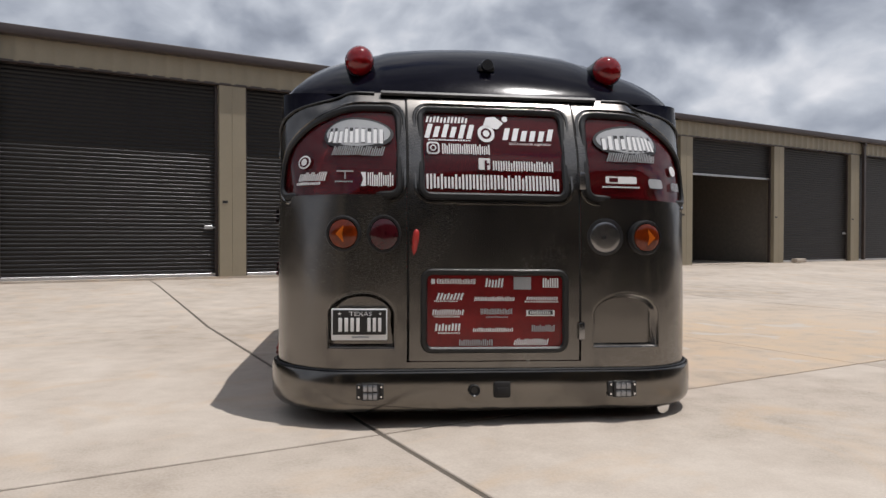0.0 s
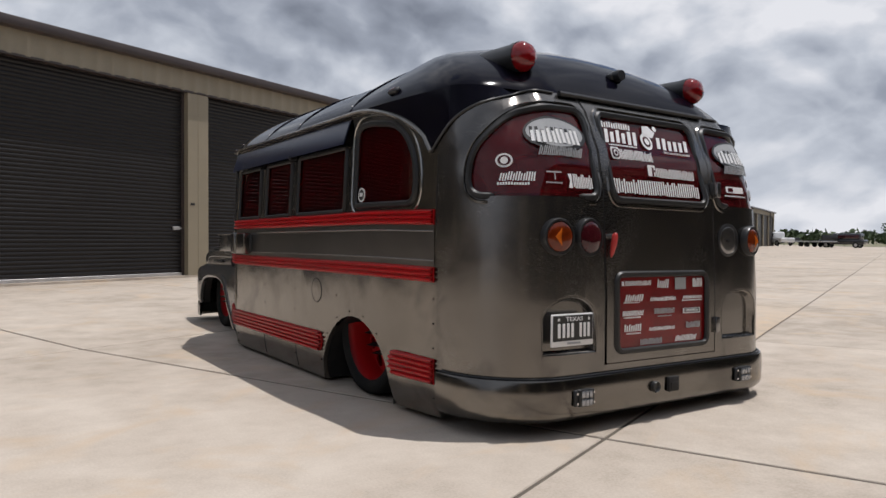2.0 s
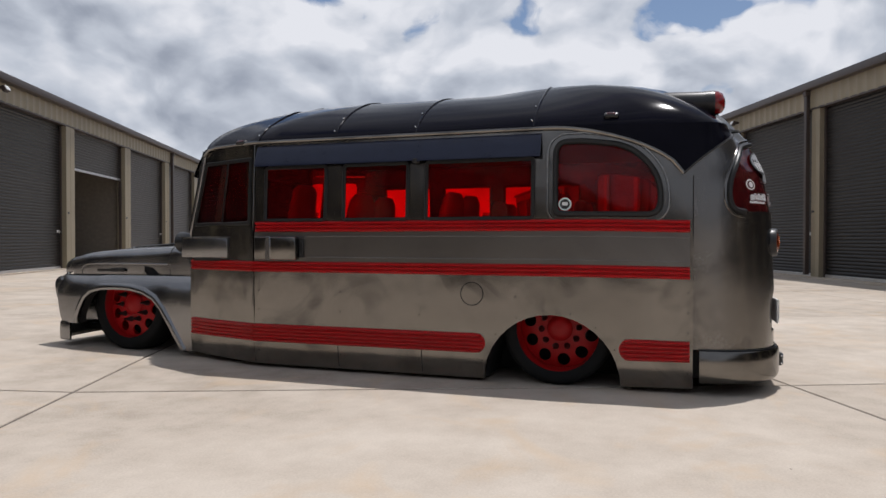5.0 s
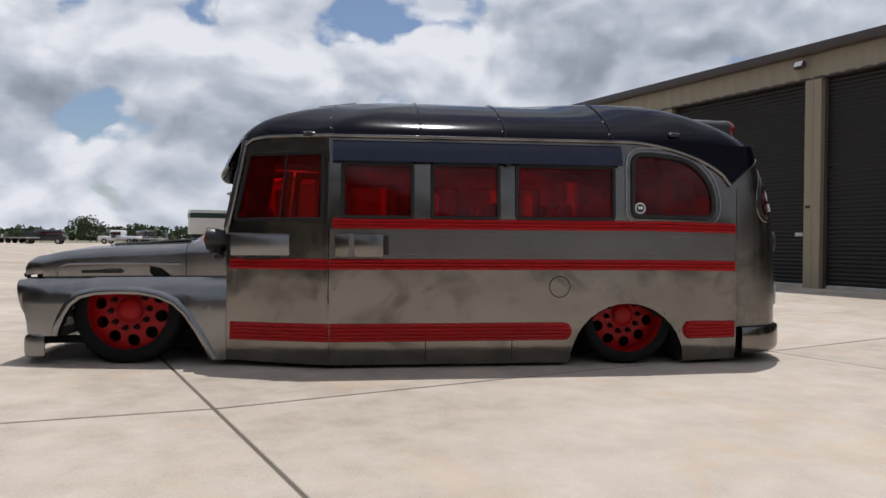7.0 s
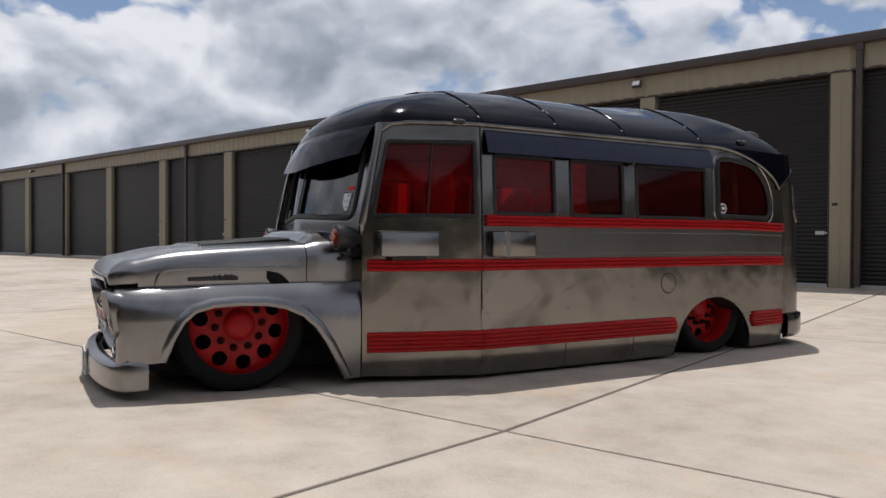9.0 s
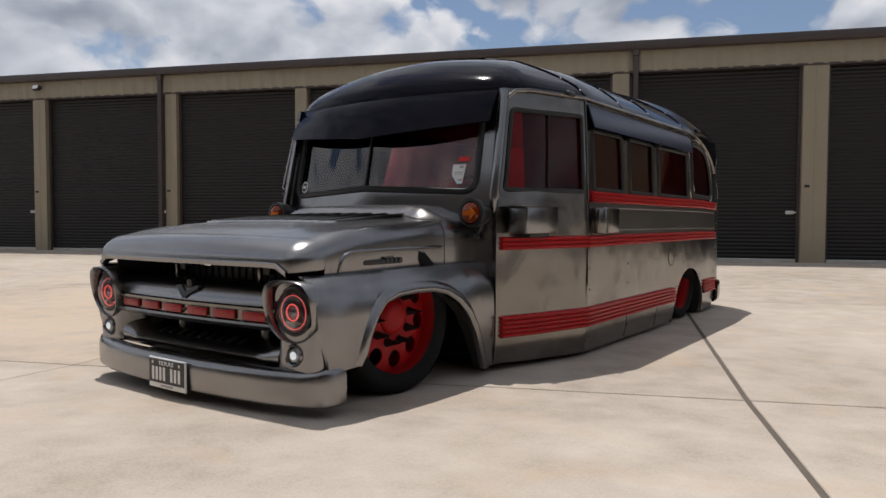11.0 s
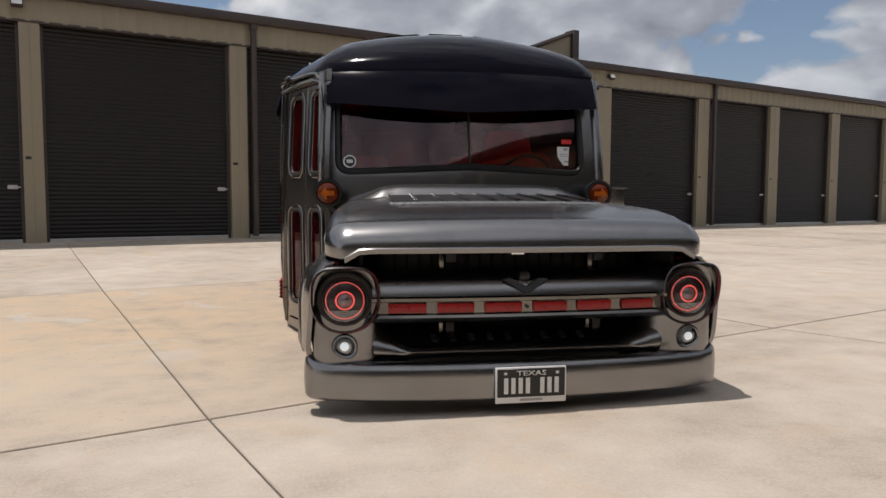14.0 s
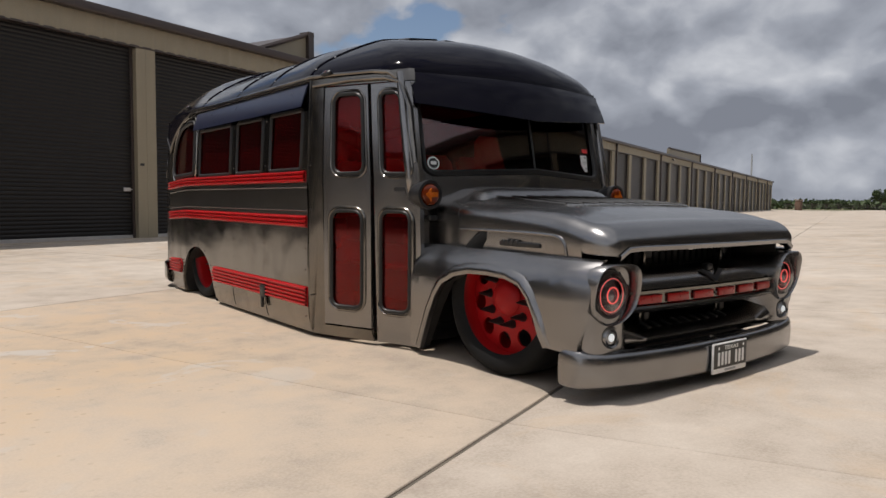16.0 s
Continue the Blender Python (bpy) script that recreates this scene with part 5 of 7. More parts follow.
def nose_half(phi, sink=0.0):
    """One line over the rounded nose: straight across, then round the corner to the side."""
    base = hood_half(HOOD_END)
    w, r, deep = base[-1][0], 0.085, 0.165
    mid = 0.752
    res = []
    for i in range(25):
        x = (w - r) * i / 24
        top = base[i][1] - mid
        dipped = sink * (0.2 + 0.8 * min(1.0, max(0.0, (x - 0.68) / 0.085)) ** 2)
        res.append((x, HOOD_END + deep * math.sin(phi), mid + top * math.cos(phi) - dipped))
    top = base[24][1] - mid
    for i in range(1, 9):
        a = radians(90 * i / 8)
        res.append((w - r + r * math.sin(a), HOOD_END + deep * math.sin(phi) * math.cos(a), base[32][1] + (mid - base[32][1]) * math.cos(a) * math.sin(phi) + (base[24][1] - base[32][1]) * math.cos(phi) * math.cos(a) - sink))
    res += [(w + 0.002, HOOD_END, base[33][1]), (w, HOOD_END, HOOD_LOW)]
    return [(-x, bow(x, y), z) for x, y, z in res[::-1]] + [(x, bow(x, y), z) for x, y, z in res[1:]]


rows = [both(hood_half(y), y) for y in (5.004, 5.05, 5.1, 5.2, 5.35, 5.5, 5.61, 5.64, 5.72, 5.8, 5.9, 5.96, 6.02, 6.06)]
rows += [nose_half(radians(7.5 * k)) for k in range(13)]
rows += [nose_half(radians(90), 0.022), nose_half(radians(90), 0.042)]
inner = [[Vector(p) + Vector((0, -0.012, -0.004)) for p in rows[-1]], [Vector(p) + Vector((0, -0.06, 0.0)) for p in rows[-1]]]
hood = part("hood", grid_mesh(rows + inner), STEEL_DARK, bus, "broad satin steel hood with a ribbed vent panel", smooth=40)
lip = []
for i in range(25):
    x = -0.775 + 1.55 * i / 24
    z = 0.745 - 0.040 * max(0.0, (abs(x) - 0.68) / 0.095) ** 2
    y = bow(x, 6.252)
    lip.append([(x, y, z + 0.012), (x, y + 0.006, z + 0.006), (x, y, z - 0.014), (x, y - 0.04, z - 0.016)])
part("hood_lip", grid_mesh(lip), STEEL_DARK, hood, "chamfered steel hood edge")
# raised panel with ribs
for y0, y1 in ((5.03, 5.60),):
    pan = [[(x, y, lerp(TOPZ, y) - 0.016 * (abs(x) / 0.75) ** 2.4 + 0.011 + 0.012 * min(1.0, (5.64 - y) / 0.6)) for x in [-0.52 + 1.04 * i / 12 for i in range(13)]] for y in [y0 + (y1 - y0) * j / 6 for j in range(7)]]
    part("vent_panel", grid_mesh(pan), BLACK, hood, "dark ribbed vent panel on the hood")
for i in range(9):
    x = -0.52 + 1.04 * i / 8
    part("vent_rib", tube([(x, y, lerp(TOPZ, y) - 0.016 * (abs(x) / 0.75) ** 2.4 + 0.015 + 0.012 * min(1.0, (5.64 - y) / 0.6)) for y in (5.03, 5.2, 5.4, 5.60)], 0.009, 6), STEEL, hood)
part("vent_lip", tube([(x, 5.61 + 0.01 * abs(x), lerp(TOPZ, 5.61) - 0.016 * (abs(x) / 0.75) ** 2.4 + 0.004) for x in (-0.54, -0.3, 0, 0.3, 0.54)], 0.012, 8), BRIGHT, hood)
for sg in (-1, 1):
    part("hood_spear", tube([(sg * lerp(HOODW, y), y, z) for y, z in ((5.03, 0.797), (5.3, 0.800), (5.55, 0.801), (5.76, 0.799), (5.85, 0.795), (5.90, 0.783), (5.925, 0.760), (5.935, 0.73), (5.938, 0.70))], 0.010, 8), STEEL_DARK, hood, "raised moulding on the hood side")
    badge = part("badge", rbox((sg * 0.842 - 0.008, 5.43, 0.725), (sg * 0.842 + 0.010, 5.74, 0.752), 0.008), BLACK, hood, "plain dark badge")
    for k in range(4):
        part("badge_bar", rbox((sg * 0.846 - 0.008, 5.45 + 0.035 * k, 0.727), (sg * 0.846 + 0.008, 5.472 + 0.035 * k, 0.760), 0.003, 1), BLACK, badge)
    part("hood_joint", tube([(sg * lerp(HOODW, y), y, 0.690) for y in (4.72, 5.2, 5.7, 6.06)], 0.006, 6), VOID, hood)
def cowl_half(y):
    """The cowl carries on the hood's section, with a roll raised under the windscreen."""
    up = 0.078 * (1.0 if y < 4.895 else max(0.0, 1.0 - ((y - 4.895) / 0.10) ** 1.6))
    half = []
    for x, z in hood_half(y):
        k = min(1.0, max(0.0, (0.85 - x) / 0.42))
        half.append((x, z + up * k * k * (3 - 2 * k)))
    return half


rows = [both(cowl_half(y), y) for y in (4.64, 4.72, 4.80, 4.85, 4.89, 4.905, 4.92, 4.935, 4.95, 4.965, 4.975, 4.985, 4.991, 4.998)]
part("cowl", grid_mesh(rows), STEEL_DARK, bus, "raised steel cowl below the windscreen", smooth=40)
part("hood_gap", tube(both(hood_half(5.0), 5.001), 0.0032, 6), VOID, hood)


def fender(sign):
    def out_x(y, z):
        x = 0.965
        if z > 0.46:
            x -= 0.095 * ((z - 0.46) / 0.235) ** (2.2 + 1.4 * min(1.0, max(0.0, (y - 5.5) / 0.6)))
        x -= 0.02 * max(0.0, (0.3 - z) / 0.3)
        if y > 5.95:
            x -= 0.040 * ((y - 5.95) / 0.23) ** 2.2
        if y < 5.0:
            x -= 0.02 * (5.0 - y) / 0.32
        return x

    def place(y, z, d):
        return (sign * (out_x(y, z) - d), y, z)

    arch = [(4.77, 0.045), (4.83, 0.16), (4.90, 0.29), (4.98, 0.41), (5.06, 0.49), (5.16, 0.545), (5.28, 0.572), (5.45, 0.578), (5.60, 0.572), (5.71, 0.545), (5.78, 0.487), (5.835, 0.40), (5.875, 0.31), (5.895, 0.25)]
    outline = [(4.665, 0.045), *arch, (6.10, 0.245), (6.14, 0.36), (6.175, 0.50), (6.18, 0.695), (4.665, 0.695)]
    f = part("front_fender", sheet(outline, [], place, 0.02, steps(4.7, 6.17, 0.08), (0.2, 0.3, 0.42, 0.5, 0.56, 0.61, 0.64, 0.66, 0.68)), STEEL_DARK, bus, "satin steel front fender with a flared arch", smooth=45)
    lipp = [place(y, z, -0.006) for y, z in arch]
    part("arch_flare", sweep(lipp, [(-sign * u, v) for u, v in ((-0.010, -0.03), (-0.010, 0.004), (0.0, 0.012), (0.016, 0.013), (0.036, 0.004), (0.052, -0.010))], up=Vector((sign, 0, 0))), STEEL_DARK, f)
    rows = [[(sign * out_x(y, 0.695), y, 0.694), (sign * 0.84, y, 0.696), (sign * 0.78, y, 0.692)] for y in [4.665 + 1.52 * i / 16 for i in range(17)]]
    part("fender_top", grid_mesh(rows), STEEL_DARK, f)
    rows = [[(sign * x, y, z) for y, z in [(4.74, 0.03), *arch]] for x in (0.93, 0.86)]
    part("inner_fender", grid_mesh(rows), VOID, f)
    # lamp pod: a hooded, squared ring that reaches forward at its top
    cx, cz = 0.776, 0.528
    def pod_ring(sc, y_top, y_low, n=40):
        res = []
        for i in range(n):
            a = 2 * math.pi * i / n
            c, s = math.cos(a), math.sin(a)
            p = 3.4 if s > 0 else 2.1
            k = (abs(c) ** p + abs(s) ** p) ** (-1 / p)
            x, z = 0.146 * sc * k * c, 0.150 * sc * k * s
            w = 0.5 + 0.5 * s
            res.append((sign * (cx + x), y_low + (y_top - y_low) * w - 0.012 * x / 0.142, cz + z))
        return res
    pod = part("lamp_pod", grid_mesh([pod_ring(0.93, 5.98, 6.02), pod_ring(0.99, 6.13, 6.09), pod_ring(1.0, 6.236, 6.182), pod_ring(0.97, 6.243, 6.188), pod_ring(0.93, 6.232, 6.180), pod_ring(0.88, 6.17, 6.14), pod_ring(0.5, 6.13, 6.12)], closed=True), STEEL_DARK, f, "hooded headlight pod", smooth=45)
    at = Matrix.Translation((sign * cx, 6.132, cz - 0.004))
    hl = part("headlight", moved(lathe([(0.001, 0.0), (0.118, 0.0), (0.120, 0.03), (0.112, 0.045), (0.094, 0.045), (0.090, 0.012), (0.001, 0.010)], 40, "y"), at), BLACK, pod, "black headlight with two lit red rings")
    part("reflector", moved(lathe([(0.088, 0.014), (0.070, 0.022), (0.040, 0.020), (0.001, 0.018)], 32, "y"), at), BLACK, hl)
    part("projector", moved(lathe([(0.001, 0.058), (0.018, 0.054), (0.030, 0.045), (0.035, 0.02), (0.001, 0.02)], 28, "y"), at), LENS_GREY, hl)
    for rr, th, yy in ((0.038, 0.0036, 0.050), (0.080, 0.0020, 0.044)):
        part("halo_ring", tube([(at.translation.x + rr * math.cos(2 * math.pi * i / 36), at.translation.y + yy, at.translation.z + rr * math.sin(2 * math.pi * i / 36)) for i in range(36)], th, 6, closed=True, up=Vector((0, 1, 0))), HALO, hl)
    part("headlight_glass", moved(lathe([(0.108, 0.040), (0.095, 0.062), (0.06, 0.078), (0.001, 0.085)], 36, "y"), at), GLASS_CLEAR, hl, shadow=False)
    # lower fender front with the fog lamp
    low = sheet([(0.60, 0.245), (0.925, 0.245), (0.925, 0.48), (0.60, 0.48)], [[(0.779 + 0.052 * math.cos(radians(15 * i)), 0.322 + 0.052 * math.sin(radians(15 * i))) for i in range(24)]],
                lambda u, v, d: (sign * u, 6.175 - 0.05 * max(0.0, (u - 0.84) / 0.085) ** 2.2 - 0.14 * max(0.0, (0.70 - u) / 0.1) ** 2 - d, v), 0.015, (0.64, 0.67, 0.70, 0.72, 0.84, 0.86, 0.88, 0.90, 0.915))
    part("fender_nose", low, STEEL_DARK, f)
    at = Matrix.Translation((sign * 0.779, 6.165, 0.322))
    fog = part("fog_lamp", moved(lathe([(0.001, -0.03), (0.052, -0.03), (0.056, 0.012), (0.050, 0.022), (0.043, 0.016), (0.040, -0.005), (0.001, -0.01)], 28, "y"), at), STEEL_DARK, f, "small round lit fog lamp")
    part("lens", moved(lathe([(0.041, 0.0), (0.030, 0.014), (0.001, 0.020)], 24, "y"), at), LENS_GREY, fog)
    part("bulb", moved(lathe([(0.022, 0.013), (0.016, 0.022), (0.001, 0.025)], 16, "y"), at), LED, fog)
    # amber lamp on the cowl corner
    at = Matrix.Translation((sign * 0.882 + 0.016, 4.765, 1.000)) @ Matrix.Scale(1.15, 4)
    cl = part("cowl_lamp", moved(lathe([(0.001, -0.12), (0.03, -0.12), (0.058, -0.07), (0.074, 0.0), (0.078, 0.03), (0.078, 0.05), (0.062, 0.052), (0.058, 0.03), (0.001, 0.02)], 32, "y"), at), BLACK, f, "black cone lamp with an amber arrow lens")
    part("lens", moved(lathe([(0.060, 0.040), (0.054, 0.055), (0.03, 0.066), (0.001, 0.068)], 32, "y"), at), AMBER, cl)
    tip = [(0.040, 0.0), (0.006, 0.036), (0.006, 0.013), (-0.036, 0.013), (-0.036, -0.013), (0.006, -0.013), (0.006, -0.036)]
    part("arrow", moved(sheet([(sign * a, c) for a, c in tip], [], lambda u, v, d: (u, 0.070 - d, v), 0.006), at), ARROW, cl)
    part("foot", join(tube([(sign * 0.892, 4.73, 0.94), (sign * 0.87, 4.73, 0.90), (sign * 0.83, 4.72, 0.86)], 0.014, 8), rbox((sign * 0.83 - 0.03, 4.70, 0.84), (sign * 0.83 + 0.03, 4.77, 0.87), 0.008)), BLACK, cl)
    return f


fender(-1), fender(1)

# ---- grille
rows = []
for x in [-0.66 + 1.32 * i / 20 for i in range(21)]:
    b = -0.035 * (abs(x) / 0.66) ** 2
    rows.append([(x, 5.98 + b, 0.640), (x, 6.06 + b, 0.640), (x, 6.13 + b, 0.628), (x, 6.18 + b, 0.600), (x, 6.205 + b, 0.562), (x, 6.212 + b, 0.536), (x, 6.20 + b, 0.530)])
grille = part("grille_bar", grid_mesh(rows), STEEL_DARK, bus, "rounded steel grille bar", smooth=50)
rows = []
for x in [-0.665 + 1.33 * i / 20 for i in range(21)]:
    b = -0.035 * (abs(x) / 0.66) ** 2
    rows.append([(x, 6.205 + b, 0.532), (x, 6.225 + b, 0.530), (x, 6.225 + b, 0.516), (x, 6.206 + b, 0.510), (x, 6.206 + b, 0.462), (x, 6.225 + b, 0.456), (x, 6.232 + b, 0.445), (x, 6.215 + b, 0.425), (x, 6.15 + b, 0.408), (x, 6.05 + b, 0.405)])
band = part("grille_band", grid_mesh(rows), STEEL, grille, "steel band holding six red inserts", smooth=25)
for a, b in ((-0.60, -0.445), (-0.395, -0.235), (-0.19, -0.035), (0.015, 0.18), (0.225, 0.385), (0.43, 0.595)):
    m = (a + b) / 2
    yb = 6.206 - 0.035 * (abs(m) / 0.66) ** 2
    part("red_insert", moved(rbox((a - m, 0.0, 0.464), (b - m, 0.014, 0.508), 0.005, 2), Matrix.Translation((m, yb, 0)) @ pose(0, 0, 0, 0, 0, math.degrees(0.07 * m / 0.66) * -1.5)), GRILLE_RED, band, "red grille insert")
part("bolt", moved(lathe([(0.001, 0), (0.008, 0), (0.008, 0.012), (0.001, 0.012)], 10, "y"), Matrix.Translation((-0.008, 6.206, 0.486))), BLACK, band)
vee = [(-0.105, 0.605), (-0.07, 0.612), (-0.005, 0.577), (0.06, 0.612), (0.095, 0.605), (-0.005, 0.545)]
part("vee_badge", join(sheet(vee, [], lambda u, v, d: (u, 6.225 - 0.55 * max(0.0, v - 0.545) - d, v), 0.02), rbox((-0.03, 6.14, 0.600), (0.02, 6.185, 0.640), 0.012)), BLACK, grille, "black vee badge")
scoop = []
for x in [-0.66 + 1.32 * i / 24 for i in range(25)]:
    e = max(0.0, (abs(x) - 0.52) / 0.14)
    b = -0.02 * (abs(x) / 0.66) ** 2
    scoop.append([(x, 6.15 + b, 0.235), (x, 6.18 + b, 0.262), (x, 6.182 + b, 0.285 + 0.02 * e), (x, 6.155 + b, 0.302 + 0.05 * e), (x, 6.08 + b, 0.318 + 0.08 * e), (x, 6.00 + b, 0.342 + 0.10 * e), (x, 5.93 + b, 0.375 + 0.10 * e)])
low = part("valance", grid_mesh(scoop), STEEL_DARK, grille, "scooped steel valance below the grille", smooth=50)
for i in range(9):
    x = -0.30 + 0.085 * i
    part("louvre", moved(rbox((-0.012, -0.035, -0.004), (0.012, 0.035, 0.007), 0.005), Matrix.Translation((x, 6.06, 0.324)) @ pose(0, 0, 0, -16, 0, 0)), BLACK, low)
for x in (-0.36, 0.34):
    part("grille_rod", rbox((x - 0.009, 5.97, 0.33), (x + 0.009, 5.99, 0.43), 0.004), STEEL, grille)
    part("grille_rod", rbox((x - 0.011, 5.99, 0.62), (x + 0.011, 6.01, 0.72), 0.004), STEEL, grille)
    part("rod_block", rbox((x - 0.07, 5.95, 0.67), (x - 0.02, 6.0, 0.73), 0.006), BLACK, grille)
    part("rod_block", rbox((x - 0.06, 5.95, 0.33), (x - 0.02, 6.0, 0.39), 0.006), BLACK, grille)
part("latch", rbox((-0.035, 6.02, 0.705), (0.03, 6.06, 0.735), 0.008), CHROME, grille)
for sg in (-1, 1):
    part("grille_end_panel", rbox((sg * 0.70 - 0.006, 5.80, 0.60), (sg * 0.70 + 0.006, 6.16, 0.765), 0.0), VOID, grille)
part("radiator", rbox((-0.62, 5.80, 0.24), (0.62, 5.90, 0.74), 0.01), BLACK, grille)
for i in range(22):
    x = -0.6 + 1.2 * i / 21
    part("radiator_fin", rbox((x - 0.006, 5.898, 0.30), (x + 0.006, 5.907, 0.72), 0.0), VOID, grille)

# ---- bumpers
def mirror_path(half):
    return half + [(-x, y, z) for x, y, z in half[::-1]]


half = [(0.951, 5.995, 0), (0.956, 6.03, 0), (0.955, 6.08, 0), (0.945, 6.125, 0), (0.915, 6.158, 0), (0.84, 6.192, 0), (0.68, 6.235, 0), (0.45, 6.268, 0), (0.22, 6.285, 0)]
path = mirror_path(half)
sec = [(0.0, 0.086), (-0.010, 0.097), (-0.013, 0.14), (-0.014, 0.19), (-0.011, 0.216), (-0.003, 0.238), (0.012, 0.249), (0.05, 0.254), (0.055, 0.244), (0.022, 0.234), (0.006, 0.18), (0.012, 0.090)]
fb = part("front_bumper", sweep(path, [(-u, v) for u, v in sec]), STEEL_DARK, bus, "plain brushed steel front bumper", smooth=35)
for v in fb.data.vertices:                  # small horns at the turned ends
    if v.co.z > 0.20:
        v.co.z += 0.022 * min(1.0, max(0.0, (abs(v.co.x) - 0.90) / 0.04))
part("bumper_apron", sweep([(x, y - 0.03, z) for x, y, z in path[4:-4]], [(0.0, 0.12), (0.004, 0.16), (-0.06, 0.235), (-0.066, 0.225), (-0.012, 0.15)]), BLACK, fb)
for sg in (-1, 1):
    part("bumper_iron", rbox((sg * 0.55 - 0.04, 5.75, 0.14), (sg * 0.55 + 0.04, 6.24, 0.20), 0.01), VOID, fb)

us = [-u_of_y(0.46) + 2 * u_of_y(0.46) * i / 80 for i in range(81)]
rows = []
for u in us:
    rows.append([tail_at(u, 0.068, 0.016), tail_at(u, 0.080, -0.008), tail_at(u, 0.100, -0.026), tail_at(u, 0.125, -0.034), tail_at(u, 0.20, -0.036), tail_at(u, 0.282, -0.034), tail_at(u, 0.294, -0.028), tail_at(u, 0.296, 0.03), tail_at(u, 0.07, 0.03)])
rb = part("rear_bumper", grid_mesh(rows, closed=True, caps=True), BUMPER_STEEL, bus, "wrap-round brushed steel rear bumper", smooth=35)
part("bumper_seam", tube([tail_at(u, 0.300, -0.012) for u in us], 0.006, 6), BLACK, rb)
for x in (-0.69, 0.69):
    pod = part("led_pod", rbox((x - 0.055, TAIL - 0.062, 0.145), (x + 0.055, TAIL - 0.03, 0.235), 0.012), BLACK, rb, "small square work lamp in the bumper")
    for dx in (-0.066, 0.066):
        part("bracket_ear", rbox((x + dx - 0.014, TAIL - 0.050, 0.150), (x + dx + 0.014, TAIL - 0.034, 0.230), 0.004, 1), BLACK, pod)
        for dz in (0.165, 0.215):
            part("bolt", moved(lathe([(0.001, -0.006), (0.006, -0.006), (0.006, 0.004), (0.001, 0.004)], 8, "y"), Matrix.Translation((x + dx, TAIL - 0.052, dz))), CHROME, pod)
    for i in range(2):
        for j in range(3):
            part("led_lens", rbox((x - 0.042 + 0.029 * j, TAIL - 0.069, 0.153 + 0.040 * i), (x - 0.016 + 0.029 * j, TAIL - 0.060, 0.187 + 0.040 * i), 0.005), LENS_GREY, pod)
part("hitch_receiver", join(rbox((-0.045 + 0.03, TAIL - 0.055, 0.150), (0.045 + 0.03, TAIL - 0.03, 0.235), 0.01), rbox((-0.03 + 0.03, TAIL - 0.058, 0.163), (0.03 + 0.03, TAIL - 0.053, 0.205), 0.006)), VOID, rb)
part("tow_socket", moved(lathe([(0.001, -0.05), (0.018, -0.05), (0.028, -0.062), (0.032, -0.055), (0.030, -0.03), (0.001, -0.03)], 20, "y"), Matrix.Translation((-0.12, TAIL + 0.004, 0.19))), BLACK, rb)
part("tail_pipe", tube([(0.86, 0.9, 0.10), (0.90, 0.35, 0.075), (0.98, 0.05, 0.065)], 0.042, 12), CHROME, bus)

def lettering(text, size, m, mat, parent, wide=1.0):
    """A word in raised letters, centred, reading along x with its face towards z."""
    curve = bpy.data.curves.new("lettering", "FONT")
    curve.body, curve.size, curve.align_x, curve.extrude = text, size, "CENTER", 0.0012
    curve.resolution_u = 2
    holder = bpy.data.objects.new("lettering", curve)
    me = bpy.data.meshes.new_from_object(holder)
    bpy.data.objects.remove(holder)
    me.transform(m @ Matrix.Diagonal((wide, 1.0, 1.0, 1.0)))
    me.materials.clear()
    me.materials.append(mat)
    return part("lettering", me, None, parent)


# ---- number plates: frame, black face, bars for the characters
def number_plate(m, parent):
    fr = part("number_plate", moved(rbox((-0.158, -0.006, -0.080), (0.158, 0.006, 0.080), 0.006), m), WHITE, parent, "black number plate with white bars in a white frame")
    part("plate_face", moved(rbox((-0.150, -0.010, -0.052), (0.150, -0.004, 0.073), 0.002, 1), m), PLATE_BLACK, fr)
    for i in range(8):
        if i == 4:
            continue
        x = -0.112 + 0.032 * i
        part("plate_bar", moved(rbox((x - 0.0095, -0.0125, -0.036), (x + 0.0095, -0.009, 0.034), 0.004, 1), m), WHITE, fr)
    lettering("TEXAS", 0.030, m @ pose(0, -0.011, 0.044, 90, 0, 0), WHITE, fr, 1.5)
    for x in (-0.115, 0.115):
        star = [(x + (0.010 if i % 2 == 0 else 0.004) * math.sin(math.pi * i / 5), 0.054 + (0.010 if i % 2 == 0 else 0.004) * math.cos(math.pi * i / 5)) for i in range(10)]
        part("plate_star", moved(sheet(star, [], lambda u, v, d: (u, d - 0.0125, v), 0.003), m), WHITE, fr)
    part("plate_bar", moved(rbox((-0.05, -0.0085, -0.070), (0.05, -0.005, -0.060), 0.001, 1), m), GREY_VINYL, fr)
    return fr


number_plate(Matrix.Translation((0.0, 6.312, 0.156)) @ pose(0, 0, 0, 0, 0, 180), fb)
number_plate(Matrix.Translation((-0.745, TAIL - 0.012, 0.556)), tl)

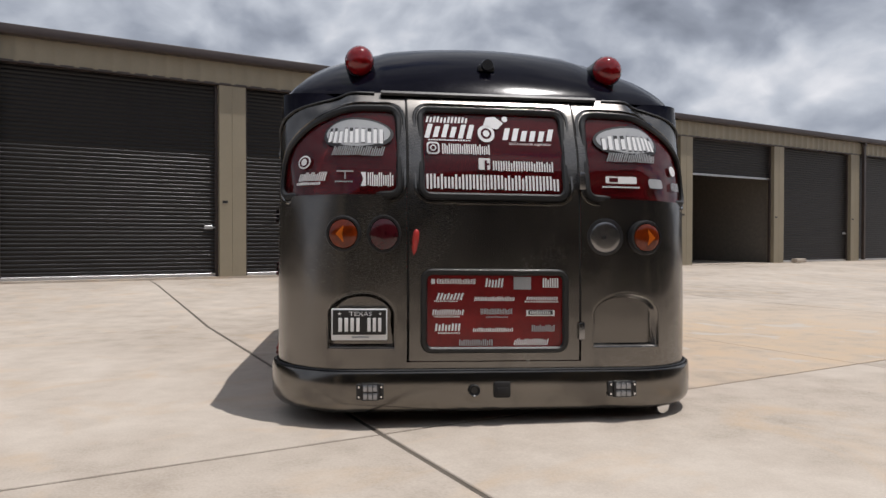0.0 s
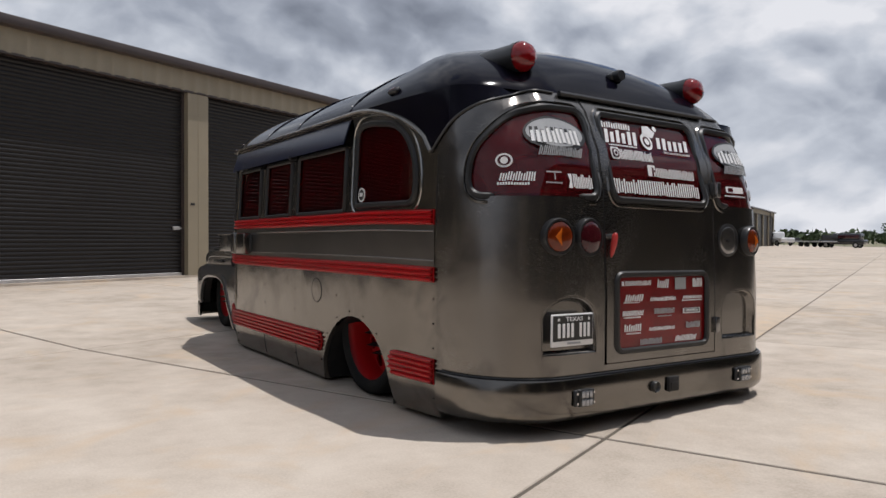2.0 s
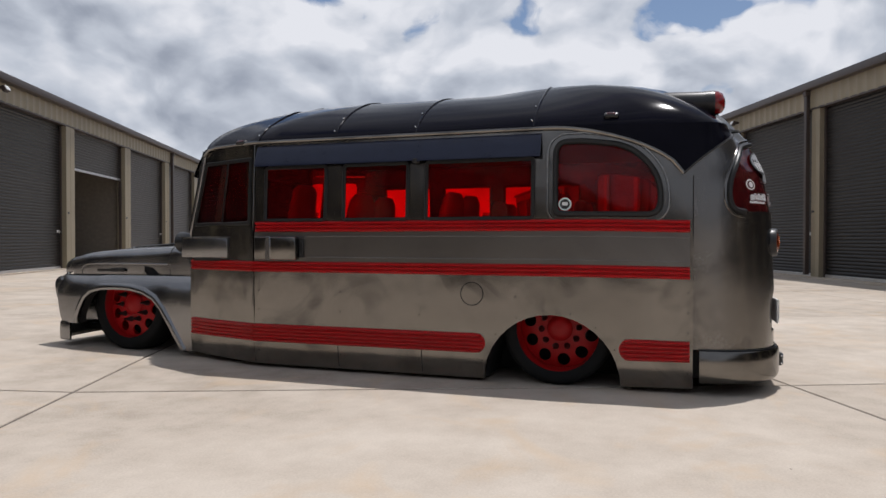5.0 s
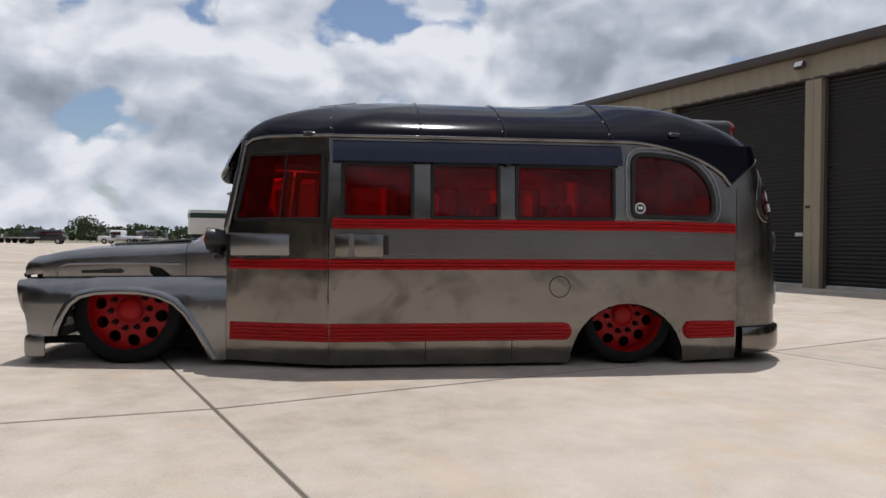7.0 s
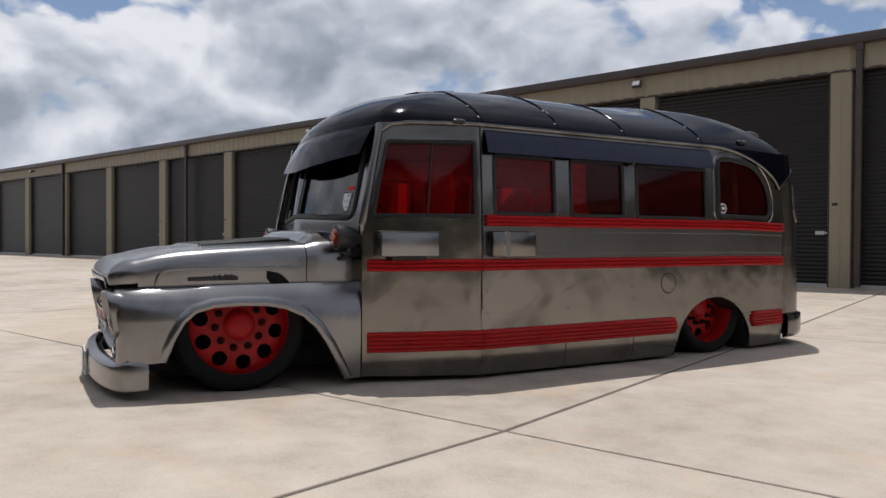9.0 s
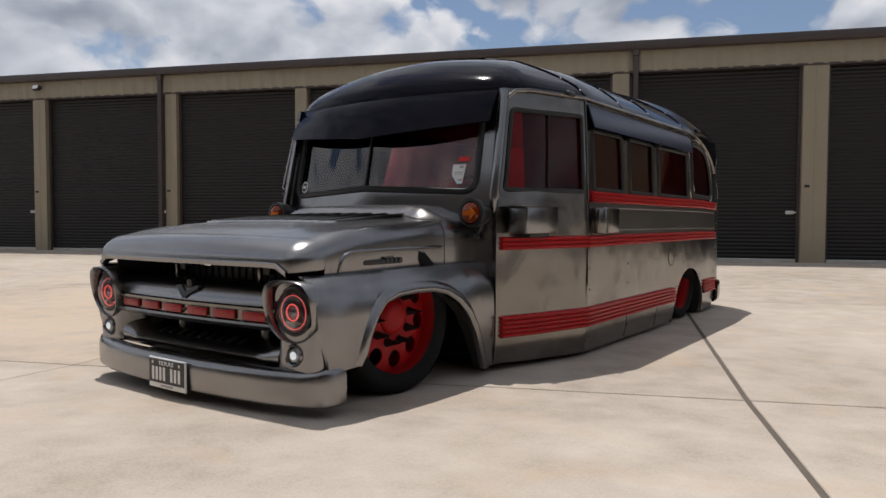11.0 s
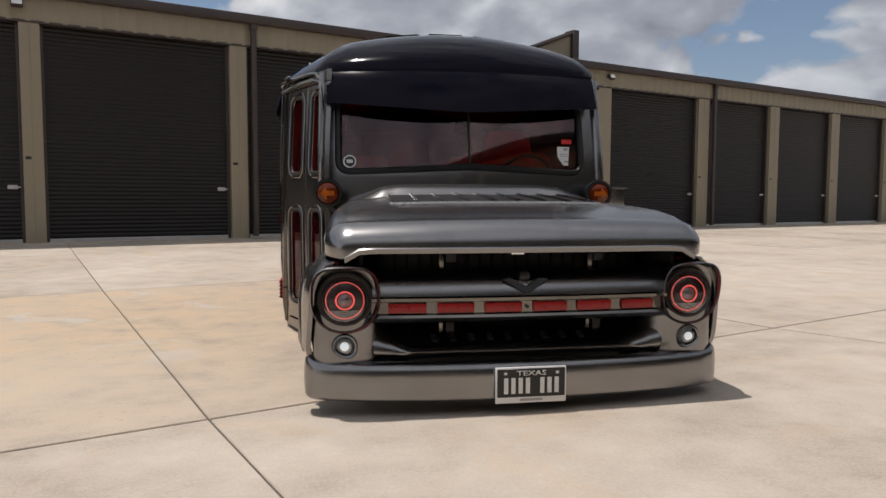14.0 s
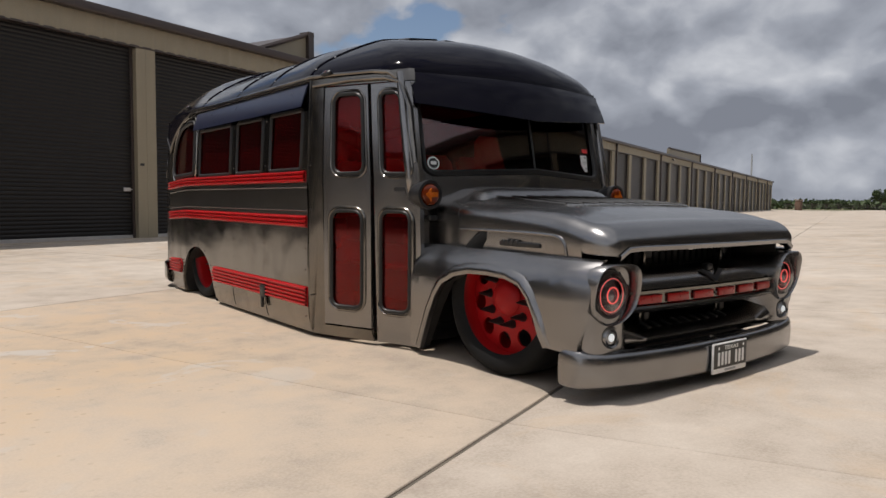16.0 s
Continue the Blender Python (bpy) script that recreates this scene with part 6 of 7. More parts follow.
# ---- wheels
def wheel(x, y, sign, name, k, dish):
    """k scales the rim's radii, dish sets the drilled disc back from the rim's edge."""
    w = part(name, moved(lathe([(0.30 * k, -0.105), (0.33 * k, -0.122), (0.352, -0.126), (0.374, -0.114), (0.386, -0.085), (0.388, 0.0), (0.386, 0.085), (0.374, 0.114), (0.352, 0.126), (0.33 * k, 0.122), (0.30 * k, 0.105)], 64, "x"), Matrix.Translation((x, y, 0.385))), RUBBER, bus, "low-profile tyre on a red drilled steel wheel")
    for side in (-1, 1):
        part("tread_edge", moved(lathe([(0.375, side * 0.118), (0.380, side * 0.112), (0.383, side * 0.104)], 64, "x"), Matrix.Translation((x, y, 0.385))), RUBBER, w)
    s = sign
    rimp = [(0.325, 0.118), (0.332, 0.110), (0.318, 0.096), (0.300, 0.05), (0.296, 0.0), (0.296, -0.11)]
    part("rim", moved(lathe([(r * k, s * h) for r, h in rimp], 64, "x"), Matrix.Translation((x, y, 0.385))), WHEEL_RED, w, "red wheel rim")

    def place(u, v, d):
        r = math.hypot(u, v)
        h = lerp([(0.0, 0.085), (0.09, 0.080), (0.13, 0.052), (0.20, 0.048), (0.27, 0.035), (0.30, 0.02)], r) - dish
        return (x + s * (h - d), y + u, 0.385 + v)
    outline = [(0.297 * k * math.cos(2 * math.pi * i / 60), 0.297 * k * math.sin(2 * math.pi * i / 60)) for i in range(60)]
    holes = []
    for i in range(10):
        a = 2 * math.pi * (i + 0.33) / 10
        holes.append([(k * (0.233 * math.cos(a) + 0.047 * math.cos(2 * math.pi * j / 16)), k * (0.233 * math.sin(a) + 0.047 * math.sin(2 * math.pi * j / 16))) for j in range(16)])
    part("disc", sheet(outline, holes, place, 0.012, (-0.1, 0.1), (-0.1, 0.1)), WHEEL_RED, w, "red steel disc with round holes", smooth=30)
    part("hub_cap", moved(lathe([(0.001, s * (0.104 - dish)), (0.045, s * (0.101 - dish)), (0.075, s * (0.092 - dish)), (0.092, s * (0.072 - dish))], 32, "x"), Matrix.Translation((x, y, 0.385))), WHEEL_RED, w)
    for i in range(10):
        a = 2 * math.pi * (i + 0.89) / 10
        part("lug_nut", moved(lathe([(0.023, s * (0.045 - dish)), (0.023, s * (0.062 - dish)), (0.018, s * (0.07 - dish)), (0.012, s * (0.105 - dish)), (0.002, s * (0.145 - dish))], 12, "x"), Matrix.Translation((x, y + 0.135 * math.cos(a), 0.385 + 0.135 * math.sin(a)))), BLACK, w, "black spiked lug nut" if i == 0 else "")
    part("brake_drum", moved(lathe([(0.001, -s * 0.06), (0.19, -s * 0.06), (0.19, -s * 0.12), (0.001, -s * 0.12)], 32, "x"), Matrix.Translation((x, y, 0.385))), VOID, w)
    return w


for sg in (-1, 1):
    front = wheel(0.0, 0.0, sg, "front_wheel", 0.95, 0.0)
    # tucked in at the top and toed in by the lowered suspension
    tucked = Matrix.Translation((sg * 0.715 + 0.004, 5.400, 0)) @ pose(0, 0, 0, 0, 0, sg * 3) @ Matrix.Translation((0, 0, 0.4235)) @ pose(0, 0, 0, 0, -sg * 3.8, 0) @ Matrix.Translation((0, 0, -0.4235)) @ Matrix.Scale(1.10, 4)
    for ob in (front, *front.children):
        ob.data.transform(tucked)
    wheel(sg * 1.020, 1.400, sg, "rear_wheel", 0.97, 0.08)
part("chassis", join(rbox((-0.52, 0.25, 0.08), (0.52, 5.85, 0.24), 0.02), rbox((-0.70, 5.30, 0.30), (0.70, 5.47, 0.44), 0.03), rbox((-0.95, 1.34, 0.32), (0.95, 1.46, 0.44), 0.03), rbox((-0.48, 4.75, 0.20), (0.48, 5.78, 0.62), 0.03)), VOID, bus)
part("underfloor", join(rbox((-1.17, 1.95, 0.05), (1.17, 3.8, 0.30), 0.0), rbox((-1.15, 0.25, 0.10), (1.15, 0.90, 0.30), 0.0), rbox((-0.85, 3.8, 0.06), (0.85, 4.64, 0.30), 0.0)), VOID, bus)

# ---- cabin: floor, inner ceiling, seats
part("cabin_floor", join(rbox((-1.17, 0.40, 0.50), (1.17, 3.80, 0.53), 0.0), rbox((-0.88, 3.80, 0.50), (0.88, 4.60, 0.53), 0.0)), CABIN, bus)
part("headliner", grid_mesh([[(x * (1.0 if y < 4 else 0.8), y, 2.03 - 0.23 * (x / 1.1) ** 2) for x in (-1.1, -0.7, 0, 0.7, 1.1)] for y in (0.75, 2.4, 3.8, 4.4)]), HEADLINER, bus)
part("dashboard", rbox((-0.88, 4.38, 0.86), (0.88, 4.64, 1.09), 0.05, 3), CABIN, bus)


def cabin_seat(x, y, back=1.38):
    st = part("cabin_seat", rbox((x - 0.21, y, 0.80), (x + 0.21, y + 0.44, 0.93), 0.05, 3), SEAT_RED, bus, "red vinyl seat in the cabin")
    rows = []
    for z, w, d in ((0.88, 0.20, 0.07), (1.05, 0.215, 0.075), (1.22, 0.21, 0.065), (back - 0.05, 0.185, 0.055), (back, 0.13, 0.03)):
        yy = y - 0.02 - 0.16 * (z - 0.88)
        rows.append([(x + w * math.cos(2 * math.pi * i / 16) * (abs(math.cos(2 * math.pi * i / 16)) + 0.05) ** -0.35, yy + d * math.sin(2 * math.pi * i / 16), z) for i in range(16)])
    part("backrest", grid_mesh(rows, closed=True, caps=True), SEAT_RED, st)
    part("seat_frame", rbox((x - 0.15, y + 0.05, 0.53), (x + 0.15, y + 0.38, 0.82), 0.02, 2), BLACK, st)


for y in (0.78, 1.55, 2.32, 3.09):
    for x in (-0.93, -0.48):
        cabin_seat(x, y)
    if y < 3:
        for x in (0.93, 0.48):
            cabin_seat(x, y)
cabin_seat(-0.52, 3.86, 1.50)
part("steering_wheel", join(tube([(-0.50 + 0.19 * math.cos(2 * math.pi * i / 28), 4.30 + 0.07 * math.sin(2 * math.pi * i / 28), 1.10 + 0.17 * math.sin(2 * math.pi * i / 28)) for i in range(28)], 0.013, 8, closed=True, up=Vector((0, 0.9, -0.4))), tube([(-0.5, 4.31, 1.10), (-0.5, 4.5, 1.0)], 0.025, 8)), BLACK, bus)
for x, y in ((0.45, 3.8), (0.45, 4.35), (-0.25, 3.72)):
    part("grab_pole", tube([(x, y, 0.53), (x, y, 1.9)], 0.016, 8), RED, bus)


# ---- white vinyl marks on the rear windows and the sponsor panel (plain shapes and bars only)
rng = random.Random(7)


def mark(loop, parent, mat=WHITE, lift=0.0, name="vinyl_mark", flip=1, cuts=()):
    return part(name, sheet(loop, [], lambda u, v, d: tail_at(flip * u, v, d - lift), 0.0012, cuts), mat, parent, smooth=0)


def word(u0, v0, u1, v1, count, parent, mat=WHITE, lift=-0.004, flip=1, slant=0.0, gap=0.30):
    """A word as a row of plain upright bars."""
    if count > 1 and (u1 - u0) / count > 0.016:
        count, gap = count * 2, 0.42
    w = (u1 - u0) / count
    for i in range(count):
        a, b = u0 + w * i, u0 + w * (i + 1 - gap)
        low = v0 + (v1 - v0) * rng.choice((0.0, 0.0, 0.06))
        hi = v1 - (v1 - v0) * rng.choice((0.0, 0.0, 0.18))
        loop = [(a, low), (b, low), (b + slant * (hi - low), hi), (a + slant * (hi - low), hi)]
        part("letter_bar", sheet(loop, [], lambda u, v, d: tail_at(flip * u, v, d - lift), 0.0012, [sg * c for sg in (-1, 1) for c in (FLATX, FLATX + 0.1, FLATX + 0.2, FLATX + 0.3)]), mat, parent, smooth=0)


def disc_loop(u, v, r, ry=None, n=22):
    return [(u + r * math.cos(2 * math.pi * i / n), v + (ry or r) * math.sin(2 * math.pi * i / n)) for i in range(n)]


L = -0.004
# rear door window: title, wheel sign, two handle lines, long line
word(-0.365, 1.620, -0.13, 1.655, 6, rear_door, slant=0.25)
word(-0.375, 1.535, -0.10, 1.612, 3, rear_door, slant=0.3, gap=0.26)
mark(disc_loop(-0.035, 1.565, 0.047), rear_door, WHITE, -L * 0 + 0.004)
mark(disc_loop(-0.035, 1.565, 0.030), rear_door, FILM, 0.0055)
mark(disc_loop(-0.035, 1.565, 0.018), rear_door, WHITE, 0.007)
mark([(-0.05, 1.605), (0.03, 1.59), (0.065, 1.625), (0.02, 1.66), (-0.03, 1.655)], rear_door, WHITE, 0.004)
mark(disc_loop(0.075, 1.648, 0.016), rear_door, WHITE, 0.004)
word(0.055, 1.530, 0.350, 1.600, 3, rear_door, slant=0.3, gap=0.28)
word(-0.355, 1.521, -0.12, 1.529, 16, rear_door)
lettering("501C3 non-profit organization", 0.019, Matrix.Translation(tail_at(0.205, 1.507, -0.004)) @ pose(0, 0, 0, 90 - 20, 0, 0), WHITE, rear_door, 1.0)
mark(rrect(-0.365, 1.447, -0.295, 1.512, 0.018), rear_door, WHITE, 0.004)
mark(rrect(-0.356, 1.456, -0.304, 1.503, 0.014), rear_door, FILM, 0.0055)
mark(disc_loop(-0.33, 1.48, 0.017), rear_door, WHITE, 0.007)
mark(disc_loop(-0.33, 1.48, 0.010), rear_door, FILM, 0.0085)
word(-0.28, 1.450, -0.015, 1.505, 11, rear_door, gap=0.36)
mark(rrect(-0.085, 1.372, -0.022, 1.432, 0.006), rear_door, WHITE, 0.004)
mark([(-0.052, 1.372), (-0.038, 1.372), (-0.038, 1.395), (-0.026, 1.395), (-0.026, 1.406), (-0.038, 1.406), (-0.038, 1.42), (-0.052, 1.42)], rear_door, FILM, 0.0055)
word(-0.005, 1.368, 0.335, 1.420, 12, rear_door, gap=0.36)
word(-0.368, 1.268, 0.365, 1.345, 19, rear_door, gap=0.36)

# quarter windows
for sg, shell in ((-1, tl), (1, tr)):
    f = 1
    def q(a, b):
        return (-b, -a) if sg < 0 else (a, b)
    c = 0.78 if sg < 0 else 0.80
    cut = [sg * k for k in (FLATX, FLATX + 0.06, FLATX + 0.12, FLATX + 0.18, FLATX + 0.24, FLATX + 0.30, FLATX + 0.36, FLATX + 0.42)]
    mark(disc_loop(sg * c, 1.545, 0.235, 0.088, 30), shell, BLACK, 0.004, cuts=cut)
    mark(disc_loop(sg * c, 1.550, 0.215, 0.072, 30), shell, GREY_VINYL, 0.0052, cuts=cut)
    a, b = q(c - 0.19, c + 0.19)
    word(a, 1.487, b, 1.575, 5, shell, BLACK, 0.0065, gap=0.08)
    word(a + 0.006, 1.494, b - 0.005, 1.570, 5, shell, WHITE, 0.0075, gap=0.26)
    a, b = q(c - 0.17, c + 0.15)
    word(a, 1.430, b, 1.478, 12, shell, GREY_VINYL, 0.005, slant=0.4, gap=0.2)
    if sg < 0:
        mark(disc_loop(-1.13, 1.40, 0.050, 0.035), shell, WHITE, 0.004, cuts=cut)
        mark(disc_loop(-1.13, 1.40, 0.038, 0.026), shell, FILM, 0.0055, cuts=cut)
        mark(disc_loop(-1.13, 1.40, 0.022, 0.018), shell, WHITE, 0.007, cuts=cut)
        word(-1.155, 1.300, -0.955, 1.345, 7, shell, lift=0.004, slant=0.25, gap=0.15)
        word(-1.165, 1.280, -0.985, 1.295, 12, shell, lift=0.004)
        mark([(-0.89, 1.352), (-0.79, 1.352), (-0.79, 1.345), (-0.835, 1.345), (-0.835, 1.31), (-0.842, 1.31), (-0.842, 1.345), (-0.89, 1.345)], shell, GREY_VINYL, 0.004, cuts=cut)
        word(-0.895, 1.292, -0.79, 1.300, 10, shell, GREY_VINYL, 0.004)
        mark([(-0.745, 1.275), (-0.715, 1.275), (-0.715, 1.345), (-0.745, 1.345), (-0.73, 1.31)], shell, WHITE, 0.004)
        word(-0.705, 1.275, -0.545, 1.345, 6, shell, lift=0.004, gap=0.16)
    else:
        mark(rrect(0.62, 1.315, 0.80, 1.352, 0.008), shell, WHITE, 0.004, cuts=cut)
        mark(rrect(0.64, 1.322, 0.69, 1.345, 0.004), shell, FILM, 0.0055, cuts=cut)
        word(0.60, 1.292, 0.82, 1.300, 14, shell, lift=0.004)
        mark(rrect(0.88, 1.295, 1.00, 1.345, 0.02), shell, GREY_VINYL, 0.004, cuts=cut)
        mark(disc_loop(1.16, 1.40, 0.04, 0.028), shell, WHITE, 0.004, cuts=cut)
        word(1.10, 1.29, 1.22, 1.335, 4, shell, GREY_VINYL, 0.004, gap=0.3)

# sponsor panel: rows of small marks
for u0, v0, u1, v1, n, sl, mt in ((-0.345, 0.760, -0.325, 0.792, 1, 0, WHITE), (-0.315, 0.762, -0.105, 0.788, 12, 0, WHITE), (-0.055, 0.745, 0.045, 0.792, 3, 0.15, WHITE), (0.10, 0.735, 0.195, 0.80, 1, 0, GREY_VINYL), (0.26, 0.745, 0.35, 0.795, 7, 0, WHITE),
                                  (-0.32, 0.680, -0.175, 0.715, 4, 0.35, WHITE), (-0.33, 0.670, -0.20, 0.677, 6, 0, WHITE), (-0.115, 0.675, 0.105, 0.697, 12, 0.2, WHITE), (0.17, 0.68, 0.345, 0.698, 7, 0.2, WHITE), (0.16, 0.668, 0.35, 0.676, 12, 0, WHITE),
                                  (-0.34, 0.603, -0.17, 0.630, 7, 0.2, WHITE), (-0.33, 0.590, -0.19, 0.598, 8, 0, WHITE), (-0.08, 0.605, 0.095, 0.635, 10, 0, GREY_VINYL), (-0.05, 0.588, 0.07, 0.595, 7, 0, GREY_VINYL), (0.17, 0.595, 0.325, 0.635, 1, 0, WHITE),
                                  (-0.325, 0.520, -0.185, 0.558, 4, 0.1, WHITE), (-0.31, 0.505, -0.19, 0.513, 7, 0.3, WHITE), (-0.12, 0.515, 0.10, 0.535, 11, 0, WHITE), (0.20, 0.515, 0.33, 0.55, 6, 0, GREY_VINYL),
                                  (-0.195, 0.443, -0.01, 0.475, 8, 0, GREY_VINYL), (0.10, 0.445, 0.29, 0.478, 9, 0.25, WHITE)):
    word(u0, v0, u1, v1, n, rear_door, mt, 0.002, slant=sl, gap=0.34 if n > 1 else 0.0)
mark(rrect(0.18, 0.604, 0.315, 0.626, 0.003), rear_door, BLACK, 0.004)
word(0.19, 0.608, 0.305, 0.622, 5, rear_door, WHITE, 0.006)

# ---- the hand-built body is not quite square: the tail is drawn in and sits a little low, the nose flares
SAG = [(0.25, 0.0), (0.42, 0.027), (0.8, 0.020), (1.02, 0.029), (1.23, 0.030), (1.69, 0.012), (1.80, 0.025), (2.02, 0.038), (2.3, 0.045)]


def ease(a, b, x):
    t = max(0.0, min(1.0, (x - a) / (b - a)))
    return t * t * (3 - 2 * t)


def settled(p):
    x, y, z = p
    w = 1 - ease(0.2, 1.3, y)
    c = ease(3.9, 4.4, y) * (1 - ease(4.9, 5.1, y))
    n = ease(4.95, 5.5, y)
    dx = w * (-0.015 * x - 0.022 + 0.034 * ease(0.45, 0.85, -x)) - 0.022 * c + n * x * (0.016 + 0.018 * ease(0.25, 0.32, z) + 0.008 * ease(0.66, 0.76, z))
    dz = w * (-lerp(SAG, z) - 0.010 * x)
    dy = -0.035 * max(0.0, min(1.0, (y - 5.75) / 0.4)) - 0.038 * ease(4.25, 4.62, y) * (1 - ease(4.98, 5.3, y))
    return Vector((x + dx, y + dy, z + dz))


for ob in bus.children_recursive:
    if ob.type == "MESH" and not any(o.name.startswith(("front_wheel", "rear_wheel")) for o in (ob, ob.parent)):
        if ob.data.users > 1:
            ob.location = settled(ob.location)
        else:
            for v in ob.data.vertices:
                v.co = settled(v.co)

# ---------------------------------------------------------------- beyond the yard


def tree(h, spread, seed, label):
    r = random.Random(seed)
    t = thing("tree", label, "tree", group="trees beyond the yard")
    limbs = [tube([(0, 0, 0), (0.05 * h * r.uniform(-1, 1), 0.05 * h * r.uniform(-1, 1), h * 0.3), (0.1 * h * r.uniform(-1, 1), 0.1 * h * r.uniform(-1, 1), h * 0.62)], h * 0.022, 7, up=Vector((1, 0, 0)))]
    for i in range(5):
        a = 2 * math.pi * i / 5 + r.uniform(-0.4, 0.4)
        limbs.append(tube([(0, 0, h * 0.30), (spread * 0.25 * math.cos(a), spread * 0.25 * math.sin(a), h * 0.5), (spread * 0.42 * math.cos(a), spread * 0.42 * math.sin(a), h * 0.68)], h * 0.010, 5, up=Vector((0.3, 0.2, 1))))
    part("trunk", join(*limbs), BARK, t)
    b = bmesh.new()
    blobs = [(Vector((spread * 0.36 * r.uniform(-1, 1), spread * 0.36 * r.uniform(-1, 1), h * r.uniform(0.45, 0.80))), spread * r.uniform(0.13, 0.22)) for _ in range(14)]
    for c, rad in blobs:
        for _ in range(90):
            d = Vector((r.gauss(0, 1), r.gauss(0, 1), r.gauss(0, 0.8))).normalized()
            p = c + d * rad * r.uniform(0.55, 1.05)
            s = h * r.uniform(0.018, 0.04)
            q = Euler((r.uniform(0, 6.3), r.uniform(0, 6.3), r.uniform(0, 6.3))).to_matrix()
            b.faces.new([b.verts.new(p + q @ Vector(v) * s) for v in ((-1, -0.6, 0), (1, -0.6, 0.2), (1, 0.6, 0), (-1, 0.6, 0.2))])
    part("crown", b, LEAF, t, smooth=0)
    return t


oak = tree(4.2, 6.0, 3, "broad dark green oak far beyond the yard")
oak.matrix_basis = pose(*land(121, -3.3), 0, 0, 30)
small = tree(3.2, 2.6, 5, "small green tree at the yard's far edge")
small.matrix_basis = pose(*land(112, -9.0))
r = random.Random(11)
for s, off, k in [(112 + r.uniform(-6, 8), off + r.uniform(-1.5, 1.5), r.uniform(0.35, 0.75)) for off in range(-34, 32, 3)] + [(-178, -5.9, 0.62), (-183, -3.1, 0.7), (-178.4, 2.7, 0.75), (-183.5, 5.3, 0.85), (-188.5, 7.7, 0.75), (-173, 15.6, 1.6), (-174, 18.2, 1.75), (-173, 20.8, 1.85), (-176, 24.0, 1.5)]:
    copy_thing(small, Matrix.Translation(yard(s, off, lean(s))) @ pose(0, 0, 0, 0, 0, r.uniform(0, 360)) @ Matrix.Scale(k, 4))


def far_woods(points, seed, label):
    rr = random.Random(seed)
    b = bmesh.new()
    for s, off, h in points:
        for _ in range(46):
            p = yard(s + rr.gauss(0, 2.5), off + rr.gauss(0, 2.5), lean(s) + rr.uniform(0.1, 1.0) ** 0.8 * h)
            q = Euler((rr.uniform(0, 6.3), rr.uniform(0, 6.3), rr.uniform(0, 6.3))).to_matrix()
            k = rr.uniform(0.5, 1.0)
            b.faces.new([b.verts.new(p + q @ Vector(v) * k) for v in ((-1, -0.6, 0), (1, -0.6, 0.2), (1, 0.6, 0), (-1, 0.6, 0.2))])
    tagged(part("far_woods", b, LEAF, smooth=0), label, "trees", kind="stuff")


far_woods([(200 + rng.uniform(-6, 6), o, rng.uniform(2.0, 3.6)) for o in range(-120, 130, 3)], 2, "hazy line of woods east of the yard")
far_woods([(-215 + rng.uniform(-8, 8), o, rng.uniform(1.5, 2.4)) for o in range(-60, 240, 2)], 4, "hazy line of woods west of the yard")
far_woods([(s, 190 + rng.uniform(-6, 6), rng.uniform(4.0, 8.0)) for s in range(-260, 210, 6)], 6, "woods north of the yard")


def car(label, at, turn, paint, pickup=False):
    c = thing("pickup_truck" if pickup else "car", label, "truck" if pickup else "car", at, turn, "vehicles parked at the yard's edge")
    prof = [(-2.5, 0.45), (-2.5, 0.95), (-1.0, 1.0), (-0.8, 1.0)] if pickup else [(-2.2, 0.45), (-2.25, 1.0), (-2.0, 1.1)]
    body = join(rbox((-2.6, -0.92, 0.42), (2.5, 0.92, 1.02), 0.14, 3), rbox((-0.6 if pickup else -2.2, -0.80, 0.98), (1.0, 0.80, 1.78), 0.22, 3))
    bd = part("body", body, paint, c)
    part("windows", join(rbox((-0.5 if pickup else -2.05, -0.815, 1.15), (0.85, 0.815, 1.58), 0.06, 2), rbox((0.78, -0.66, 1.12), (1.02, 0.66, 1.6), 0.06, 2)), DARK_LENS, bd)
    for x in (-1.7, 1.6):
        for y in (-0.85, 0.85):
            wl_ = part("wheel", moved(lathe([(0.2, -0.1), (0.34, -0.1), (0.36, 0.0), (0.34, 0.1), (0.2, 0.1)], 20, "y"), Matrix.Translation((x, y, 0.36))), RUBBER, c)
            part("rim", moved(lathe([(0.001, -0.09), (0.2, -0.08), (0.2, 0.08), (0.001, 0.09)], 16, "y"), Matrix.Translation((x, y, 0.36))), GALV, wl_)
    return c


car("white pickup truck parked at the yard's far edge", land(95, -4.8), 80, CAR_WHITE, True)
car("white pickup truck parked at the yard's far edge", land(95, 11.0), 60, CAR_WHITE, True)
car("black van parked at the yard's far edge", land(95.5, 3.7), 100, CAR_DARK)
car("dark car parked at the yard's far edge", land(101, -8.5), 40, CAR_DARK)


def flat_trailer(at, turn):
    t = thing("flatbed_trailer", "low empty flatbed trailer parked on the yard", "trailer", at, turn, "trailers at the yard's edge")
    part("deck", rbox((-3.2, -1.1, 0.62), (3.2, 1.1, 0.78), 0.03), GALV, t)
    part("rail", rbox((-3.2, -1.12, 0.76), (-3.1, 1.12, 1.5), 0.02), BLACK, t)
    part("rail", rbox((3.1, -1.12, 0.76), (3.2, 1.12, 1.2), 0.02), BLACK, t)
    for x in (-0.6, 0.4):
        for y in (-1.0, 1.0):
            part("wheel", moved(lathe([(0.05, -0.1), (0.33, -0.1), (0.35, 0.0), (0.33, 0.1), (0.05, 0.1)], 18, "y"), Matrix.Translation((x, y, 0.35))), RUBBER, t)


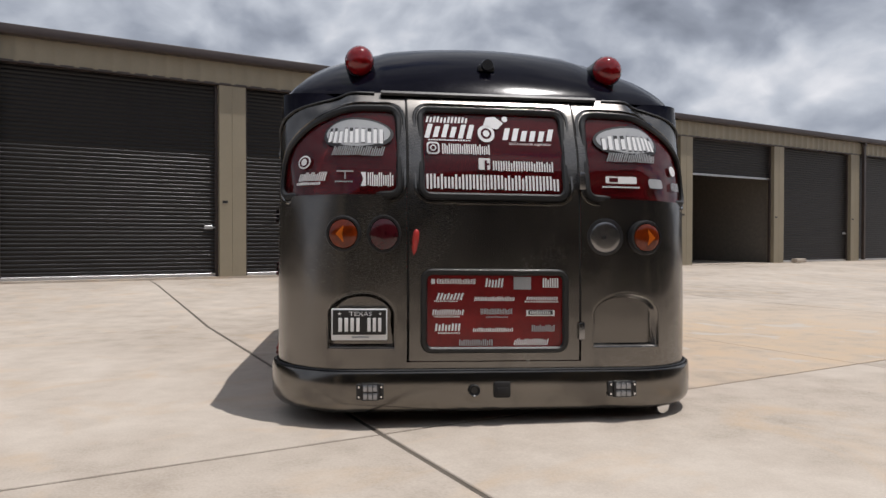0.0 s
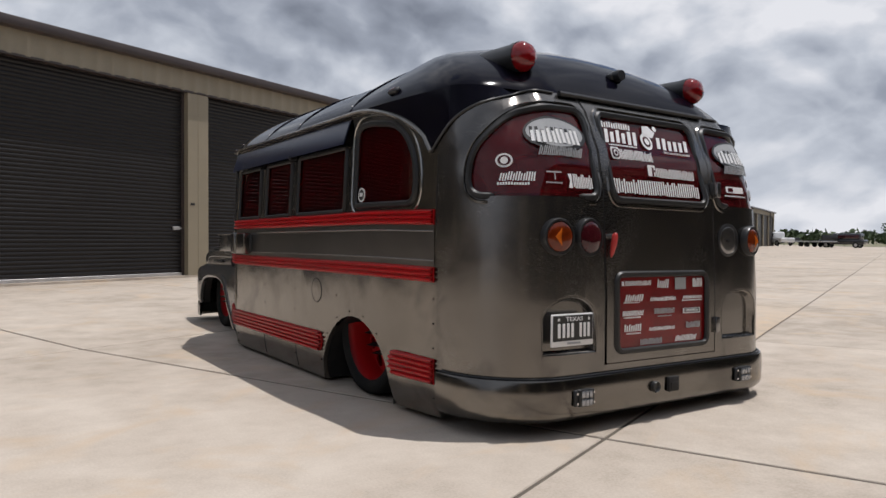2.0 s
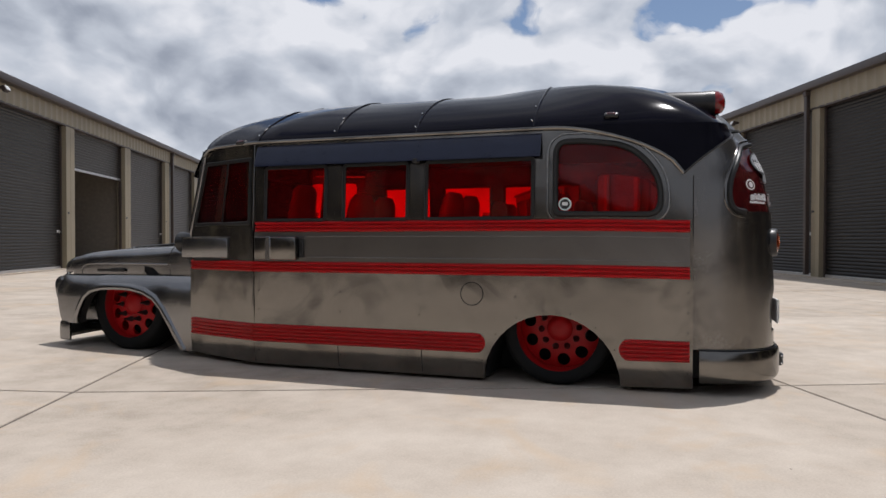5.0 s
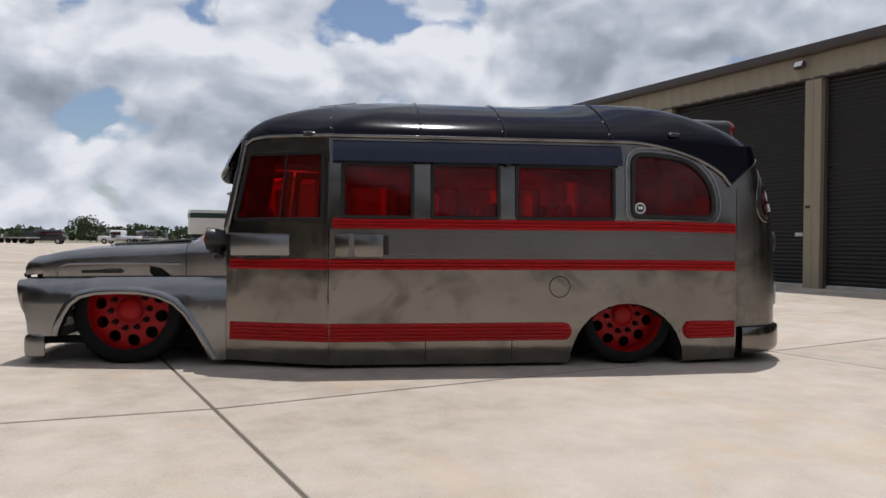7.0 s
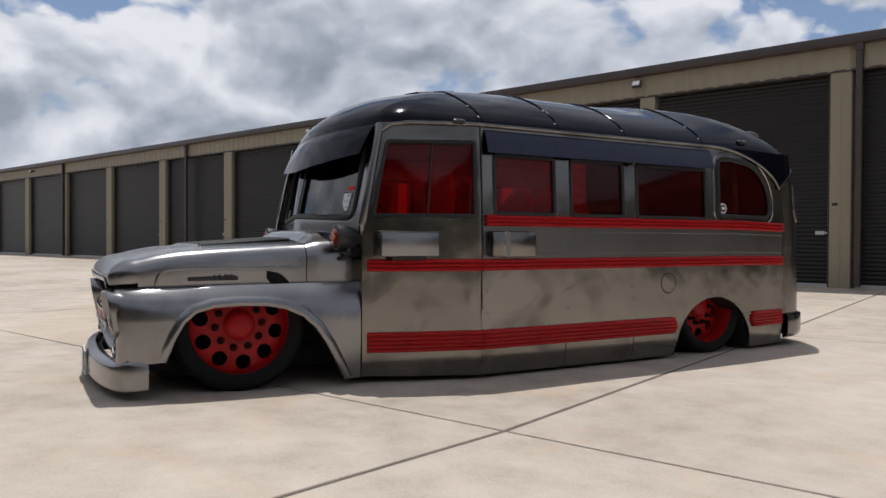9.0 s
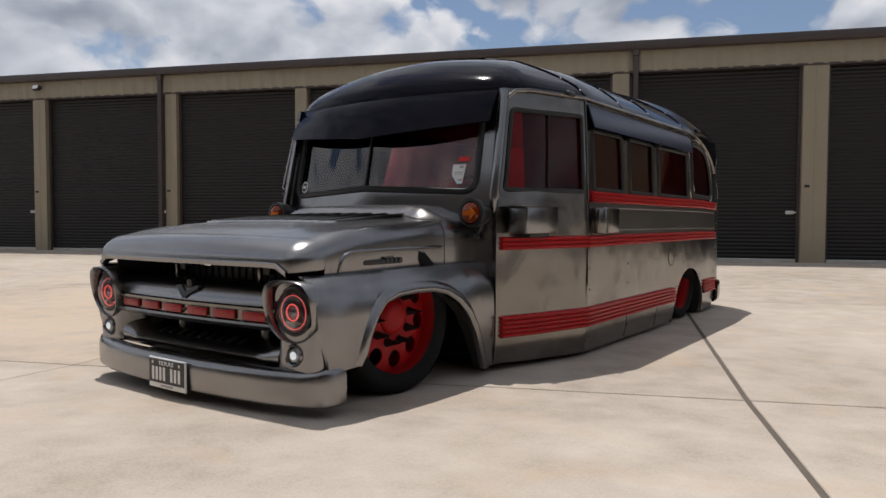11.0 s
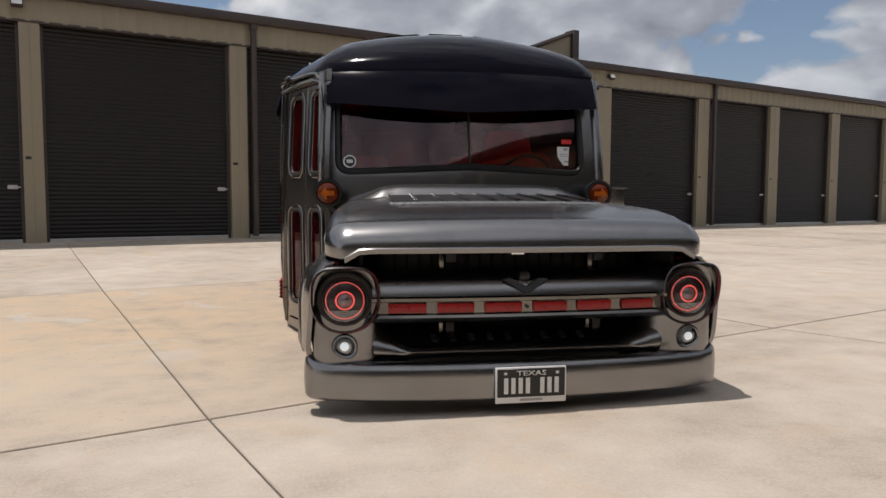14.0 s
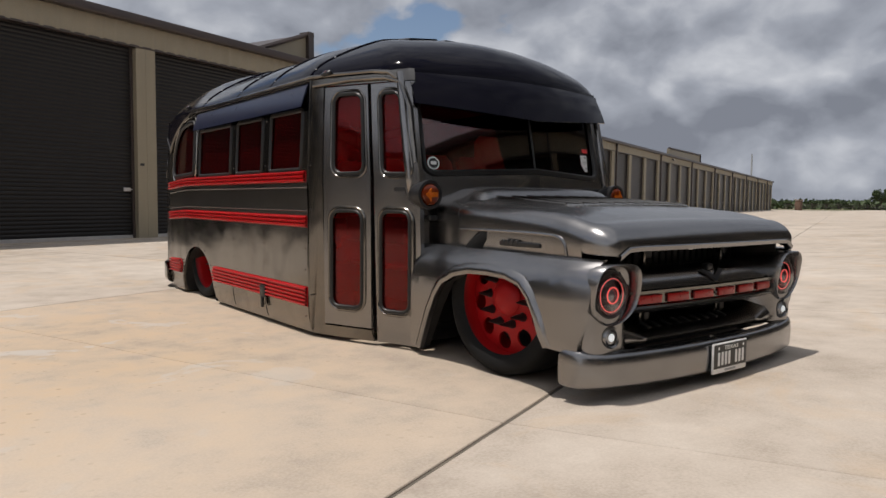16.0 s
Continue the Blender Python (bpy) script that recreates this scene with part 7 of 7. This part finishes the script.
flat_trailer(land(95, 7.2), 70)
flat_trailer(land(97, 15.0), 110)
flat_trailer(land(93, -7.0), 95)

st = thing("semi_trailer", "long white box trailer with a dark green band", "trailer", land(64.3, -14.3), YARD + 84)
box = part("box", rbox((-6.8, -1.3, 1.20), (6.8, 1.3, 3.50), 0.05), TRAILER_WHITE, st)
part("band", rbox((-6.81, -1.312, 2.72), (6.81, 1.312, 3.20), 0.01, 1), GREEN_BAND, box)
for k in range(3):
    part("yellow_mark", rbox((2.4 - 0.55 * k, 1.30, 2.77 + 0.02 * k), (2.8 - 0.55 * k, 1.322, 3.13), 0.01, 1), YELLOW, box)
part("chassis", rbox((-6.6, -0.6, 0.98), (6.6, 0.6, 1.20), 0.02), VOID, st)
for x in (-5.4, -4.2):
    for y in (-1.05, 1.05):
        part("wheel", moved(lathe([(0.05, -0.14), (0.46, -0.14), (0.5, 0.0), (0.46, 0.14), (0.05, 0.14)], 20, "y"), Matrix.Translation((x, y, 0.5))), RUBBER, st)
for y in (-0.7, 0.7):
    part("landing_leg", rbox((4.2, y - 0.07, 0.0), (4.36, y + 0.07, 1.0), 0.01), VOID, st)

wall = thing("boundary_fence", "low rail fence along the yard's far edge", "fence", land(-152, 12), YARD)
for i in range(24):
    part("post", rbox((-0.08, -14 + 2.4 * i - 0.06, 0), (0.08, -14 + 2.4 * i + 0.06, 1.0), 0.01, 1), BROWN, wall)
for z in (0.35, 0.8):
    part("rail", rbox((-0.04, -14, z), (0.04, 42, z + 0.12), 0.01, 1), BROWN, wall)
gp = thing("gate_pier", "brown brick gate pier at the yard's far edge", "pier", land(-146, 0.7))
part("pier", rbox((-0.5, -0.5, 0), (0.5, 0.5, 1.9), 0.03), BRICK, gp)
part("cap", rbox((-0.6, -0.6, 1.9), (0.6, 0.6, 2.05), 0.03), CONCRETE, gp)
mast = thing("antenna_mast", "thin grey antenna mast behind the south building", "mast", land(-192.6, -12.2))
part("pole", lathe([(0.26, 0), (0.20, 14.0), (0.001, 14.02)], 10), GALV, mast)
